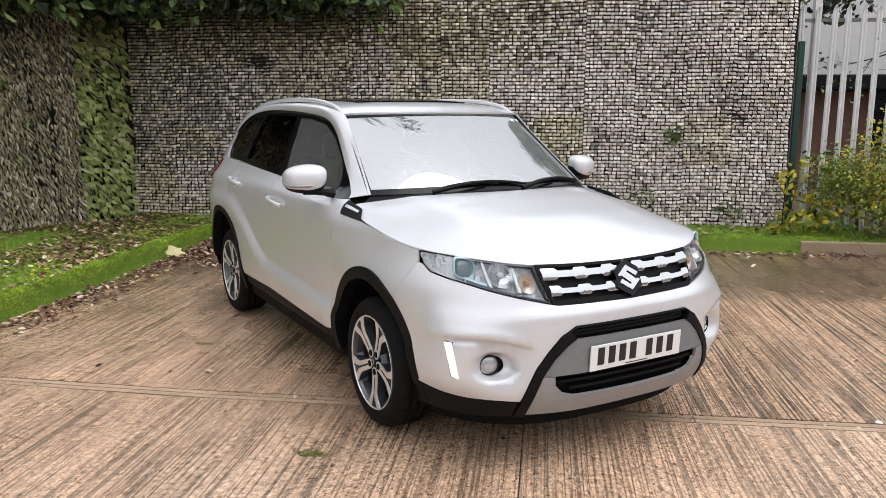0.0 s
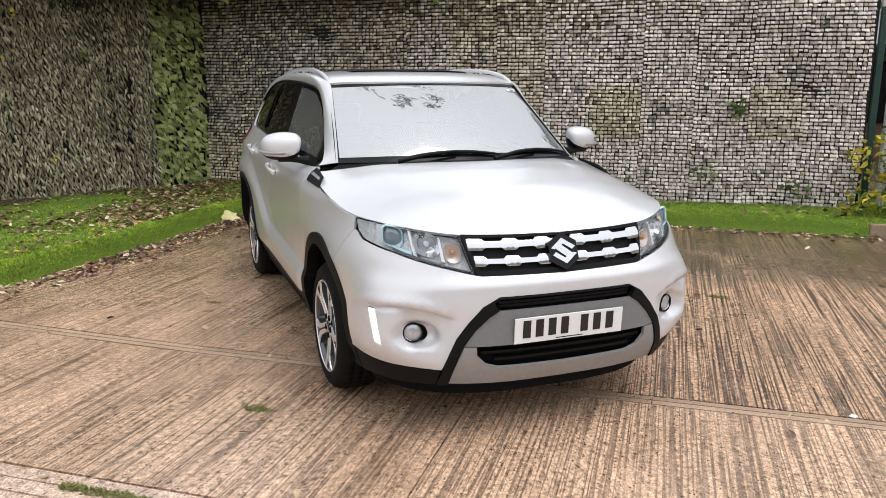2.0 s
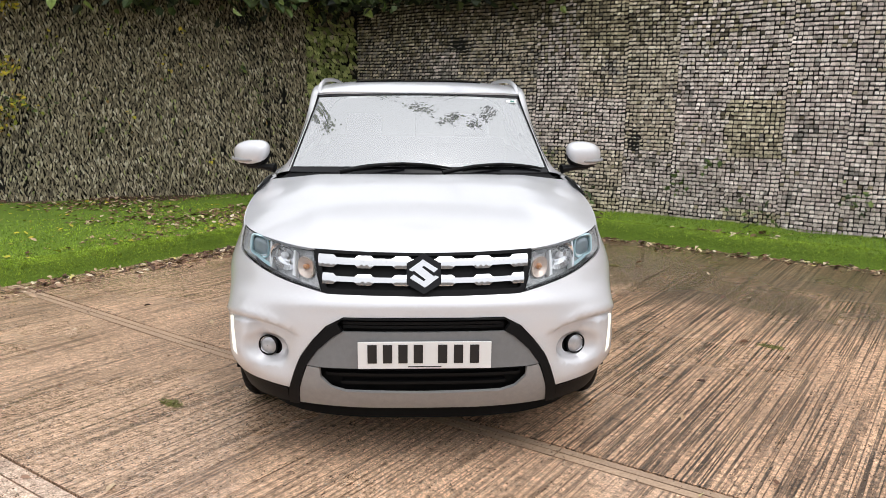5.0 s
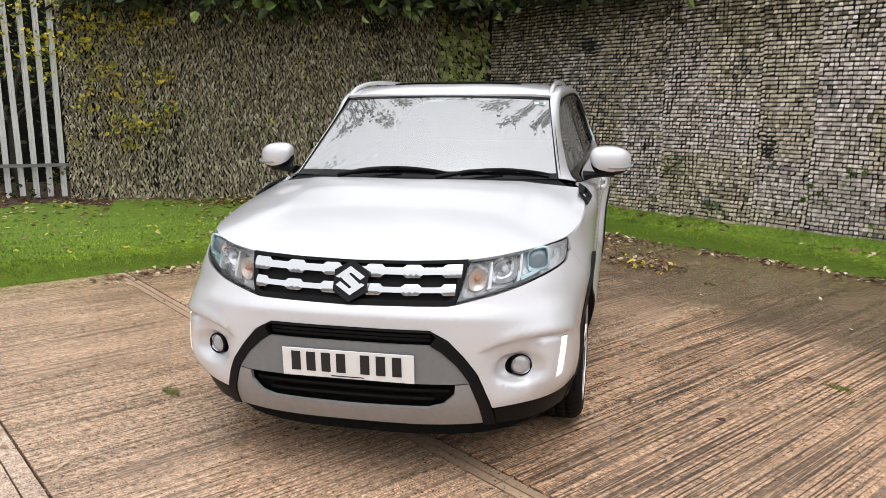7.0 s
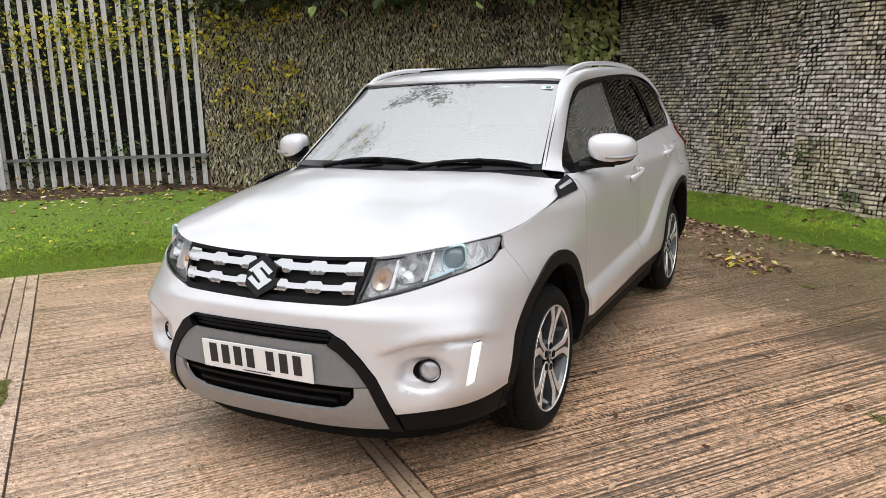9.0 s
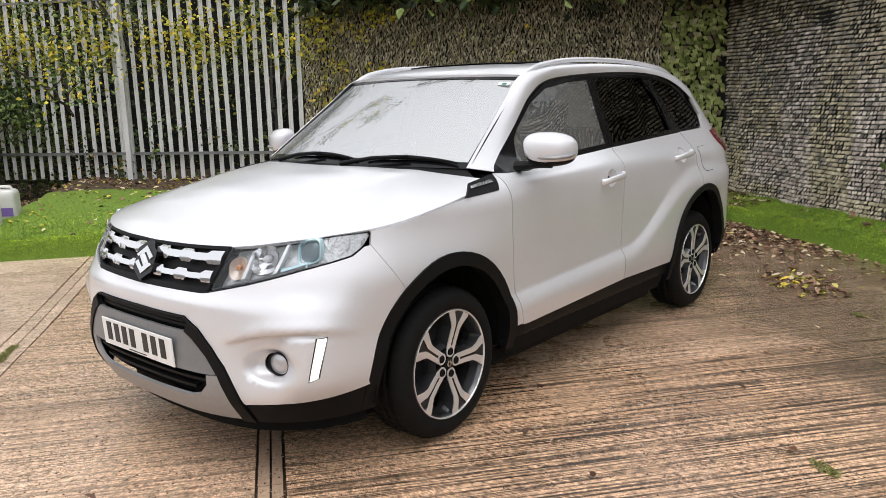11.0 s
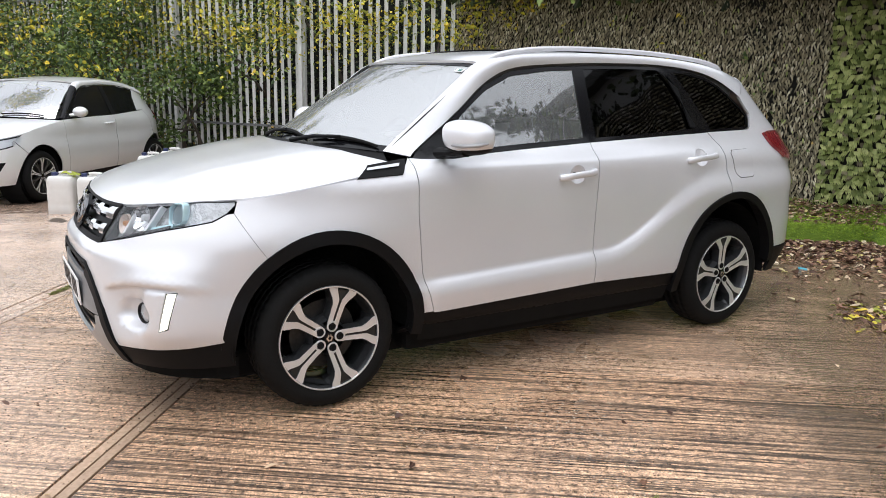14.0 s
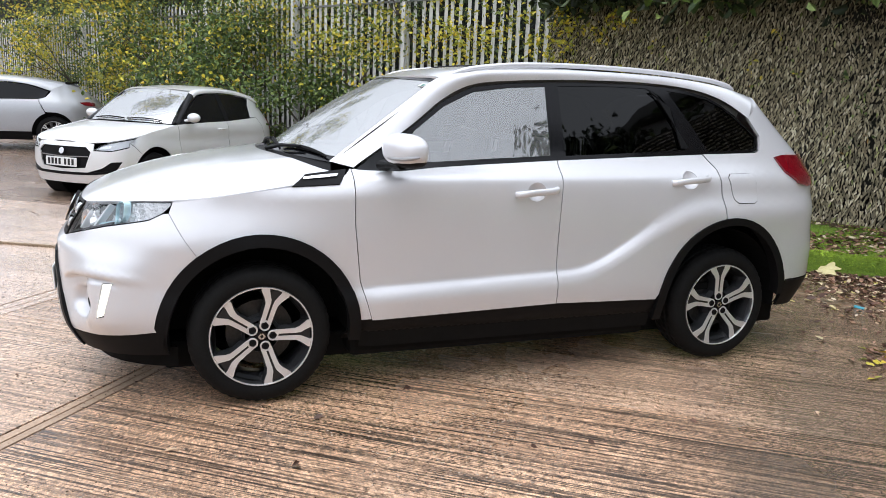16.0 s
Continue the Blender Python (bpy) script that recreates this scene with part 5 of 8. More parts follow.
fogs = both("fog_lamp", fog_turned([(0.030, 0.044), (0.002, 0.0435), (-0.002, 0.0415), (-0.001, 0.0390), (0.006, 0.0375), (0.02, 0.037)]), M_GLOSS, car, "round fog lamp in a dished pocket")
M_FOG = speckled("fog_lamp_glass", (0.40, 0.41, 0.43), (0.86, 0.87, 0.90), 60, 0.14, 0.6, 0.004, 0.4, 0.8)
for k, piece in enumerate(both("fog_lens", fog_turned([(-0.002, 0.001), (0.0, 0.016), (0.004, 0.030), (0.009, 0.0380)]), M_FOG, fogs[0], "clear round lens")):
    piece.parent = fogs[k]


trims = both("daytime_lamp", lambda: sheet(drl_hole(-0.003), off=-0.012, step=0.012, lip=0.004, shift=corner_shape), M_GLOSS, car, "lit white daytime running lamp with a thin black edge")
for k, ob in enumerate(both("daytime_strip", lambda: sheet(drl_hole(0.0050), off=0.0, step=0.012, lip=0.010, shift=corner_shape), M_DRL, trims[0], "lit white strip")):
    ob.parent = trims[k]

# number plate with plain bars
plate_m = pose(0.003, skin(0, 0.497)[1] - 0.010, 0.497, 90 + 3, 0, 0)
bm = bmesh.new()
box(bm, (0.522, 0.112, 0.006), plate_m, 0.002)
plate = part("number_plate", bm, M_WHITE, car, "white number plate with plain black bars")
for x in (-0.205, -0.145, -0.085, -0.025, 0.070, 0.132, 0.195):
    bm = bmesh.new()
    box(bm, (0.036, 0.076, 0.002), plate_m @ Matrix.Translation((x, 0.006, 0.0042)))
    part("plate_bar", bm, M_INK, plate)
bm = bmesh.new()
box(bm, (0.13, 0.004, 0.001), plate_m @ Matrix.Translation((0, -0.047, 0.0038)))
part("plate_bar", bm, M_INK, plate)

# tail lamps
both("tail_lamp", lambda: sheet(on_side([(2.808, 1.140), (2.86, 1.150), (2.93, 1.150)]) + [(W2 + 1.15, 1.13), (W2 + 1.15, 0.99)] + on_side([(3.02, 0.985), (2.955, 1.0), (2.86, 1.06)]), off=0.012, step=0.03, lip=0.02), M_RED_LENS, car, "red wrap-round tail lamp")


# ---- mirrors, handles, small trim ----
def mirror_shell():
    bm = bmesh.new()
    bmesh.ops.create_uvsphere(bm, u_segments=28, v_segments=18, radius=1.0)
    for v in bm.verts:
        x, y, z = v.co
        sq = lambda q, e: math.copysign(abs(q) ** e, q)
        x, y, z = sq(x, 0.72), sq(y, 0.85), sq(z, 0.72)
        v.co = (0.936 + 0.104 * x - 0.012 * z * (x < 0), 0.625 + 0.085 * y + 0.035 * x, 1.165 + 0.073 * z * (1.0 - 0.14 * max(0, x)) - 0.004 * x)
        if v.co.y > 0.665 + 0.03 * x:
            v.co.y = 0.665 + 0.03 * x + 0.15 * (v.co.y - 0.665 - 0.03 * x)
    for f in bm.faces:
        f.smooth = True
    return bm


def mirror_arm():
    bm = bmesh.new()
    tube(bm, [(0.80, 0.565, 1.085), (0.85, 0.572, 1.092), (0.90, 0.585, 1.098), (0.95, 0.60, 1.102)], [0.034, 0.022, 0.022, 0.026], 10)
    bmesh.ops.scale(bm, vec=(1, 1.25, 0.8), space=Matrix.Translation((0, -0.58, -1.095)), verts=bm.verts)
    return bm


def mirror_light():
    bm = bmesh.new()
    pts = [(0.876, 0.546, 1.136), (0.94, 0.548, 1.131), (1.0, 0.568, 1.131), (1.037, 0.606, 1.136), (1.047, 0.65, 1.143)]
    tube(bm, [spline(pts, k / 14) for k in range(15)], [0.004 + 0.004 * min(1, k / 3, (14 - k) / 3) for k in range(15)], 8)
    return bm


shells = both("door_mirror", mirror_shell, M_SILVER, car, "silver door mirror with an indicator strip")


def mirror_foot():
    bm = mirror_shell()
    bmesh.ops.scale(bm, vec=(0.94, 0.94, 0.80), space=Matrix.Translation((-0.936, -0.625, -1.165)), verts=bm.verts)
    bmesh.ops.translate(bm, vec=(-0.004, 0.004, -0.021), verts=bm.verts)
    return bm


for sh, s in zip(shells, (0, 1)):
    bm = mirror_foot()
    part("mirror_foot", flip_x(bm) if s else bm, M_PLASTIC, sh, "black lower half of the mirror")
both("mirror_arm", mirror_arm, M_PLASTIC, car)
for sh, s in zip(shells, (0, 1)):
    bm = mirror_light()
    part("mirror_indicator", flip_x(bm) if s else bm, M_SKID, sh, "clear indicator strip")


def handle(y, z, slope):
    def make():
        bm = bmesh.new()
        x = side_x(y, z)
        pts = [(x - 0.004, y - 0.105, z - 0.006), (x + 0.022, y - 0.085, z - 0.004), (x + 0.034, y - 0.03, z), (x + 0.034, y + 0.05, z + 0.002), (x + 0.026, y + 0.10, z + 0.004), (x - 0.004, y + 0.115, z + 0.005)]
        tube(bm, [spline(pts, k / 16) for k in range(17)], [0.013] * 17, 10)
        bmesh.ops.scale(bm, vec=(0.75, 1, 1.25), space=Matrix.Translation((-x - 0.02, -y, -z)), verts=bm.verts)
        bmesh.ops.rotate(bm, cent=(x, y, z), matrix=Matrix.Rotation(slope, 3, "X"), verts=bm.verts)
        for f in bm.faces:
            f.smooth = True
        return bm
    return make


def handle_cup(y, z):
    def make():
        bm = sheet(on_side([(y + 0.052 * math.cos(a * math.pi / 12), z + 0.048 * math.sin(a * math.pi / 12)) for a in range(24)]), off=-0.001, step=0.014, lip=0.0,
                   shift=lambda w, zz, p: -0.024 * max(0.0, 1 - ((p.y - y) / 0.05) ** 2 - ((zz - z) / 0.046) ** 2))
        return bm
    return make


for y, z in ((1.305, 0.968), (2.20, 1.022)):
    both("handle_cup", handle_cup(y + 0.005, z), M_SILVER, car)
    both("door_handle", handle(y, z, 0.05), M_SILVER, car)

x0 = side_x(1.40, 0.972) + 0.022
bm = bmesh.new()
lathe(bm, [(-0.004, 0.011), (0.004, 0.011), (0.006, 0.008), (0.006, 0.0005)], 18, "X")
bmesh.ops.translate(bm, vec=(x0, 1.392, 0.970), verts=bm.verts)
part("keyhole", bm, M_GLOSS, car, "black keyhole cover")

FLAP = [(2.452, 1.035), (2.468, 1.052), (2.60, 1.056), (2.622, 1.042), (2.640, 0.95), (2.632, 0.912), (2.612, 0.902), (2.51, 0.902), (2.486, 0.918)]
part("flap_gap", sheet(on_side([(2.545 + (y - 2.545) * 1.03, 0.978 + (z - 0.978) * 1.035) for y, z in FLAP]), off=0.0012, step=0.02, lip=0.0), M_VOID, car)
part("fuel_flap", sheet(on_side(FLAP), off=0.004, step=0.02, lip=0.006), M_SILVER, car)
both("wing_vent", lambda: sheet(on_side([(0.135, 0.992), (0.20, 1.040), (0.385, 1.062), (0.345, 1.004)]), off=0.008, step=0.03, lip=0.012), M_PLASTIC, car, "black vent trim behind the wing")
both("vent_bar", lambda: sheet(on_side([(0.185, 1.019), (0.192, 1.029), (0.345, 1.043), (0.336, 1.033)]), off=0.013, step=0.03, lip=0.004), M_CHROME, car)

# wipers and cowl
def cowl(s, t):
    a = Vector(bonnet(s * 0.93, 1.0)) + Vector((0, 0.004, -0.012))
    b = Vector(screen(s * 0.965, 0.02)) + Vector((0, 0, -0.004))
    return a.lerp(b, t)


part("cowl", patch(cowl, 24, 3), M_PLASTIC, car, "black plastic scuttle under the screen")

def wiper(pivot, mid, a, b):
    """An arm from its pivot to the blade, and the blade resting low on the screen."""
    arm = bmesh.new()

    def on(s, t, up):
        return Vector(screen(s, t)) + Vector((0, -0.53, 0.85)) * up
    tube(arm, [on(pivot, -0.04, 0.012), on(pivot, -0.03, 0.028), on((pivot + mid) / 2, 0.02, 0.034), on(mid, 0.055, 0.028)], [0.014, 0.012, 0.009, 0.006], 8)
    arm_ob = part("wiper", arm, M_PLASTIC, car, "black wiper resting low on the screen")
    blade = bmesh.new()
    n = 14
    tube(blade, [on(a + (b - a) * k / n, 0.035 + 0.035 * math.sin(math.pi * k / n) ** 0.7 - 0.008 * k / n, 0.014) for k in range(n + 1)], [0.005 + 0.006 * math.sin(math.pi * k / n) for k in range(n + 1)], 6)
    part("blade", blade, M_RUBBER, arm_ob)


wiper(-0.58, -0.12, -0.48, 0.24)
wiper(0.16, 0.62, 0.32, 0.93)

# interior glimpsed through the glass
for s in (-1, 1):
    bm = bmesh.new()
    box(bm, (0.46, 0.14, 0.60), pose(0.36 * s, 1.42, 0.92, -12, 0, 0), 0.05)
    box(bm, (0.46, 0.50, 0.16), pose(0.36 * s, 1.15, 0.62, 6, 0, 0), 0.05)
    box(bm, (0.24, 0.09, 0.17), pose(0.36 * s, 1.50, 1.28, -8, 0, 0), 0.035)
    part("seat", bm, M_SEAT, car, "dark cloth front seat with a headrest")
bm = bmesh.new()
box(bm, (1.22, 0.14, 0.55), pose(0, 2.25, 0.90, -14, 0, 0), 0.05)
part("rear_bench", bm, M_SEAT, car)
bm = bmesh.new()
box(bm, (1.36, 0.55, 0.22), pose(0, 0.62, 0.97, 4, 0, 0), 0.07)
part("dashboard", bm, M_SEAT, car)
bm = bmesh.new()
ring = [(0.185 * math.cos(2 * math.pi * k / 28), 0.185 * math.sin(2 * math.pi * k / 28), 0) for k in range(29)]
tube(bm, ring, 0.014, 8)
box(bm, (0.34, 0.03, 0.02), None, 0.008)
box(bm, (0.10, 0.10, 0.03), None, 0.02)
bmesh.ops.transform(bm, matrix=pose(-0.36, 0.93, 1.03, 66, 0, 0), verts=bm.verts)
part("steering_wheel", bm, M_SEAT, car)


# ---- wheels ----
def wheel_parts():
    """Meshes of a wheel whose outer face looks along +x; the hub face lies at x 0."""
    tyre = bmesh.new()
    prof = [(-0.19, 0.222), (-0.205, 0.25), (-0.205, 0.285), (-0.19, 0.308)]
    for c in (-0.155, -0.108, -0.062):
        prof += [(c - 0.018, 0.3165), (c - 0.005, 0.3175), (c - 0.005, 0.3105), (c + 0.005, 0.3105), (c + 0.005, 0.3175)]
    prof += [(-0.036, 0.3150), (-0.016, 0.306), (0.000, 0.290), (0.008, 0.268), (0.007, 0.245), (0.000, 0.229), (-0.006, 0.222)]
    lathe(tyre, prof, 144, "X")
    for v in tyre.verts:
        r = math.hypot(v.co.y, v.co.z)
        if r > 0.300 and round(math.atan2(v.co.y, v.co.z) * 72 / math.pi) % 3 == 0:
            v.co.y, v.co.z = v.co.y * (1 - 0.004 / r), v.co.z * (1 - 0.004 / r)
    for f in tyre.faces:
        f.smooth = True
    rim = bmesh.new()
    lathe(rim, [(-0.19, 0.225), (-0.17, 0.205), (-0.08, 0.200), (-0.03, 0.212), (-0.006, 0.220), (0.002, 0.224), (0.005, 0.228), (0.001, 0.231), (-0.006, 0.231)], 72, "X")
    for f in rim.faces:
        f.smooth = True
    lip = bmesh.new()
    lathe(lip, [(0.0015, 0.2215), (0.0058, 0.2230), (0.0062, 0.2275), (0.0015, 0.2295)], 72, "X")
    disc = bmesh.new()
    lathe(disc, [(-0.085, 0.02), (-0.072, 0.07), (-0.085, 0.075), (-0.085, 0.150), (-0.105, 0.150)], 48, "X")
    hub = bmesh.new()
    lathe(hub, [(-0.07, 0.075), (-0.050, 0.066), (-0.034, 0.032), (-0.014, 0.0255), (-0.008, 0.0235), (-0.006, 0.001)], 40, "X")
    return tyre, rim, lip, disc, hub


def spoke_bm(face):
    """One double spoke, pointing up (+z): two bars with a slot between, parting towards the rim."""
    bm = bmesh.new()
    run = [(0.0050, 0.0245, 0.058), (0.0052, 0.0250, 0.100), (0.0055, 0.0275, 0.150), (0.0075, 0.0380, 0.172), (0.0265, 0.0620, 0.2125), (0.0275, 0.0640, 0.2215)]
    for s in (1, -1):
        rows = []
        for a, b, z in run:
            dish = -0.012 + 0.013 * soft_step(0.05, 0.2, z)
            z2 = z if z < 0.2 else math.sqrt(max(0.0, z * z - b * b))
            z1 = z if z < 0.2 else math.sqrt(max(0.0, z * z - a * a))
            if face:
                ring = [(dish + 0.0015, a, z1), (dish + 0.0015, b, z2), (dish - 0.003, b + 0.001, z2), (dish - 0.003, a - 0.001, z1)]
            else:
                ring = [(dish, a - 0.001, z1), (dish, b, z2), (dish - 0.045, b + 0.007, z2), (dish - 0.045, 0.0, z1)]
            rows.append([bm.verts.new((x, s * y, z)) for x, y, z in ring + ring[:1]])
        grid_faces(bm, rows)
        bm.faces.new(rows[0][:4])
        bm.faces.new(rows[-1][:4])
    if not face:
        g = [bm.verts.new((-0.018, y, z)) for y, z in ((-0.02, 0.03), (0.02, 0.03), (0.018, 0.15), (0.03, 0.19), (0.04, 0.2145), (-0.04, 0.2145), (-0.03, 0.19), (-0.018, 0.15))]
        bm.faces.new(g)
        lathe(bm, [(-0.055, 0.026), (-0.013, 0.0245), (-0.012, 0.012)], 20, "X")
        bm.verts.ensure_lookup_table()
        for v in bm.verts[-60:]:
            v.co.z += 0.050
    else:
        k = len(bm.verts)
        lathe(bm, [(-0.013, 0.0250), (-0.0095, 0.0245), (-0.0085, 0.0225), (-0.0095, 0.0175), (-0.016, 0.0165)], 20, "X")
        bm.verts.ensure_lookup_table()
        for v in bm.verts[k:]:
            v.co.z += 0.050
    bmesh.ops.remove_doubles(bm, verts=bm.verts, dist=0.00001)
    bmesh.ops.recalc_face_normals(bm, faces=bm.faces)
    return bm


def slot_bm():
    """The dark slot between a spoke's two bars, opening into a wedge at the rim."""
    bm = bmesh.new()
    run = [(0.0066, 0.066), (0.0068, 0.150), (0.0090, 0.172), (0.0280, 0.2145)]
    rows = [[bm.verts.new((-0.0165 + 0.013 * soft_step(0.05, 0.2, z), s * a, z)) for s in (-1, 1)] for a, z in run]
    grid_faces(bm, rows)
    return bm


wheel_mesh = {"slot": finish("slot", slot_bm(), material("slot_black", (0.012, 0.012, 0.013), 0.4)[0])}
for key, bm, mat in zip(("tyre", "rim", "rim_lip", "brake_disc", "hub"), wheel_parts(), (M_RUBBER, M_BARREL, M_RIM_CUT, M_STEEL, M_GLOSS)):
    bmesh.ops.recalc_face_normals(bm, faces=bm.faces)
    wheel_mesh[key] = finish(key, bm, mat)
wheel_mesh["spoke"], wheel_mesh["spoke_face"] = finish("spoke", spoke_bm(False), M_RIM_DARK), finish("spoke_face", spoke_bm(True), M_RIM_CUT)
bm = bmesh.new()
lathe(bm, [(-0.03, 0.0150), (-0.0065, 0.0150), (-0.0050, 0.0125), (-0.0080, 0.0090), (-0.0080, 0.0005)], 14, "X")
wheel_mesh["wheel_bolt"] = finish("wheel_bolt", bm, M_PLASTIC)
bm = bmesh.new()
for k in (1, -1):
    prism(bm, [(k * x, k * y) for x, y in ((-0.017, 0.004), (-0.001, 0.017), (0.016, 0.005), (0.010, 0.0), (0.0, 0.008), (-0.010, 0.0))], 0.002, Matrix.Translation((-0.0055, 0, 0)) @ Matrix.Rotation(radians(90), 4, "Y"))
wheel_mesh["cap_mark"] = finish("cap_mark", bm, M_CHROME)
# webs between the spokes, each with an open middle
bm = bmesh.new()
outer = [(0.036, 0.072), (0.072, 0.118), (0.084, 0.176), (0.060, 0.205), (-0.060, 0.205), (-0.084, 0.176), (-0.072, 0.118), (-0.036, 0.072)]
inner = [(0.86 * y, 0.146 + 0.84 * (z - 0.146)) for y, z in outer]
rows = [[bm.verts.new((x, y, z)) for y, z in line + line[:1]] for x, line in ((-0.016, outer), (-0.046, inner), (-0.085, inner))]
grid_faces(bm, rows)
bmesh.ops.remove_doubles(bm, verts=bm.verts, dist=0.0001)
wheel_mesh["web"] = finish("web", bm, M_RIM_DARK)


def wheel(x, y, turn, spin):
    w = new("wheel")
    w.parent = car
    w["label"] = "dark and polished double-spoke alloy wheel"
    w.matrix_basis = pose(x, y, 0.325, 0, 0, turn)
    for key in ("tyre", "rim", "rim_lip", "brake_disc", "hub"):
        ob = new(key, wheel_mesh[key])
        ob.parent = w
    for k in range(5):
        for key in ("spoke", "spoke_face", "slot", "wheel_bolt"):
            ob = new(key, wheel_mesh[key])
            ob.parent = w
            r = pose(0, 0, 0, -(spin + 72 * k), 0, 0)
            ob.matrix_basis = r @ Matrix.Translation((0.0, 0, 0.050)) if key == "wheel_bolt" else r
        ob = new("web", wheel_mesh["web"])
        ob.parent = w
        ob.matrix_basis = pose(0, 0, 0, -(spin + 36 + 72 * k), 0, 0)
    ob = new("cap_mark", wheel_mesh["cap_mark"])
    ob.parent = w
    return w


wheel(0.850, 0.0, 0, 17)
wheel(0.850, 2.5, 0, -6)
wheel(-0.850, 0.0, 180, 30)
wheel(-0.850, 2.5, 180, 5)


# ---- other parked cars ----
class Body:
    """The skin of another car, from its side, nose and tail curves; the front axle is at y 0 and it faces -y."""

    def __init__(self, side, nose, tail, front, rear, power, taper):
        self.side, self.nose, self.tail, self.front, self.rear, self.power, self.taper = side, nose, tail, front, rear, power, taper
        self.w2 = W1 + rear - front

    def half(self, y, z):
        return self.side(z) - self.taper(y, z)

    def skin(self, w, z):
        s, w, p = (1.0 if w >= 0 else -1.0), abs(w), self.power
        if W1 <= w <= self.w2:
            y = self.front + w - W1
            return (s * self.half(y, z), y, z)
        ahead = w < W1
        y = self.front if ahead else self.rear
        for _ in range(3):
            h = self.half(y, z)
            a, deep = (w / TURN_W, self.nose(z)) if ahead else ((w - self.w2) / TURN_W, self.tail(z))
            sx, sy = (math.sin(a), math.cos(a)) if ahead else (math.cos(a), math.sin(a))
            r = ((abs(sx) / h) ** p + (abs(sy) / deep) ** p) ** (-1 / p)
            x, y = r * sx, (self.front - r * sy if ahead else self.rear + r * sy)
        return (s * x, y, z)

    def at_y(self, y, z):
        p = self.power
        if y < self.front:
            d = min(0.999, (self.front - y) / self.nose(z))
            return (TURN_W * math.atan2(self.half(y, z) * (1 - d ** p) ** (1 / p), self.front - y), z)
        if y > self.rear:
            d = min(0.999, (y - self.rear) / self.tail(z))
            return (self.w2 + TURN_W * math.atan2(y - self.rear, self.half(y, z) * (1 - d ** p) ** (1 / p)), z)
        return (W1 + y - self.front, z)

    def at_x(self, x, z):
        p, y = self.power, self.front
        for _ in range(3):
            d = min(0.9995, abs(x) / self.half(y, z))
            y = self.front - self.nose(z) * (1 - d ** p) ** (1 / p)
        return (math.copysign(TURN_W * math.atan2(abs(x), self.front - y), x), z)

    def ys(self, pts):
        return [self.at_y(*p) for p in pts]

    def xs(self, pts):
        return [self.at_x(*p) for p in pts]

    def sheet(self, pts, holes=(), **kw):
        return sheet(pts, holes, fn=self.skin, **kw)


M_WHITE_PAINT = paint("white_car_paint", (0.80, 0.80, 0.80), 0.2)
M_GREY_PAINT = paint("grey_silver_car_paint", (0.42, 0.43, 0.45), 0.5)


def both_of(name, make, mat, parent, label=""):
    for right in (False, True):
        bm = make()
        part(name, flip_x(bm) if right else bm, mat, parent, label)


def add_wheels(owner, x, y0, y1, size, spins=(0, 20, 40, 10)):
    for (sx, y), spin in zip(((1, y0), (1, y1), (-1, y0), (-1, y1)), spins):
        w = new("wheel")
        w.parent = owner
        w["label"] = "dark alloy wheel"
        w.matrix_basis = pose(sx * x, y, 0.325 * size, 0, 0, 0 if sx > 0 else 180) @ Matrix.Scale(size, 4)
        for key in ("tyre", "rim", "rim_lip", "brake_disc", "hub"):
            ob = new(key, wheel_mesh[key])
            ob.parent = w
        for k in range(10):
            ob = new("spoke", wheel_mesh["spoke" if k % 2 else "spoke_face"])
            ob.parent = w
            ob.matrix_basis = pose(0, 0, 0, -(spin + 36 * k), 0, 0) @ Matrix.Diagonal((1, 0.55, 1, 1))


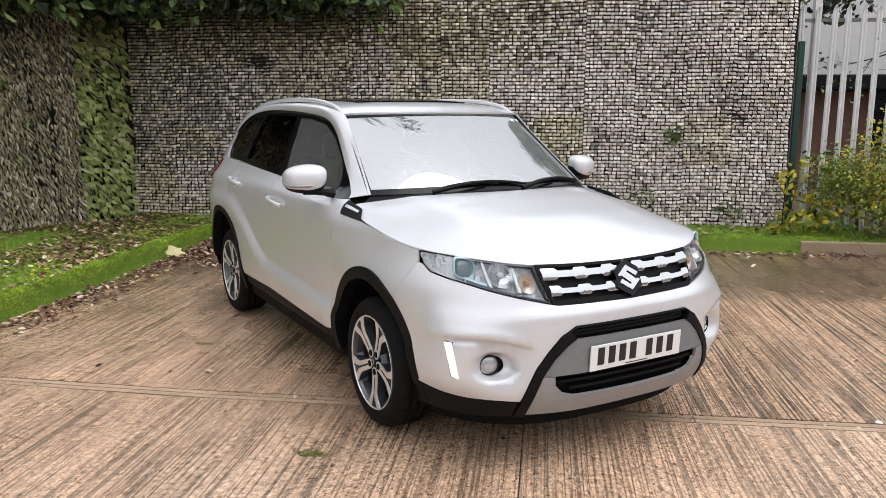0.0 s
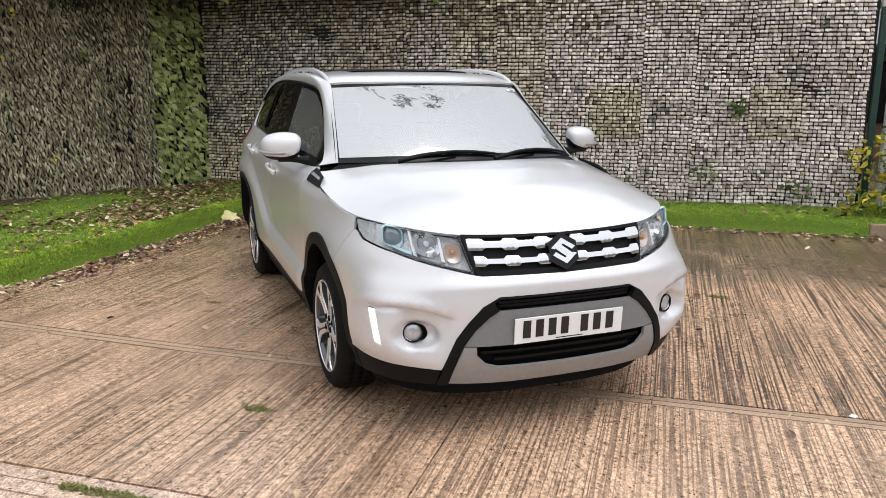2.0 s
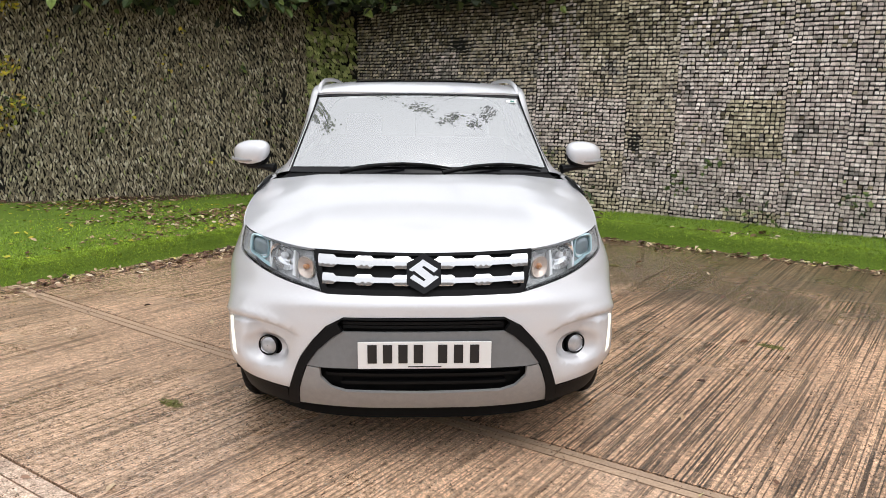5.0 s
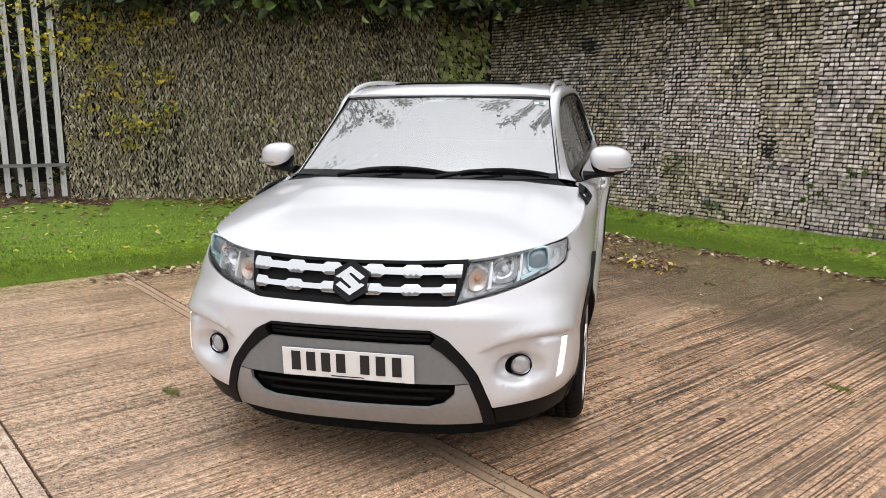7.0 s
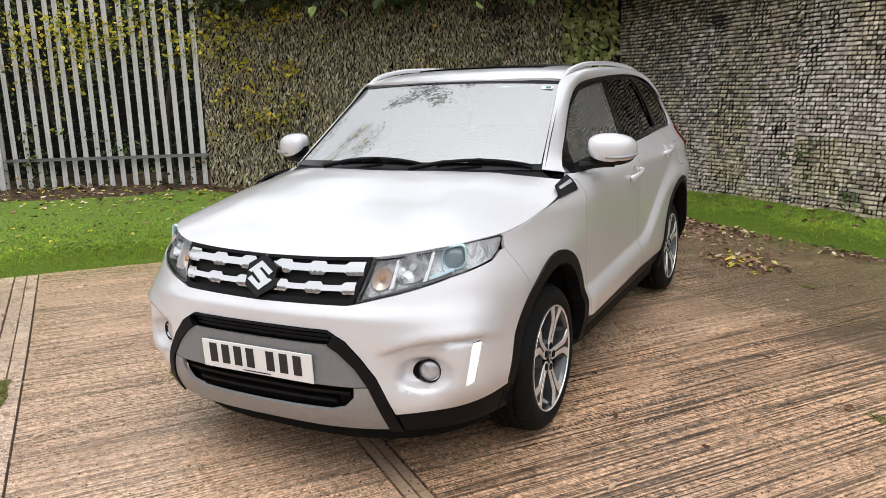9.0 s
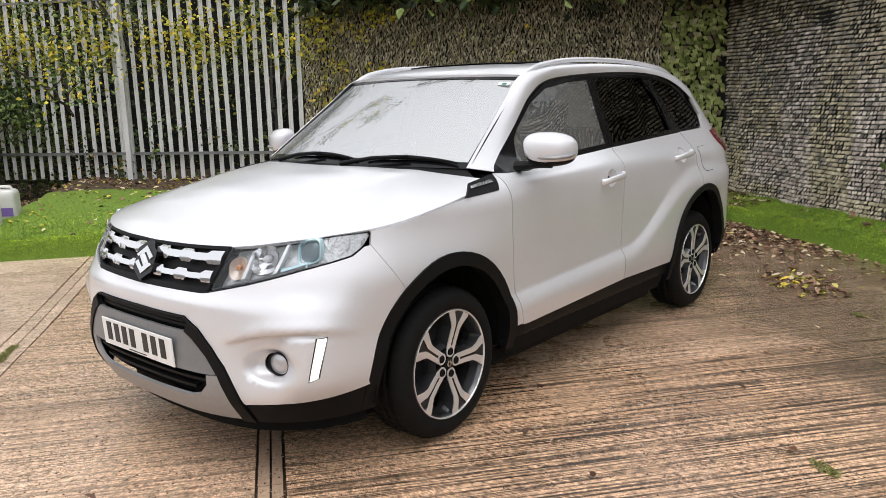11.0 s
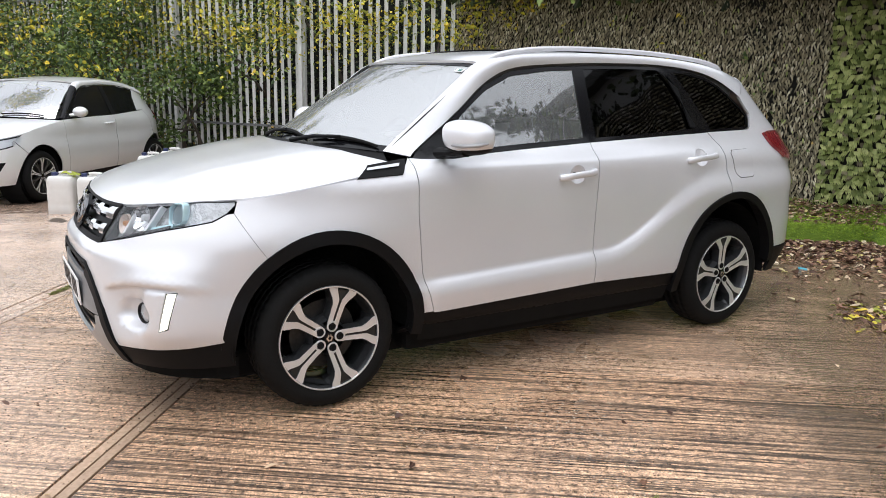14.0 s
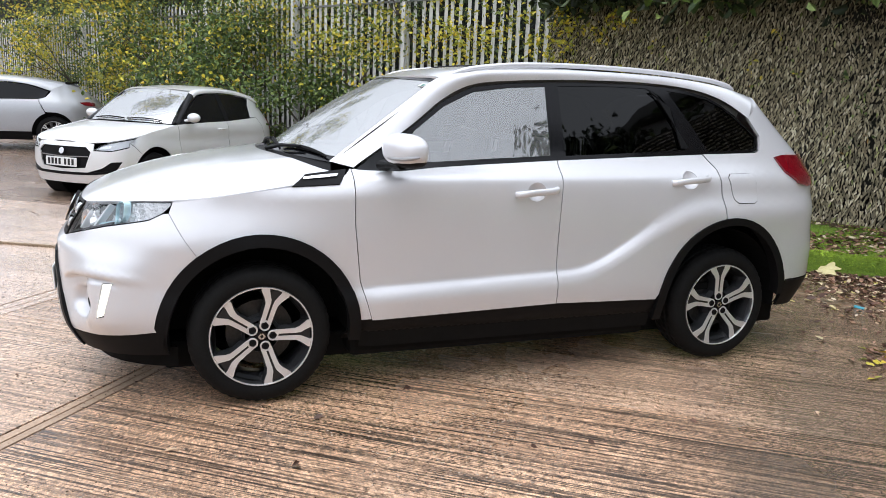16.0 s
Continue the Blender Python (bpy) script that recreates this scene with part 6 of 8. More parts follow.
def hatchback(m):
    """A small white hatchback with black screen pillars."""
    side = Curve([(0.10, 0.70), (0.20, 0.775), (0.32, 0.83), (0.45, 0.86), (0.62, 0.865), (0.76, 0.845), (0.84, 0.855), (0.92, 0.845), (0.98, 0.815), (1.04, 0.785), (1.40, 0.615), (1.50, 0.54)], 0.025)
    nose = Curve([(0.10, 0.56), (0.20, 0.66), (0.32, 0.695), (0.50, 0.69), (0.64, 0.675), (0.74, 0.645), (0.80, 0.59), (0.90, 0.43), (1.5, 0.1)], 0.03)
    tail = Curve([(0.10, 0.72), (0.30, 0.86), (0.55, 0.88), (0.80, 0.84), (1.00, 0.78), (1.20, 0.60), (1.40, 0.42), (1.5, 0.35)], 0.04)
    b = Body(side, nose, tail, -0.05, 2.15, 2.6, lambda y, z: 0.05 * soft_step(0.6, -0.3, y) * soft_step(0.7, 0.95, z) - 0.02 * math.exp(-((y - 2.4) / 0.35) ** 2 - ((z - 0.72) / 0.14) ** 2))
    hb = thing("small_hatchback", m, "white small hatchback parked nose out by the fence", "car")
    fo, ro = (0.0, 0.30, 0.365, 0.385), (2.45, 0.30, 0.365, 0.385)
    end = b.w2 + TURN_W * math.pi / 2 - 0.002
    both_of("front_wing", lambda: b.sheet(b.ys([(-0.375, 0.745), (-0.27, 0.805), (-0.1, 0.86), (0.30, 0.93), (0.44, 0.955), (0.46, 0.60), (0.50, 0.29), (0.36, 0.29)] + arc(*fo, 5, 130, 12))), M_WHITE_PAINT, hb)
    both_of("front_door", lambda: b.sheet(b.ys([(0.45, 0.955), (0.47, 0.60), (0.51, 0.27), (1.50, 0.29), (1.50, 0.985), (1.0, 0.975)])), M_WHITE_PAINT, hb)
    both_of("rear_door", lambda: b.sheet(b.ys([(1.51, 0.985), (1.51, 0.29), (2.07, 0.29)] + arc(*ro, 175, 100, 8) + [(2.33, 0.9), (2.25, 1.03)])), M_WHITE_PAINT, hb)
    both_of("rear_quarter", lambda: b.sheet(b.ys([(2.26, 1.035), (2.34, 0.9)] + arc(*ro, 97, 5, 8) + [(2.84, 0.28)]) + [(end, 0.28), (end, 1.34)] + b.ys([(2.52, 1.36), (2.22, 1.318), (2.15, 1.22), (2.11, 1.034)])), M_WHITE_PAINT, hb)
    half = b.xs([(0.0, 0.735), (0.30, 0.735), (0.455, 0.725), (0.458, 0.636), (0.66, 0.630)]) + b.ys([(-0.40, 0.68), (-0.385, 0.74)] + arc(*fo, 131, 172, 8) + [(-0.37, 0.24)]) + b.xs([(0.5, 0.22), (0.0, 0.22)])
    scoop = [(0.40, 0.335), (0.60, 0.350), (0.70, 0.400), (0.75, 0.505), (0.66, 0.500), (0.56, 0.420), (0.40, 0.368)]
    bump_holes = [mirrored(b.xs([(0.0, 0.680), (0.36, 0.680), (0.43, 0.62), (0.36, 0.42), (0.0, 0.395)]))] + [[(s * w, z) for w, z in b.xs(scoop)] for s in (1, -1)]
    bp = part("front_bumper", b.sheet(mirrored(half), bump_holes, step=0.05), M_WHITE_PAINT, hb, "white front bumper")
    part("grille", b.sheet(bump_holes[0], off=-0.02, step=0.05, lip=-0.02), M_PLASTIC, hb, "black mesh grille")
    part("grille_bar", b.sheet(mirrored(b.xs([(0.0, 0.556), (0.40, 0.570), (0.40, 0.556), (0.0, 0.542)])), off=0.0, step=0.04, lip=0.02), M_CHROME, hb)
    both_of("fog_bezel", lambda: b.sheet(b.xs(scoop), off=-0.015, step=0.05, lip=-0.015), M_PLASTIC, hb)
    part("lower_lip", b.sheet(mirrored(b.xs([(0.0, 0.360), (0.44, 0.366), (0.62, 0.385), (0.62, 0.355), (0.44, 0.334), (0.0, 0.326)])), off=0.006, step=0.05), M_PLASTIC, hb)
    lamp = b.xs([(0.46, 0.640), (0.53, 0.70), (0.63, 0.745), (0.70, 0.765)]) + b.ys([(-0.28, 0.80), (-0.30, 0.74), (-0.40, 0.685)]) + b.xs([(0.66, 0.635)])
    both_of("headlamp", lambda: b.sheet(lamp, off=-0.02, step=0.05, lip=-0.02), M_LENS_GREY, hb, "clear swept headlamp")
    both_of("lamp_unit", lambda: b.sheet(b.xs([(0.50, 0.66), (0.57, 0.70), (0.66, 0.71), (0.64, 0.665)]), off=-0.012, step=0.03, lip=0.01), M_CHROME, hb)
    both_of("lamp_cover", lambda: b.sheet(lamp, off=0.002, step=0.06, lip=0.0), M_LENS, hb)
    both_of("sill", lambda: b.sheet(b.ys([(0.36, 0.17), (0.37, 0.28), (2.08, 0.28), (2.10, 0.18)]), off=-0.004), M_PLASTIC, hb)
    pm = pose(0, b.skin(0, 0.485)[1] - 0.008, 0.485, 88, 0, 0)
    bm = bmesh.new()
    box(bm, (0.52, 0.112, 0.006), pm, 0.002)
    pl = part("number_plate", bm, M_WHITE, hb, "white number plate with plain black bars")
    for x in (-0.205, -0.145, -0.085, -0.025, 0.070, 0.132, 0.195):
        bm = bmesh.new()
        box(bm, (0.036, 0.076, 0.002), pm @ Matrix.Translation((x, 0, 0.0042)))
        part("plate_bar", bm, M_INK, pl)
    bm = bmesh.new()
    prism(bm, [(0.045 * math.cos(radians(a)), 0.045 * math.sin(radians(a))) for a in range(30, 390, 60)], 0.01, pose(0, b.skin(0, 0.62)[1] - 0.002, 0.62, 75, 0, 0))
    part("badge", bm, M_CHROME, hb)
    mid = Curve([(-0.8, 0.70), (-0.66, 0.765), (-0.5, 0.83), (-0.2, 0.90), (0.2, 0.965), (0.5, 0.99)], 0.04)
    edge = Curve([(-0.8, 0.72), (-0.6, 0.745), (-0.42, 0.785), (0.0, 0.875), (0.3, 0.93), (0.5, 0.96)], 0.04)

    def hood(s, t):
        y = -0.685 + (1 - math.cos(t * math.pi / 2)) ** 0.9 * (0.685 + 0.22 + 0.2 * s * s)
        ze = edge(y)
        d = min(0.9999, max(0.0, (b.front - y) / b.nose(ze)))
        xe = b.half(y, ze) * (1 - d ** b.power) ** (1 / b.power)
        return (s * xe * 0.995, y, mid(y) - (mid(y) - ze) * abs(s) ** 3)
    part("bonnet", patch(hood, 24, 18), M_WHITE_PAINT, hb, "white bonnet")

    def glass_f(s, t):
        lo, hi = Vector((0.72 * s, 0.27 + 0.17 * s * s, 0.985 - 0.02 * s * s)), Vector((0.56 * s, 0.94 + 0.1 * s * s, 1.425 - 0.02 * s * s))
        return lo.lerp(hi, t) + Vector((0, -0.5, 0.8)) * 0.03 * 4 * t * (1 - t)
    part("windscreen", patch(glass_f, 14, 10, lip=0.0), M_SCREEN, hb, "misted windscreen")
    e1 = [(0.735, 0.43, 0.965), (0.66, 0.72, 1.19), (0.575, 1.02, 1.408), (0.57, 1.4, 1.445), (0.56, 1.8, 1.438), (0.54, 2.2, 1.40), (0.50, 2.5, 1.33)]
    v1 = [(0.46, 0.965), (0.74, 1.14), (1.04, 1.345), (1.4, 1.385), (1.8, 1.38), (2.15, 1.335), (2.42, 1.26)]

    def cant(s, t):
        e, v = spline(e1, t), spline([(y, z, 0) for y, z in v1], t)
        return Vector((b.half(v.x, v.y) + 0.003, v.x, v.y)).lerp(e, s) + Vector((0.7, 0, 0.6)) * 0.025 * 4 * s * (1 - s)
    both_of("roof_rail_panel", lambda: patch(cant, 5, 30, 0, 1, 0.30, 1.0, up=Vector((1, 0, 0.5))), M_WHITE_PAINT, hb)
    both_of("screen_pillar", lambda: patch(cant, 5, 12, 0, 1, 0.0, 0.30, up=Vector((1, 0, 0.5))), M_GLOSS, hb, "gloss black screen pillar")

    def top(s, t):
        e = spline(e1[2:], t)
        zm = e.z + 0.05 - 0.02 * (1 - t)
        return (e.x * s, e.y - 0.08 * (1 - s * s) * (1 - t) + 0.1 * (1 - s * s) * t, zm - (zm - e.z) * abs(s) ** 3)
    part("roof", patch(top, 14, 16), M_WHITE_PAINT, hb, "white roof")
    dlo = [(0.47, 0.962), (0.74, 1.13), (1.04, 1.335), (1.4, 1.375), (1.8, 1.37), (2.12, 1.325), (2.30, 1.27), (2.28, 1.08), (2.2, 1.03), (1.5, 0.99), (1.0, 0.978)]
    both_of("side_window", lambda: b.sheet(b.ys(dlo), off=-0.006, step=0.08), M_GLOSS, hb, "dark side glass")
    both_of("window_pillar", lambda: b.sheet(b.ys([(1.48, 0.992), (1.47, 1.372), (1.56, 1.374), (1.57, 0.996)]), off=-0.002, step=0.08), M_PLASTIC, hb)
    both_of("lamp_rim", lambda: b.sheet(lamp, [[(cw + (w0 - cw) * 0.93, cz + (z0 - cz) * 0.86) for w0, z0 in lamp for cw, cz in [(sum(q[0] for q in lamp) / len(lamp), sum(q[1] for q in lamp) / len(lamp))]]], off=-0.004, step=0.05, lip=0.01), M_GLOSS, hb)
    both_of("tail_lamp", lambda: b.sheet(b.ys([(2.62, 0.99), (2.70, 1.01), (2.80, 1.0), (2.86, 0.86), (2.78, 0.80)]), off=0.012, step=0.05), M_RED_LENS, hb, "red tail lamp")

    def mir():
        bm = bmesh.new()
        bmesh.ops.create_uvsphere(bm, u_segments=16, v_segments=10, radius=1.0)
        bmesh.ops.scale(bm, vec=(0.10, 0.075, 0.065), verts=bm.verts)
        bmesh.ops.translate(bm, vec=(0.92, 0.66, 1.05), verts=bm.verts)
        for f in bm.faces:
            f.smooth = True
        tube(bm, [(0.76, 0.62, 1.0), (0.90, 0.66, 1.02)], 0.02, 6)
        return bm
    both_of("door_mirror", mir, M_WHITE_PAINT, hb)
    for y in (1.35, ):
        both_of("door_handle", lambda: (lambda q: (tube(q, [(b.half(y, 0.88) - 0.004, y - 0.09, 0.88), (b.half(y, 0.88) + 0.025, y - 0.06, 0.88), (b.half(y, 0.88) + 0.025, y + 0.06, 0.885), (b.half(y, 0.88) - 0.004, y + 0.09, 0.885)], 0.012, 8), q)[1])(bmesh.new()), M_WHITE_PAINT, hb)
    for x0, x1 in ((-0.55, 0.05), (0.1, 0.6)):
        bm = bmesh.new()
        tube(bm, [Vector(glass_f(x0 / 0.72 + (x1 - x0) / 0.72 * k / 8, 0.03 + 0.03 * math.sin(k / 8 * 3.1))) + Vector((0, -0.01, 0.015)) for k in range(9)], 0.009, 6)
        part("wiper", bm, M_RUBBER, hb)
    bm = bmesh.new()
    box(bm, (1.3, 3.3, 0.5), Matrix.Translation((0, 1.1, 0.48)), 0.1)
    box(bm, (1.1, 1.5, 0.25), Matrix.Translation((0, 1.55, 0.85)), 0.1)
    part("inner_shell", bm, M_VOID, hb)
    both_of("wheel_arch", lambda: (lambda q: (lathe(q, [(0.5, 0.02), (0.5, 0.36), (0.80, 0.36)], 24, "X"), bmesh.ops.translate(q, vec=(0, 0, 0.30), verts=q.verts), q)[2])(bmesh.new()), M_VOID, hb)
    add_wheels(hb, 0.835, 0.0, 2.45, 0.95)
    return hb


hatchback(pose(-7.62, -1.06, -0.13, 0, 0, 47.3) @ Matrix.Scale(1.035, 4))


def far_suv(m):
    """A sleek grey SUV, seen from its flank and tail."""
    side = Curve([(0.10, 0.75), (0.25, 0.86), (0.45, 0.92), (0.70, 0.93), (0.90, 0.92), (1.0, 0.89), (1.06, 0.85), (1.45, 0.66), (1.57, 0.56)], 0.03)
    nose = Curve([(0.10, 0.65), (0.30, 0.78), (0.6, 0.80), (0.8, 0.70), (1.0, 0.4), (1.57, 0.1)], 0.04)
    tail = Curve([(0.10, 0.75), (0.30, 0.92), (0.60, 0.96), (0.95, 0.95), (1.05, 0.86), (1.25, 0.62), (1.45, 0.42), (1.57, 0.3)], 0.04)
    b = Body(side, nose, tail, -0.05, 2.9, 2.8, lambda y, z: 0.05 * soft_step(2.4, 3.3, y) * soft_step(0.95, 1.3, z))
    car3 = thing("parked_grey_suv", m, "sleek grey SUV parked side-on by the fence", "car")
    fo, ro = (0.0, 0.36, 0.43, 0.45), (2.99, 0.36, 0.43, 0.45)
    end = b.w2 + TURN_W * math.pi / 2 - 0.002
    both_of("front_wing", lambda: b.sheet([(0.01, 0.25), (0.01, 0.85)] + b.ys([(-0.3, 0.95), (0.5, 1.02), (0.55, 0.35), (0.43, 0.35)] + arc(*fo, 2, 178, 12) + [(-0.45, 0.25)]), step=0.09), M_GREY_PAINT, car3)
    both_of("front_door", lambda: b.sheet(b.ys([(0.51, 1.02), (0.56, 0.40), (1.55, 0.40), (1.56, 1.05)]), step=0.08), M_GREY_PAINT, car3)
    both_of("rear_door", lambda: b.sheet(b.ys([(1.57, 1.05), (1.56, 0.40), (2.54, 0.40)] + arc(*ro, 175, 110, 8) + [(2.7, 1.07)]), step=0.08), M_GREY_PAINT, car3)
    both_of("rear_quarter", lambda: b.sheet(b.ys([(2.71, 1.07), (2.85, 0.81)] + arc(*ro, 95, 5, 8) + [(3.45, 0.30)]) + [(end, 0.30), (end, 1.30)] + b.ys([(3.20, 1.40), (2.98, 1.30), (2.85, 1.12)]), step=0.08), M_GREY_PAINT, car3)
    both_of("sill", lambda: b.sheet(b.ys([(0.42, 0.22), (0.44, 0.39), (2.55, 0.39), (2.57, 0.22)]), off=-0.006, step=0.1), M_PLASTIC, car3, "black sill")
    e1 = [(0.72, 0.3, 0.99), (0.64, 0.8, 1.3), (0.60, 1.3, 1.49), (0.58, 1.9, 1.52), (0.56, 2.6, 1.48), (0.50, 3.2, 1.38)]
    v1 = [(0.4, 1.0), (0.85, 1.24), (1.3, 1.40), (1.9, 1.43), (2.5, 1.38), (2.95, 1.25)]

    def cant(s, t):
        e, v = spline(e1, t), spline([(y, z, 0) for y, z in v1], t)
        return Vector((b.half(v.x, v.y) + 0.003, v.x, v.y)).lerp(e, s) + Vector((0.7, 0, 0.6)) * 0.025 * 4 * s * (1 - s)
    both_of("roof_pillar", lambda: patch(cant, 5, 30, 0, 1, up=Vector((1, 0, 0.5))), M_GREY_PAINT, car3)

    def top(s, t):
        e = spline(e1[2:], t)
        return (e.x * s, e.y, e.z + 0.04 * (1 - abs(s) ** 3))
    part("roof", patch(top, 10, 12), M_GREY_PAINT, car3)

    def front_glass(s, t):
        e = spline(e1[:3], t)
        return (e.x * s, e.y - 0.15 * (1 - s * s), e.z + 0.02 * (1 - s * s))
    part("windscreen", patch(front_glass, 8, 8, lip=0), M_GLOSS, car3)

    def hood(s, t):
        y = -0.7 + t * 0.95
        return (s * (0.74 - 0.25 * (1 - t) ** 2), y, 0.84 + 0.17 * t ** 0.7 + 0.03 * (1 - s * s))
    part("bonnet", patch(hood, 8, 8), M_GREY_PAINT, car3)
    both_of("side_window", lambda: b.sheet(b.ys([(0.5, 1.02), (0.85, 1.22), (1.3, 1.385), (1.9, 1.415), (2.5, 1.365), (2.9, 1.24), (2.82, 1.10), (1.6, 1.06)]), off=-0.004, step=0.1), M_GLOSS, car3, "dark side glass")
    both_of("tail_lamp", lambda: b.sheet(b.ys([(3.50, 1.02), (3.62, 1.03), (3.74, 1.01), (3.76, 0.95), (3.6, 0.96)]), off=0.012, step=0.06), M_RED_LENS, car3, "red tail lamp")
    bm = bmesh.new()
    tube(bm, [(-0.50, 3.22, 1.42), (0, 3.36, 1.44), (0.50, 3.22, 1.42)], 0.03, 8)
    part("spoiler", bm, M_GLOSS, car3)
    bm = bmesh.new()
    box(bm, (1.5, 4.0, 0.6), Matrix.Translation((0, 1.5, 0.6)), 0.1)
    part("inner_shell", bm, M_VOID, car3)
    add_wheels(car3, 0.90, 0.0, 2.99, 1.12)
    return car3


far_suv(pose(-15.3, -5.35, -0.07, 0, 0, -4))


# ---- plastic jerrycans ----
M_CAN = speckled("white_translucent_plastic", (0.62, 0.60, 0.57), (0.78, 0.77, 0.74), 12, 0.4, 0.1, 0.002)
M_CAP = material("dark_blue_cap", (0.02, 0.03, 0.10), 0.4)[0]
M_PURPLE = material("purple_label", (0.20, 0.12, 0.40), 0.5)[0]
M_HAZARD = material("red_hazard_label", (0.62, 0.05, 0.07), 0.5)[0]


def jerrycan(m, label, tag=None):
    can = thing("jerrycan", m, label, "canister", group="white jerrycans")
    bm = bmesh.new()
    w, d, h = 0.29, 0.25, 0.43
    rings = []
    for z, k in ((0, 0.92), (0.02, 1.0), (0.10, 1.0), (0.115, 0.985), (0.13, 1.0), (0.26, 1.0), (0.275, 0.985), (0.29, 1.0), (0.35, 0.99), (0.385, 0.93), (0.40, 0.82)):
        ring = []
        for i in range(24):
            a = 2 * math.pi * i / 24
            c, s = math.cos(a), math.sin(a)
            ring.append(bm.verts.new((math.copysign(abs(c) ** 0.35, c) * w / 2 * k, math.copysign(abs(s) ** 0.35, s) * d / 2 * k, z)))
        rings.append(ring)
    for a, b in zip(rings, rings[1:]):
        for i in range(24):
            f = bm.faces.new((a[i], a[(i + 1) % 24], b[(i + 1) % 24], b[i]))
            f.smooth = True
    bm.faces.new(rings[-1])
    bm.faces.new(rings[0][::-1])
    part("canister", bm, M_CAN, can)
    bm = bmesh.new()
    tube(bm, [(-0.05, 0.0, 0.395), (-0.045, 0, 0.43), (0.0, 0, 0.435), (0.08, 0, 0.43), (0.10, 0, 0.395)], 0.016, 8)
    part("handle", bm, M_CAN, can)
    bm = bmesh.new()
    lathe(bm, [(0.395, 0.03), (0.43, 0.03), (0.435, 0.026), (0.435, 0.001)], 20, "Z")
    bmesh.ops.translate(bm, vec=(-0.10, 0.0, 0.0), verts=bm.verts)
    part("cap", bm, M_CAP, can, "dark screw cap")
    if tag:
        bm = bmesh.new()
        if tag == "hazard":
            prism(bm, [(0.075, 0), (0, 0.075), (-0.075, 0), (0, -0.075)], 0.003, pose(0.02, -0.127, 0.20, 90, 0, 0))
            part("label", bm, M_HAZARD, can, "red diamond label")
        else:
            box(bm, (0.24, 0.004, 0.09), pose(0, -0.127, 0.17))
            part("label", bm, M_PURPLE, can, "purple band label")
    return can


jerrycan(pose(-4.86, -0.13, 0.0, 0, 0, 56), "white plastic jerrycan standing at the end of the turf")
jerrycan(pose(-5.06, -0.39, 0.0, 0, 0, 52), "white plastic jerrycan standing beside another at the turf's end")
jerrycan(pose(-5.93, 0.66, 0.10, 0, 0, 48), "white plastic jerrycan with a red diamond label on the turf", "hazard")
jerrycan(pose(-6.23, 0.98, 0.12, 0, 0, 52), "white plastic jerrycan with a purple label on the turf", "band")


def rag(m, size, mat, label):
    """A crumpled piece of cloth, draped and folded."""
    bm = bmesh.new()
    rows = []
    for i in range(15):
        row = []
        for j in range(11):
            a, b = i / 7 - 1, j / 5 - 1
            k = 1 + 0.25 * noise.noise(Vector((a * 2, b * 2, 5)))
            fold = 0.16 * noise.noise(Vector((a * 2.6, b * 2.6, 1))) + 0.10 * math.sin(5 * a + 3 * b)
            row.append(bm.verts.new((a * k, 0.6 * b * k, 0.14 + fold - 0.35 * max(0.0, abs(b) - 0.6) - 0.35 * max(0.0, abs(a) - 0.7))))
        rows.append(row)
    grid_faces(bm, rows)
    bmesh.ops.solidify(bm, geom=bm.faces[:], thickness=0.05)
    bmesh.ops.transform(bm, matrix=m @ Matrix.Scale(size, 4), verts=bm.verts)
    bmesh.ops.recalc_face_normals(bm, faces=bm.faces)
    tagged(part("rag", bm, mat, smooth=True), label, "rag")


M_RAG = speckled("lime_cloth", (0.40, 0.47, 0.06), (0.66, 0.70, 0.14), 60, 0.85, 0.6, 0.003)
rag(pose(-5.00, -0.32, 0.425, 0, 6, 40), 0.085, M_RAG, "crumpled lime yellow rag lying on a jerrycan")
rag(pose(-5.45, 1.66, 0.17, 0, 0, 20), 0.10, M_RAG, "crumpled lime yellow rag lying on the turf")


# ---- foliage ----
def leaf_cloud(name, places, size, mats, rnd, weights=None, parent=None):
    """Many small folded leaves in clumps round places (point, radius, number)."""
    verts, faces, index = [], [], []
    p0 = parent.matrix_basis.translation.x if parent else 0.0
    for c, r, n in places:
        c = Vector(c)
        if weights:
            g = min(1.0, max(0.0, weights[0] + 1.7 * noise.noise(c * 0.75 + Vector((p0, 0, 0))) + rnd.uniform(-0.25, 0.25)))
            mix = [g, 1 - g] + weights[2:]
        for _ in range(n):
            p = c + Vector([rnd.gauss(0, 0.5) for _ in range(3)]) * r
            s = size * rnd.uniform(0.6, 1.4)
            a = Vector([rnd.uniform(-1, 1) for _ in range(2)] + [rnd.uniform(-1, 0.4)]).normalized()
            b = a.cross(Vector([rnd.uniform(-1, 1) for _ in range(3)])).normalized()
            up = a.cross(b) * 0.18
            k = len(verts)
            verts += [p, p + s * (0.35 * a + 0.36 * b + up), p + s * (0.8 * a + 0.24 * b + up), p + s * 1.1 * a, p + s * (0.8 * a - 0.24 * b + up), p + s * (0.35 * a - 0.36 * b + up)]
            faces += [(k, k + 1, k + 2, k + 3), (k, k + 3, k + 4, k + 5)]
            i = rnd.choices(range(len(mats)), mix)[0] if weights else 0
            index += [i, i]
    return from_lists(name, verts, faces, mats, parent, "", index)


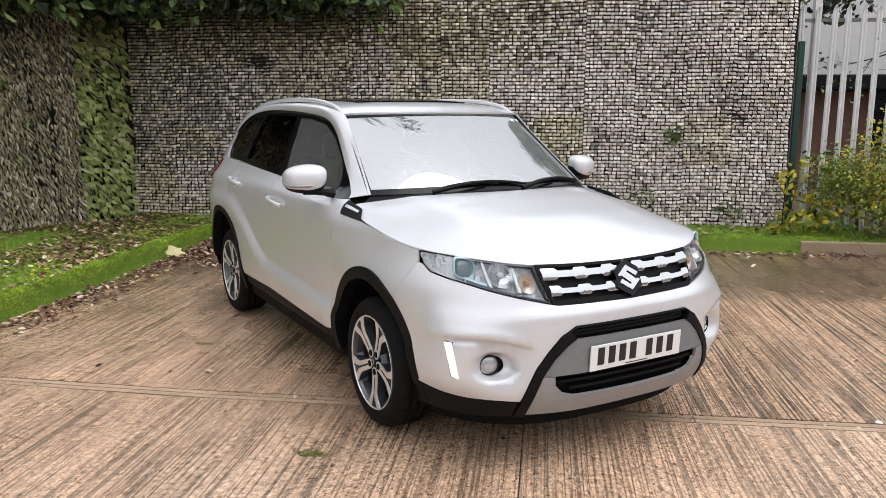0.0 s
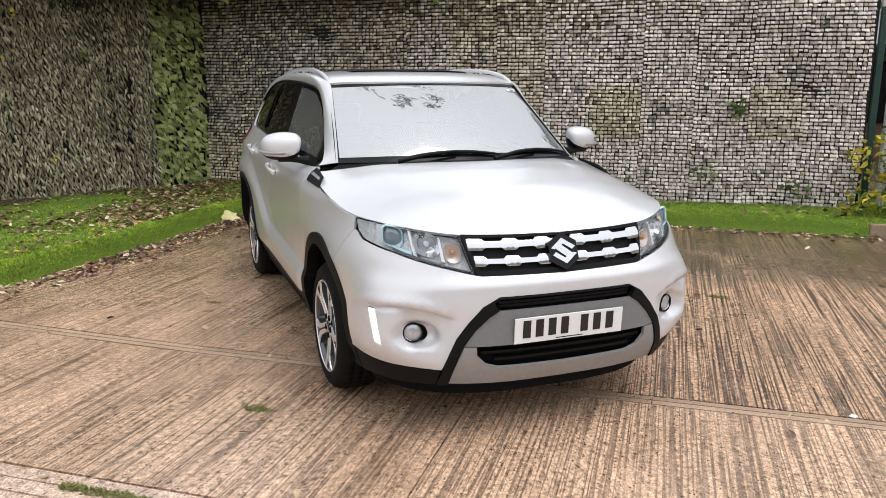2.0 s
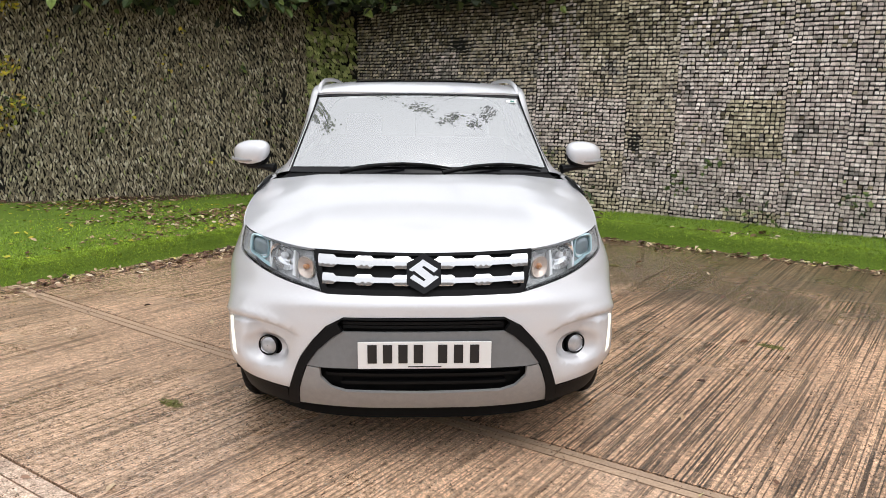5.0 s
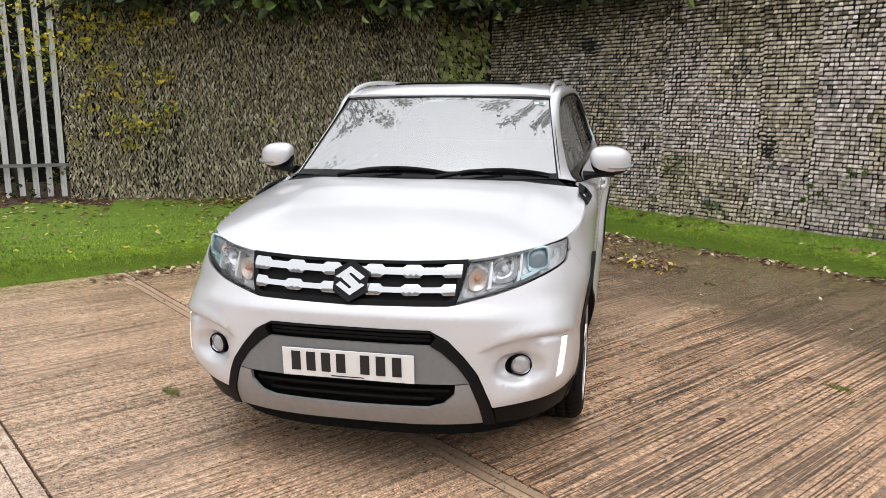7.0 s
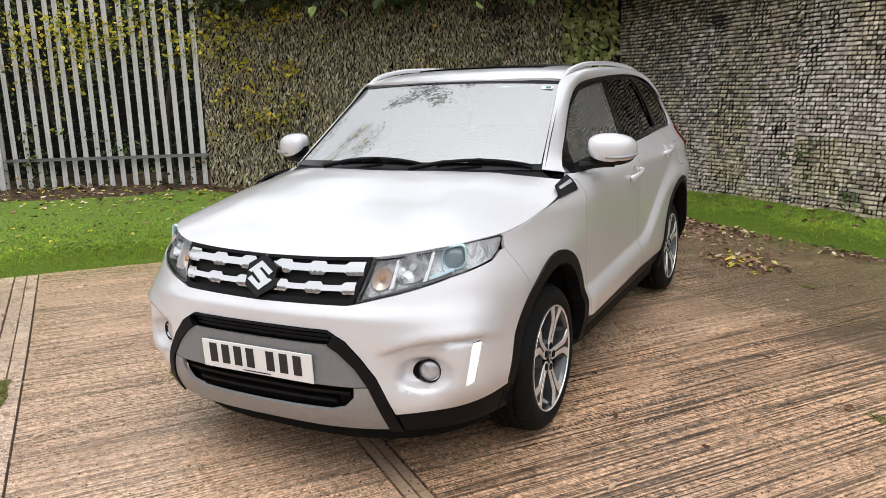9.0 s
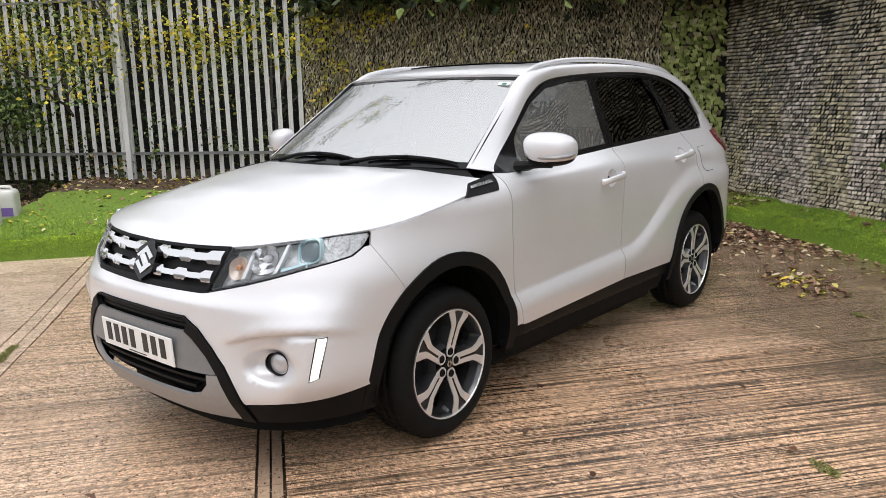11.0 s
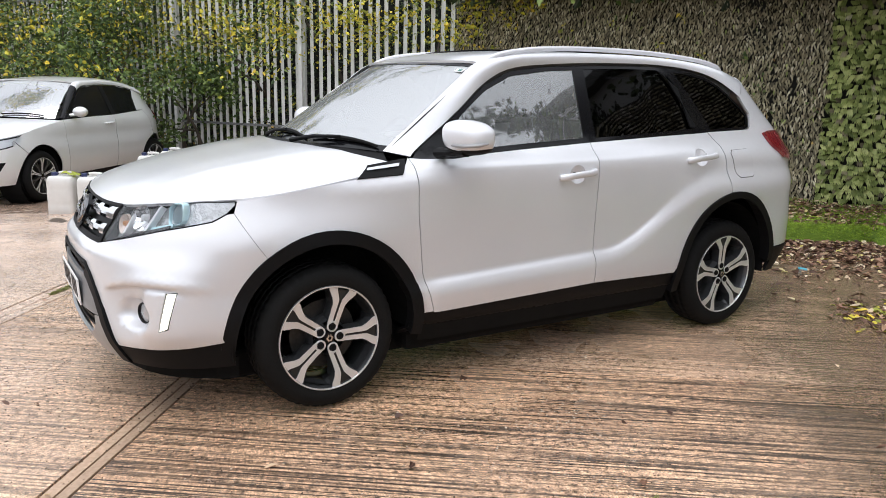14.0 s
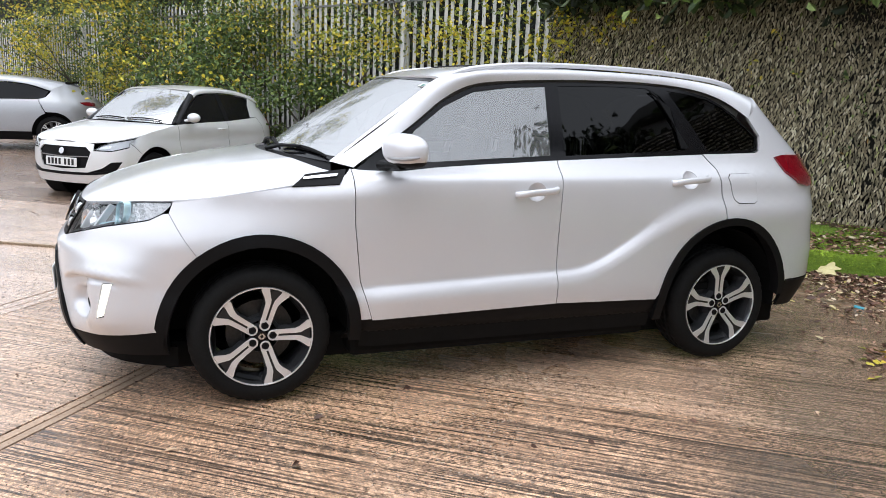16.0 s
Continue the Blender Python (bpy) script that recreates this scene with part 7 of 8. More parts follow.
def branch(bm, p, d, length, r, depth, rnd, tips):
    """A limb that bends and forks; its ends are kept in tips."""
    pts, radii = [Vector(p)], [r]
    n = 4
    for k in range(n):
        d = (d + Vector([rnd.gauss(0, 0.16) for _ in range(3)])).normalized()
        pts.append(pts[-1] + d * length / n)
        radii.append(r * (1 - 0.5 * (k + 1) / n))
    tube(bm, pts, radii, 6 if r > 0.02 else 4)
    if depth == 0:
        tips.append(pts[-1])
        tips.append(pts[2])
        return
    for _ in range(rnd.choice((2, 3))):
        nd = (d + Vector([rnd.gauss(0, 0.55) for _ in range(3)])).normalized()
        branch(bm, pts[rnd.choice((2, 3, 4))], nd, length * rnd.uniform(0.55, 0.8), r * 0.5, depth - 1, rnd, tips)


def tree(name, base, height, seed, mats, weights, label, category, lean=(0, 0, 1), leaf=0.07, per=26, depth=3, trunk=0.07, clump=0.35, low_leaf=-9.0):
    rnd = random.Random(seed)
    t = thing(name, Matrix.Translation(base), label, category)
    bm, tips = bmesh.new(), []
    branch(bm, (0, 0, 0), Vector(lean).normalized(), height * 0.5, trunk, depth, rnd, tips)
    part("trunk", bm, M_BARK, t)
    low = low_leaf - base[2]
    leaf_cloud("crown", [(p, clump, per) for p in tips if p.z > low + 0.9 * clump], leaf, mats, rnd, weights, t)
    return t


FEN = Vector((-FENCE_DIR.y, FENCE_DIR.x, 0))
if FEN.dot(Vector((0, 1, 0))) < 0:
    FEN = -FEN


def at_fence(s, back, z=0.0):
    """A place s along the palisade from its end, and a distance behind it."""
    return FENCE_START + FENCE_DIR * s + FEN * back + Vector((0, 0, z))


rnd = random.Random(11)
# thicket behind the palisade: shrubs with stems and leaf clumps, the dark within put into leaf colour
for i in range(13):
    s = 0.7 + i * 1.45
    tree("shrub", at_fence(s, rnd.uniform(0.5, 1.1), 0.2), rnd.uniform(3.0, 4.2), 40 + i, [M_LEAF_GREEN, M_LEAF_YELLOW], [0.62, 0.38] if i < 3 else [0.42, 0.58],
         "tall shrub with green and yellow autumn leaves behind the fence", "shrub", (rnd.uniform(-0.3, 0.3), -0.25, 1), 0.058, 50, 3, 0.05, 0.5)
# the high clumps are an unseen leaf roof, added to shade those below
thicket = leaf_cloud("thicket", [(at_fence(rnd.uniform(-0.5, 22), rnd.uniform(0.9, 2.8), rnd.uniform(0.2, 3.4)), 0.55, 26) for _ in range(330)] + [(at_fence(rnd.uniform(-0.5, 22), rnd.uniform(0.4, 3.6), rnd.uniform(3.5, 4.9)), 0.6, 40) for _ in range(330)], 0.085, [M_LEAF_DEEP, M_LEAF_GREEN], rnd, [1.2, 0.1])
tagged(thicket, "dense undergrowth behind the fence, shade in its leaf colour, under an added leaf roof", "undergrowth", kind="stuff")
# near-black sheet behind the thicket, with the depth's shade painted into its colour
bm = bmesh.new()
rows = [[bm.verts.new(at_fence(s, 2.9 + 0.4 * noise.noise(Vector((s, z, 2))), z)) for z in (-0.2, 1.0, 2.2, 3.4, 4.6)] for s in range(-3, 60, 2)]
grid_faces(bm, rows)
shade_sheet = part("backdrop", bm, speckled("painted_foliage_shade", (0.002, 0.003, 0.002), (0.010, 0.012, 0.006), 9, 0.9, 1.0, 0.05))
tagged(shade_sheet, "near-black sheet beyond the fence, foliage shade put into its colour", "backdrop", kind="structure")

# shrubs in front of the fence by the small white car
for s, back, h, seed, w in ((4.6, -0.3, 1.3, 70, [1.4, 0.1]), (5.0, -0.35, 1.7, 71, [1.4, 0.15]), (5.6, -0.45, 2.2, 72, [1.2, 0.2]), (6.1, -0.35, 2.6, 78, [1.2, 0.2]), (6.6, -0.3, 2.7, 73, [0.9, 0.3]), (7.6, -0.3, 2.6, 74, [0.5, 0.5]), (9.0, -0.4, 3.0, 75, [0.35, 0.65]), (10.6, -0.4, 3.1, 76, [0.35, 0.65]), (12.6, -0.5, 3.0, 77, [0.4, 0.6])):
    tree("shrub", at_fence(s, back, 0.25), h * 1.1, seed, [M_LEAF_GREEN, M_LEAF_YELLOW], w, "leafy shrub growing through the palisade fence", "shrub", (0.1, -0.3, 1), 0.068, 50, 3, 0.035, 0.42)

# climbers on the olive net and over the top of the fence
spots = [(at_fence(-rnd.uniform(0.05, 1.3), -0.08, rnd.uniform(0.9, 2.8)), 0.13, 34) for _ in range(24)] + [(at_fence(-rnd.uniform(1.2, 4.6), -0.06, rnd.uniform(0.5, 2.8)), 0.1, 8) for _ in range(26)]
tagged(leaf_cloud("climbing_plant", spots, 0.046, [M_LEAF_YELLOW, M_LEAF_GREEN, M_LEAF_RUST], rnd, [0.22, 0.60, 0.18]), "climbing plant with yellowing leaves on the dark net", "climber", kind="stuff")
spots = [(at_fence(rnd.uniform(-0.2, 9.0), -0.1 + rnd.uniform(-0.1, 0.2), 1.75 + abs(rnd.gauss(0.45, 0.4))), 0.20, 18) for _ in range(80)]
while len(spots) < 330:
    s, z = rnd.uniform(5.5, 17.0), 1.0 + abs(rnd.gauss(1.0, 0.65))
    if noise.noise(Vector((s * 0.9, z * 1.1, 31))) + 0.4 * noise.noise(Vector((s * 2.7, z * 2.7, 3))) > rnd.uniform(-0.15, 0.3):
        spots.append((at_fence(s, rnd.uniform(-0.5, 0.1), z), 0.26, 70))
tagged(leaf_cloud("hanging_branches", spots, 0.040, [M_LEAF_YELLOW, M_LEAF_GREEN], rnd, [0.6, 0.4]), "yellow autumn leaves hanging over the palisade fence", "branches", kind="stuff")

spots = [(at_fence(rnd.uniform(-0.5, 4.5), -0.12 + rnd.uniform(-0.12, 0.1), 2.0 + abs(rnd.gauss(0.35, 0.35))), 0.20, 24) for _ in range(64)]
tagged(leaf_cloud("hanging_sprays", spots, 0.055, [M_LEAF_YELLOW, M_LEAF_GREEN], rnd, [0.95, 0.1]), "bright yellow leaf sprays hanging over the fence top", "branches", kind="stuff")

# low growth pushing through the foot of the fence
spots = [(at_fence(rnd.uniform(0.0, 7.5), rnd.uniform(-0.12, 0.35), 0.15 + abs(rnd.gauss(0.25, 0.35))), 0.17, 26) for _ in range(90)]
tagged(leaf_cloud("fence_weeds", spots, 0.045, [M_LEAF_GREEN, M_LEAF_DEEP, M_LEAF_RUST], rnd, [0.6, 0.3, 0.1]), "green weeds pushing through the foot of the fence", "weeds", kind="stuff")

# ivy sprigs on the pale net and the plants at its end
PALE = (PALE_END - CORNER).normalized()
OUT = Vector((-0.609, -0.793, 0))
spots = []
for s, z, r, n in ((6.62, 1.24, 0.10, 40), (6.3, 0.55, 0.2, 30), (3.0, 0.75, 0.14, 18), (3.5, 0.4, 0.18, 22), (4.6, 0.55, 0.15, 16), (4.9, 0.8, 0.12, 14), (5.4, 0.35, 0.2, 20), (7.3, 0.4, 0.15, 20)):
    spots.append((CORNER + PALE * s + OUT * 0.08 + Vector((0, 0, z)), r, n))
tagged(leaf_cloud("ivy", spots, 0.06, [M_LEAF_GREEN], rnd), "green ivy sprigs growing out of the pale net", "ivy", kind="stuff")

# ---- beyond the end of the pale net: fence, bed, shrubs, building ----
RS = PALE_END + V * 0.22
palisade("palisade_fence_by_the_bed", RS - U * 0.15, U, 9.0, 2.55, 0.12, 0.165, (2.52, 0.55), M_GALV, "weathered galvanised steel palisade fence behind a shrub bed", [0.42, 3.2, 5.9])
bm = bmesh.new()
box(bm, (0.065, 0.06, 2.25), Matrix.Translation(PALE_END + U * 0.06 + V * 0.08 + Vector((0, 0, 1.15))) @ Matrix.Rotation(-YARD, 4, "Z"), 0.006)
tagged(part("green_post", bm, speckled("green_painted_steel", (0.004, 0.03, 0.02), (0.008, 0.06, 0.04), 40, 0.5)), "dark green steel post at the end of the net", "post", kind="structure")
bed_u = U.dot(PALE_END)
bm = bmesh.new()
for i in range(9):
    box(bm, (0.905, 0.13, 0.17), Matrix.Translation(yard(bed_u - 0.02 + 0.46 + 0.915 * i, KERB_V + 0.075, 0.05)) @ Matrix.Rotation(-YARD, 4, "Z"), 0.015)
tagged(part("kerb", bm, M_KERB), "pale brown concrete kerb of the shrub bed", "kerb", kind="structure")
bm = bmesh.new()
rows = [[bm.verts.new(yard(bed_u + 0.1 + 0.4 * i, KERB_V + 0.13 + 0.2 * j, 0.10 + 0.03 * noise.noise(Vector((i * 0.7, j * 0.9, 3))))) for j in range(12)] for i in range(24)]
grid_faces(bm, rows)
bmesh.ops.recalc_face_normals(bm, faces=bm.faces)
tagged(part("soil_bed", bm, M_LITTER_EARTH, smooth=True), "dark soil bed with leaf mould", "soil", kind="structure")
for i, (u, v, h) in enumerate(((0.75, 0.55, 1.15), (1.25, 0.5, 1.35), (1.8, 0.6, 1.5), (2.5, 0.6, 1.4), (3.3, 0.6, 1.5), (4.3, 0.6, 1.4))):
    tree("bush", yard(bed_u + u, KERB_V + v, 0.1), h, 90 + i, [M_LEAF_FRESH, M_LEAF_YELLOW], [0.95, 0.2], "bushy green shrub with yellowing leaves in the bed", "bush", (0, 0, 1), 0.036, 70, 3, 0.022, 0.26)
tree("bare_tree", yard(bed_u + 1.4, KERB_V + 1.6, 0.1), 4.2, 120, [M_LEAF_GREEN], None, "bare thin tree behind the palisade fence", "tree", (0.25, 0, 1), 0.05, 2, 4, 0.05, 0.2)
tagged(leaf_cloud("bramble_leaves", [(yard(bed_u + rnd.uniform(-0.1, 0.45), KERB_V + rnd.uniform(0.35, 0.6), rnd.uniform(0.2, 0.95)), 0.14, 16) for _ in range(16)], 0.075, [M_LEAF_YELLOW, M_LEAF_GREEN], rnd, [0.45, 0.55]), "yellow-green bramble leaves at the net's end", "bramble", kind="stuff")
bm = bmesh.new()
tube(bm, [yard(bed_u - 0.05, KERB_V + 0.45, 0.55), yard(bed_u + 0.2, KERB_V + 0.25, 0.50), yard(bed_u + 0.45, KERB_V + 0.05, 0.28), yard(bed_u + 0.62, KERB_V - 0.15, 0.02)], [0.006, 0.006, 0.005, 0.003], 6)
tagged(part("bramble_cane", bm, M_LEAF_GREEN), "thin arching bramble cane over the kerb", "bramble")

# a pale industrial building far behind that fence
M_CLAD = speckled("pale_wall_cladding", (0.62, 0.60, 0.60), (0.82, 0.80, 0.80), 3, 0.6)
M_BRICK = speckled("red_brown_brick", (0.11, 0.05, 0.035), (0.26, 0.13, 0.09), 14, 0.8)
bld = thing("industrial_building", Matrix.Translation(yard(14, 17, 0)) @ Matrix.Rotation(-YARD, 4, "Z"), "pale clad industrial building with a dark canopy and brick base", "building")
for nm, size, z, mat in (("wall", (30, 8, 1.9), 0.95, M_BRICK), ("cladding", (30.4, 8.2, 5.8), 5.0, M_CLAD), ("canopy", (31, 9.4, 0.30), 2.05, M_PLASTIC), ("roof", (31, 9, 0.3), 8.0, M_GALV_DIM)):
    bm = bmesh.new()
    box(bm, size, Matrix.Translation((0, 0, z)), 0.03)
    part(nm, bm, mat, bld)
for i in range(9):
    bm = bmesh.new()
    box(bm, (1.4, 0.1, 1.3), Matrix.Translation((-13 + 3.2 * i, -4.03, 1.4)), 0.02)
    part("window", bm, M_GLOSS, bld)

# tall trees behind the palisade, mirrored in the windscreen
for i, (s, back, h) in enumerate(((6.0, 1.7, 8.2), (8.6, 1.9, 9.0), (11.6, 2.0, 9.4))):
    tree("tall_tree", at_fence(s, back, 0.1), h, 320 + i, [M_LEAF_GREEN, M_LEAF_YELLOW], [0.65, 0.35], "tall autumn tree rising behind the palisade fence", "tree", (0.05, 0, 1), 0.12, 60, 4, 0.13, 0.6, 3.4)

# trees behind the nets whose boughs reach over the nets and the yard, well above the cars
canopy = random.Random(77)
for i, (p, h, lean) in enumerate((((0.6, 8.9, 0.2), 5.0, (0.0, 0.0, 1)), ((4.4, 6.9, 0.2), 5.0, (0.0, 0.05, 1)), ((-4.6, 8.9, 0.2), 5.0, (0.05, 0.0, 1)), ((8.4, 6.6, 0.2), 6.0, (-0.1, -0.1, 1)))):
    t = tree("overhanging_tree", p, h, 200 + i, [M_LEAF_GREEN, M_LEAF_YELLOW], [0.7, 0.3], "tall tree behind the screens with overhanging boughs", "tree", lean, 0.11, 22, 4, 0.13, 0.5, 4.4)
    spots = []
    for _ in range((70, 40, 90, 420)[i]):
        if i == 0:
            q = CORNER + PALE * canopy.uniform(-0.5, 2.8) + OUT * canopy.uniform(-1.5, -0.3)
        elif i == 1:
            q = CORNER + PALE * canopy.uniform(2.2, 4.8) + OUT * canopy.uniform(-1.5, -0.3)
        elif i == 2:
            q = CORNER + FENCE_DIR * canopy.uniform(-0.3, 4.4) + FEN * canopy.uniform(0.3, 1.5)
        else:
            q = Vector((canopy.uniform(4.9, 9.0), canopy.uniform(3.9, 7.2), 0))
            q.z = canopy.uniform(-0.4, 0.8 + 0.75 * (q.x - 4.9))
        spots.append((q + Vector((0, 0, canopy.uniform(2.9, 3.5))) - Vector(p), 0.32, 34))
    hang = ((0.3, 4.2, 6.9), (0.0, 4.5, 6.8), (1.05, 3.55, 7.1), (1.2, 3.95, 7.05), (1.95, 3.6, 7.05), (2.3, 4.2, 6.9)) if i == 0 else ((-3.4, 4.4, 5.9), (-3.9, 4.2, 5.9), (-2.85, 3.7, 6.4), (-3.1, 4.05, 6.2), (-2.4, 4.75, 6.1), (-4.4, 4.2, 5.7)) if i == 2 else ()
    spots += [(Vector(q) - Vector(p), 0.30, 60) for q in hang]
    # low clumps added over the net tops to shade them
    if i == 0:
        spots += [(CORNER + PALE * canopy.uniform(-0.2, 3.4) + OUT * canopy.uniform(0.1, 0.6) + Vector((0, 0, canopy.uniform(2.75, 3.1))) - Vector(p), 0.22, 36) for _ in range(80)]
    if i == 2:
        spots += [(CORNER + FENCE_DIR * canopy.uniform(0.1, 5.2) - FEN * canopy.uniform(0.05, 0.75) + Vector((0, 0, canopy.uniform(2.7, 3.1))) - Vector(p), 0.24, 36) for _ in range(150)]
    if i in (0, 2):
        spots += [(Vector((canopy.uniform(-4.5, 2.5), canopy.uniform(5.2, 6.4), canopy.uniform(5.6, 6.6))) - Vector(p), 0.4, 30) for _ in range(60)]
    # these crowns use the darker leaf, its shade already in the colour
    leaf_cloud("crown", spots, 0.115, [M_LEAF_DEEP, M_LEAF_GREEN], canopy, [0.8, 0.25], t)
    bm = bmesh.new()
    for k in range(7):
        tip = spots[k * len(spots) // 8][0]
        tube(bm, [Vector((0, 0, 2.6)) + Vector(lean) * 0.6, tip * 0.5 + Vector((0, 0, 2.3)), tip], [0.06, 0.035, 0.012], 6)
    part("bough", bm, M_BARK, t)

# ---- fallen leaves, moss and litter ----
def scatter(name, n, where, size, seed, label, mat=M_LITTER, curl=0.4):
    rnd = random.Random(seed)
    verts, faces = [], []
    k = 0
    while k < n:
        got = where(rnd)
        if got is None:
            continue
        u, v, z = got
        p = yard(u, v, z + rnd.uniform(0.003, 0.012))
        s = size * rnd.uniform(0.5, 1.5)
        t = rnd.uniform(0, 6.28)
        a = Vector((math.cos(t), math.sin(t), rnd.uniform(-curl, curl)))
        b = Vector((-math.sin(t), math.cos(t), rnd.uniform(-curl, curl)))
        c = Vector((0, 0, 1)) * s * rnd.uniform(0.0, 0.22)
        w, e, g, x = rnd.uniform(0.16, 0.34), rnd.uniform(0.10, 0.28), rnd.uniform(0.10, 0.34), rnd.uniform(0.55, 0.85)
        i = len(verts)
        verts += [p, p + s * (0.3 * a + w * b) + c, p + s * (x * a + e * b) + c * rnd.uniform(0, 1.4), p + s * (a + rnd.uniform(-0.2, 0.2) * b) + c * 0.3, p + s * (0.7 * a - g * b) + c * rnd.uniform(0, 1.6), p + s * (0.25 * a - w * b) + c]
        faces += [(i, i + 1, i + 2, i + 3), (i, i + 3, i + 4, i + 5)]
        k += 1
    return tagged(from_lists(name, verts, faces, mat), label, "leaves", kind="stuff")


def on_turf(rnd):
    u, v = rnd.uniform(-7.5, KERB_U - 0.15), rnd.uniform(TURF_END + 0.2, 5.2)
    p = yard(u, v)
    if (p - FENCE_START).dot(Vector((0.481, -0.877, 0))) < 0.1:
        return None
    if noise.noise(Vector((u * 0.55, v * 0.55, 4.0))) + 0.4 * noise.noise(Vector((u * 2, v * 2, 1.0))) < rnd.uniform(-0.25, 0.45) or rnd.random() > 0.02 + 0.98 * smooth(0.4, 2.6, v):
        return None
    return u, v, turf_z(u, v)


def on_strip(rnd):
    u, v = rnd.uniform(-3.7, 5.2), rnd.uniform(KERB_V + 0.1, KERB_V + 0.65)
    return None if noise.noise(Vector((u, v * 2, 8.0))) < rnd.uniform(-0.1, 0.5) else (u, v, turf_z(u, v))


def by_kerb(rnd):
    if rnd.random() < 0.62:
        u, v = KERB_U + abs(rnd.gauss(0, 0.16)) + 0.02, rnd.uniform(-0.5, KERB_V)
    else:
        u, v = rnd.uniform(KERB_U, 6.8), KERB_V - abs(rnd.gauss(0, 0.13)) - 0.02
    if noise.noise(Vector((u * 0.9, v * 0.9, 2.0))) < rnd.uniform(-0.5, 0.25):
        return None
    return u, v, ground_z(u, v)


def corner_pile(rnd):
    u, v = KERB_U + abs(rnd.gauss(0, 0.85)), KERB_V - abs(rnd.gauss(0, 0.65))
    return u, v, ground_z(u, v)


def pile(x, y, r):
    c = Vector((x, y, 0))
    u0, v0 = U.dot(c), V.dot(c)

    def where(rnd):
        return u0 + rnd.gauss(0, r), v0 + rnd.gauss(0, r * 0.6), ground_z(u0, v0) + 0.006 * abs(rnd.gauss(0, 1))
    return where


def anywhere(rnd):
    u, v = rnd.uniform(-3.6, 6.5), rnd.uniform(-4.5, KERB_V)
    return u, v, ground_z(u, v)


def by_fence(rnd):
    s, back = rnd.uniform(-0.5, 14), -abs(rnd.gauss(0, 0.8)) - 0.05
    p = at_fence(s, back)
    u, v = U.dot(p), V.dot(p)
    if v < TURF_END:
        return u, v, ground_z(u, v)
    return u, v, turf_z(u, v)


scatter("fallen_leaves_on_turf", 4800, on_turf, 0.048, 1, "brown and yellow leaves fallen on the turf")
scatter("fallen_leaves_on_strip", 260, on_strip, 0.06, 2, "brown leaves fallen on the mossy strip")
scatter("leaves_along_kerb", 3200, by_kerb, 0.046, 3, "dry leaves gathered along the kerb")
scatter("leaf_drift", 2500, corner_pile, 0.047, 4, "drift of dry leaves in the corner of the yard")
scatter("yellow_leaf_pile", 60, pile(1.22, 3.52, 0.18), 0.055, 15, "yellow leaves lying in a small pile", M_LEAF_YELLOW)
scatter("leaf_pile", 150, pile(1.22, 3.52, 0.20), 0.055, 5, "small pile of brown and yellow leaves on the concrete")
scatter("scattered_leaves", 420, anywhere, 0.040, 6, "single leaves scattered over the damp concrete")
def front_turf(rnd):
    u, v = rnd.uniform(-7.0, KERB_U - 0.15), rnd.uniform(TURF_END + 0.2, 3.0)
    if (yard(u, v) - FENCE_START).dot(Vector((0.481, -0.877, 0))) < 0.1:
        return None
    return u, v, turf_z(u, v)


scatter("yellow_leaves_on_turf", 420, front_turf, 0.045, 9, "small yellow leaves dotted over the turf", M_LEAF_YELLOW)
scatter("yellow_leaves_by_fence", 700, by_fence, 0.05, 10, "yellow leaves fallen below the fence", M_LEAF_YELLOW)
scatter("leaves_by_fence", 1800, by_fence, 0.06, 7, "yellow and brown leaf litter below the fence")


# short turf blades
def blades(name, n, seed, pick, label, tall=1.0):
    rnd = random.Random(seed)
    verts, faces = [], []
    while len(faces) < n:
        got = pick(rnd)
        if got is None:
            continue
        u, v = got
        p = yard(u, v, turf_z(u, v) - 0.003)
        t, h = rnd.uniform(0, 6.28), rnd.uniform(0.010, 0.026) * tall
        w = Vector((math.cos(t), math.sin(t), 0)) * rnd.uniform(0.003, 0.006) * (0.4 + 0.6 * tall)
        i = len(verts)
        verts += [p - w, p + w, p + Vector((rnd.gauss(0, 0.011 * tall), rnd.gauss(0, 0.011 * tall), h))]
        faces.append((i, i + 1, i + 2))
    return tagged(from_lists(name, verts, faces, M_GRASS), label, "grass", kind="stuff")


def turf_pick(rnd):
    u, v = (KERB_U - abs(rnd.gauss(0, 0.9)), rnd.uniform(TURF_END, 5.2)) if rnd.random() < 0.66 else (rnd.uniform(KERB_U, 5.3), KERB_V + rnd.uniform(0.01, 0.7))
    p = yard(u, v)
    if (p - FENCE_START).dot(Vector((0.481, -0.877, 0))) < 0.6 and v < 1.5:
        return None
    return u, v


def rim_pick(rnd):
    return (KERB_U + 0.008 - abs(rnd.gauss(0, 0.11)), rnd.uniform(TURF_END, KERB_V)) if rnd.random() < 0.6 else (rnd.uniform(KERB_U, 5.3), KERB_V + abs(rnd.gauss(0, 0.10)))


blades("turf_blades", 90000, 21, turf_pick, "short dense green turf")
blades("kerb_turf_blades", 120000, 22, rim_pick, "dense lime green turf rolled over the kerb edge", 0.55)


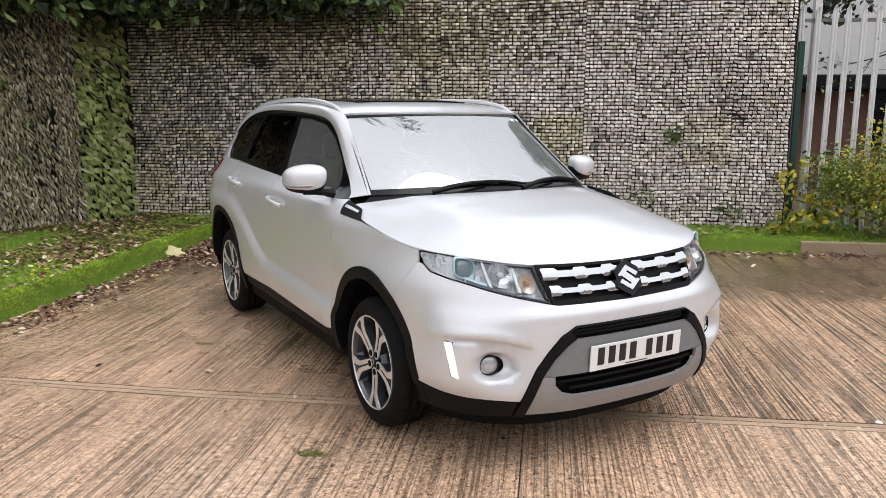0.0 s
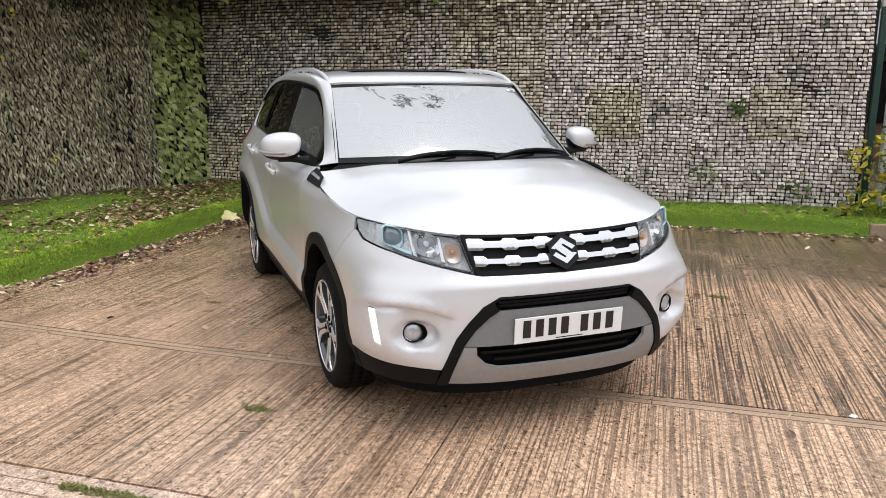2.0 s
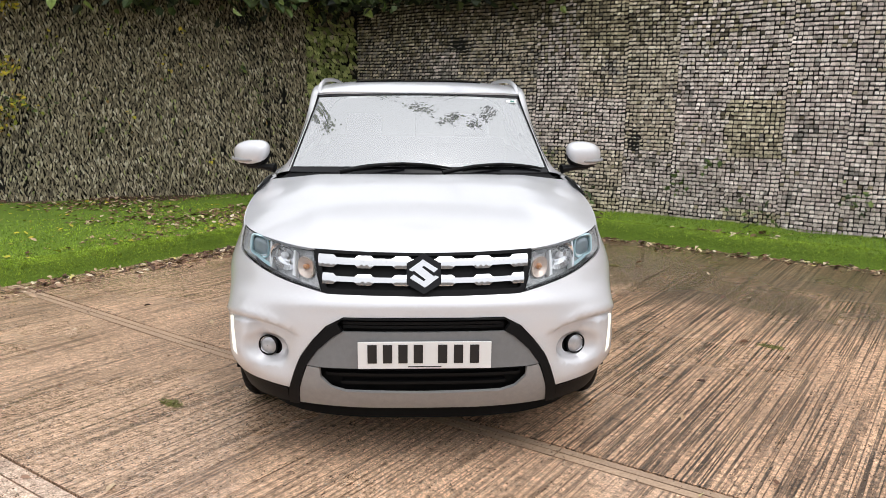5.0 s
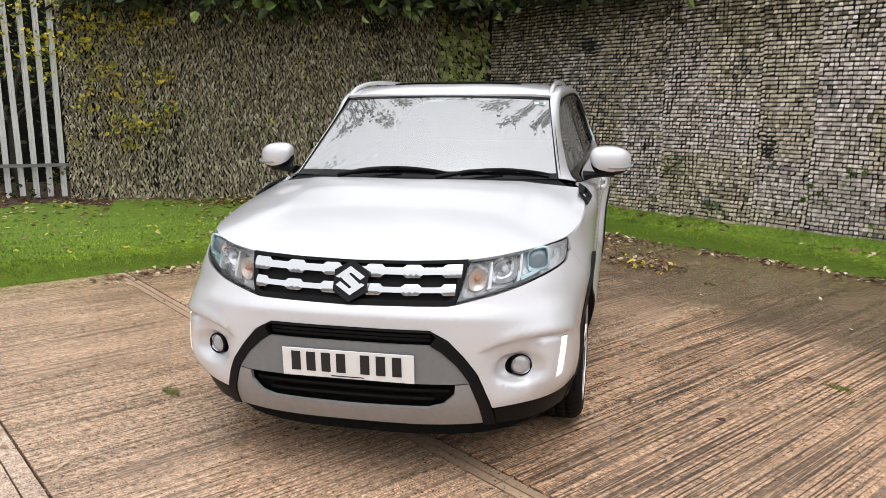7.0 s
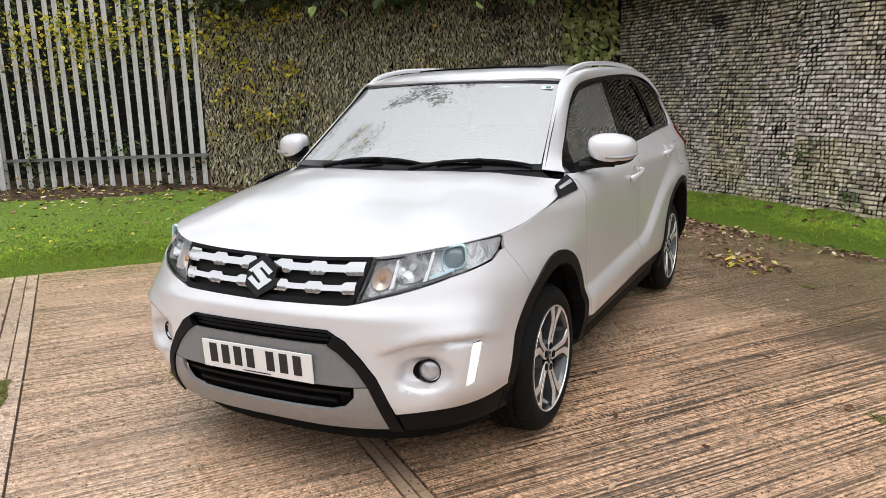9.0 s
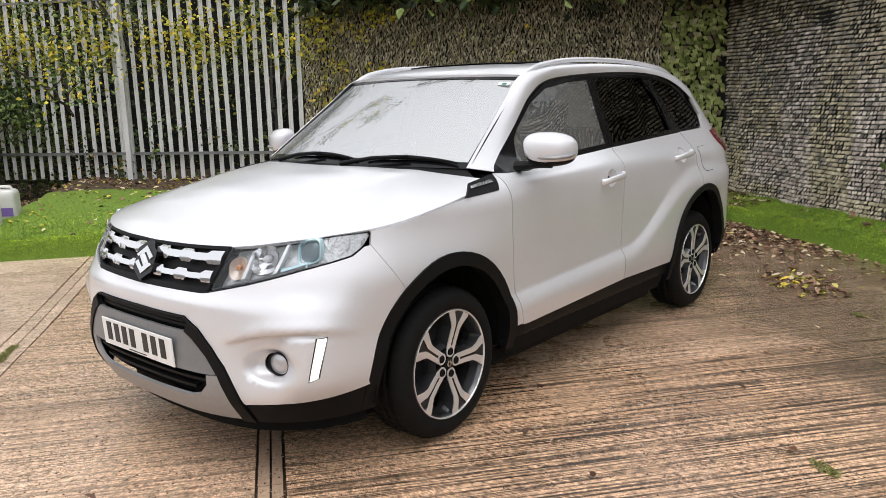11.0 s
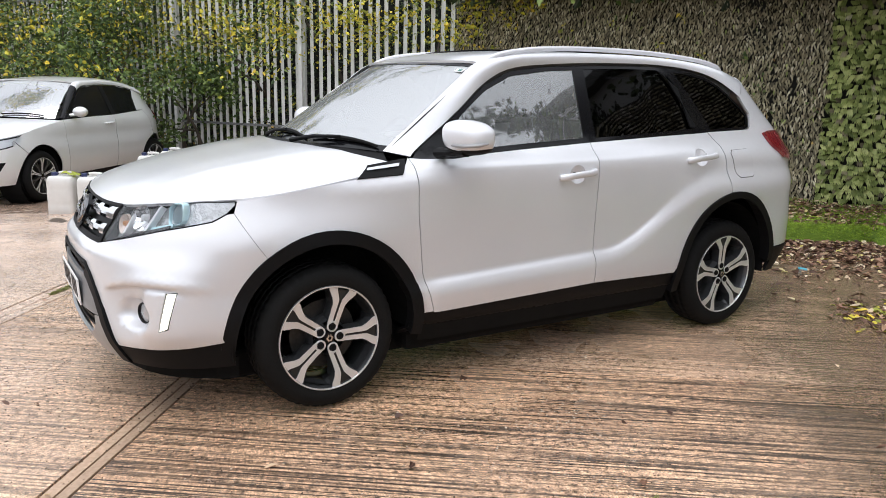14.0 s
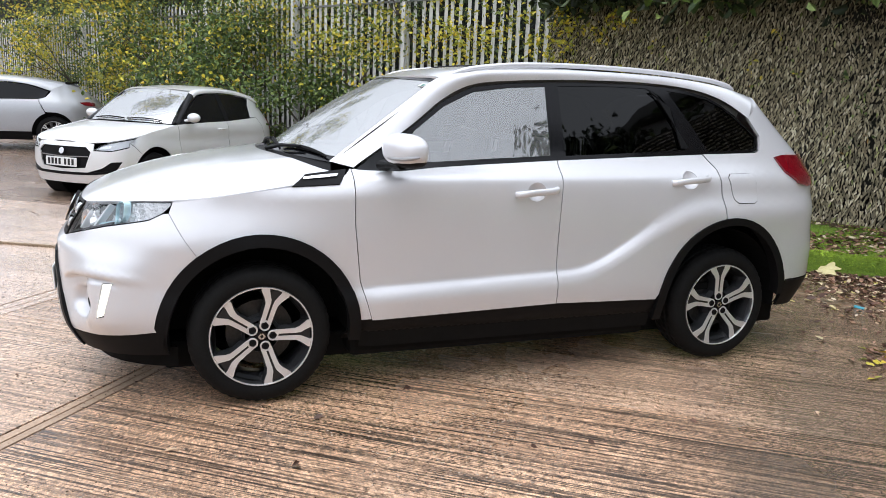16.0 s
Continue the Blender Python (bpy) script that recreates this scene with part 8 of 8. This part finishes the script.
def moss_tuft(x, y, r, seed):
    rnd = random.Random(seed)
    verts, faces = [], []
    for _ in range(260):
        a, d = rnd.uniform(0, 6.28), r * math.sqrt(rnd.random())
        p = Vector((x, y, 0.004)) + U * (d * math.cos(a) * 1.2) + V * (d * math.sin(a) * 0.55)
        t = rnd.uniform(0, 6.28)
        w = Vector((math.cos(t), math.sin(t), 0)) * 0.0035
        i = len(verts)
        verts += [p - w, p + w, p + Vector((rnd.gauss(0, 0.012), rnd.gauss(0, 0.012), rnd.uniform(0.004, 0.012)))]
        faces.append((i, i + 1, i + 2))
    tagged(from_lists("moss_tuft", verts, faces, M_MOSS_DULL), "small tuft of moss in a chip of the concrete", "moss", group="moss tufts")


for i, (x, y, r) in enumerate(((-1.22, -0.16, 0.06), (-2.32, 0.59, 0.06), (2.14, 0.63, 0.06), (-1.25, 1.75, 0.05), (1.75, 2.9, 0.05), (-2.3, 0.62, 0.05), (-1.98, -0.635, 0.05), (-1.90, -0.70, 0.05), (-1.815, -0.765, 0.06), (-1.735, -0.83, 0.04))):
    moss_tuft(x, y, r, i)


def big_leaf(name, x, y, z, size, turn, tilt, mat, label):
    bm = bmesh.new()
    out = [(0, -0.5), (0.10, -0.28), (0.44, -0.34), (0.30, -0.10), (0.52, 0.10), (0.26, 0.16), (0.20, 0.36), (0.0, 0.54), (-0.12, 0.30), (-0.40, 0.32), (-0.28, 0.06), (-0.50, -0.16), (-0.20, -0.24)]
    c = bm.verts.new((0, 0, 0.06))
    vs = [bm.verts.new((a, b, 0.10 * math.sin(5 * a) + 0.08 * b)) for a, b in out]
    for i in range(len(vs)):
        bm.faces.new((c, vs[i], vs[(i + 1) % len(vs)]))
    bmesh.ops.transform(bm, matrix=pose(x, y, z, tilt, 0, turn) @ Matrix.Scale(size, 4), verts=bm.verts)
    tagged(part(name, bm, mat), label, "leaf")


M_PALE_LEAF = speckled("pale_yellow_leaf", (0.60, 0.52, 0.24), (0.80, 0.72, 0.40), 60, 0.6)
leaf_u, leaf_v = U.dot(Vector((-0.79, 5.02, 0))), V.dot(Vector((-0.79, 5.02, 0)))
leaf_z = turf_z(leaf_u, leaf_v) if leaf_u < KERB_U or leaf_v > KERB_V else ground_z(leaf_u, leaf_v)
big_leaf("large_leaf", -0.79, 5.02, leaf_z + 0.045, 0.24, 30, 24, M_PALE_LEAF, "large pale yellow leaf lying at the foot of the kerb")
bm = bmesh.new()
box(bm, (0.07, 0.035, 0.012), pose(0.17, 4.34, 0.012, 8, 5, 30), 0.005)
tagged(part("blue_wrapper", bm, material("blue_wrapper", (0.10, 0.42, 0.55), 0.35)[0]), "small crumpled blue wrapper among the leaves", "litter")
bm = bmesh.new()
box(bm, (0.035, 0.03, 0.004), pose(1.33, -1.22, 0.006, 0, 0, 20), 0.001)
tagged(part("white_scrap", bm, M_WHITE), "small white paper scrap on the joint", "litter")

# puddle and channel grate in the far yard
bm = bmesh.new()
shore = [bm.verts.new((-4.75 + (0.20 + 0.06 * noise.noise(Vector((math.cos(a), math.sin(a), 3.0)) * 1.7)) * 1.5 * math.cos(a), -1.95 + (0.10 + 0.05 * noise.noise(Vector((math.cos(a), math.sin(a), 8.0)) * 1.9)) * math.sin(a), 0.030)) for a in [2 * math.pi * k / 48 for k in range(48)]]
bm.faces.new(shore)
puddle = part("puddle", bm, material("standing_water", (0.09, 0.063, 0.045), 0.12)[0])
p_z = ground_z(U.dot(Vector((-4.75, -1.95, 0))), V.dot(Vector((-4.75, -1.95, 0))))
for v in puddle.data.vertices:
    v.co.z = p_z - 0.03 + 0.008
tagged(puddle, "shallow puddle of dark water on the worn yard", "puddle", kind="structure")
grate = thing("channel_grate", pose(-3.4, -1.9, 0.012, 0, 0, 60), "narrow dark channel grate across the yard", "drain")
for i in range(40):
    ob = new("grate_bar", bpy.data.meshes.get("grate_bar") or finish("grate_bar", (lambda q: (box(q, (0.014, 0.07, 0.012)), q)[1])(bmesh.new()), M_KERB))
    ob.parent = grate
    ob.matrix_basis = Matrix.Translation((-0.8 + 0.04 * i, 0, 0))


# loose grit on the concrete
def grit(name, n, seed, where, label):
    rnd = random.Random(seed)
    verts, faces = [], []
    for _ in range(n):
        u, v = where(rnd)
        p = yard(u, v, ground_z(u, v))
        h = rnd.uniform(0.0018, 0.0048)
        i = len(verts)
        t = rnd.uniform(0, 6.28)
        for k in range(4):
            a = t + k * 1.57 + rnd.uniform(-0.4, 0.4)
            verts.append(p + Vector((math.cos(a), math.sin(a), 0)) * h * rnd.uniform(0.7, 1.5))
        verts.append(p + Vector((rnd.uniform(-1, 1) * h * 0.4, rnd.uniform(-1, 1) * h * 0.4, h * 0.9)))
        faces += [(i, i + 1, i + 4), (i + 1, i + 2, i + 4), (i + 2, i + 3, i + 4), (i + 3, i, i + 4)]
    return tagged(from_lists(name, verts, faces, M_GRIT), label, "grit", kind="stuff")


def patchy(u0, u1, v0, v1):
    def where(rnd):
        while True:
            u, v = rnd.uniform(u0, u1), rnd.uniform(v0, v1)
            if noise.noise(Vector((u * 1.1, v * 0.8, 6.0))) + 0.5 * noise.noise(Vector((u * 5, v * 4, 2.0))) > rnd.uniform(-0.7, 0.5):
                return u, v
    return where


M_GRIT = leaf_material("pale_and_dark_grit", [(0.0, (0.05, 0.035, 0.025)), (0.35, (0.14, 0.10, 0.07)), (0.5, (0.34, 0.26, 0.19)), (1.0, (0.55, 0.46, 0.36))])
M_GRIT.node_tree.nodes["Principled BSDF"].inputs["Specular IOR Level"].default_value = 0.1
grit("loose_grit", 30000, 31, patchy(-3.6, 4.5, -1.6, 1.9), "pale and dark grit strewn over the damp concrete")
grit("loose_grit_by_the_joint", 9000, 32, patchy(-3.6, 4.5, -3.2, -1.6), "thin scatter of grit on the smoother slabs")
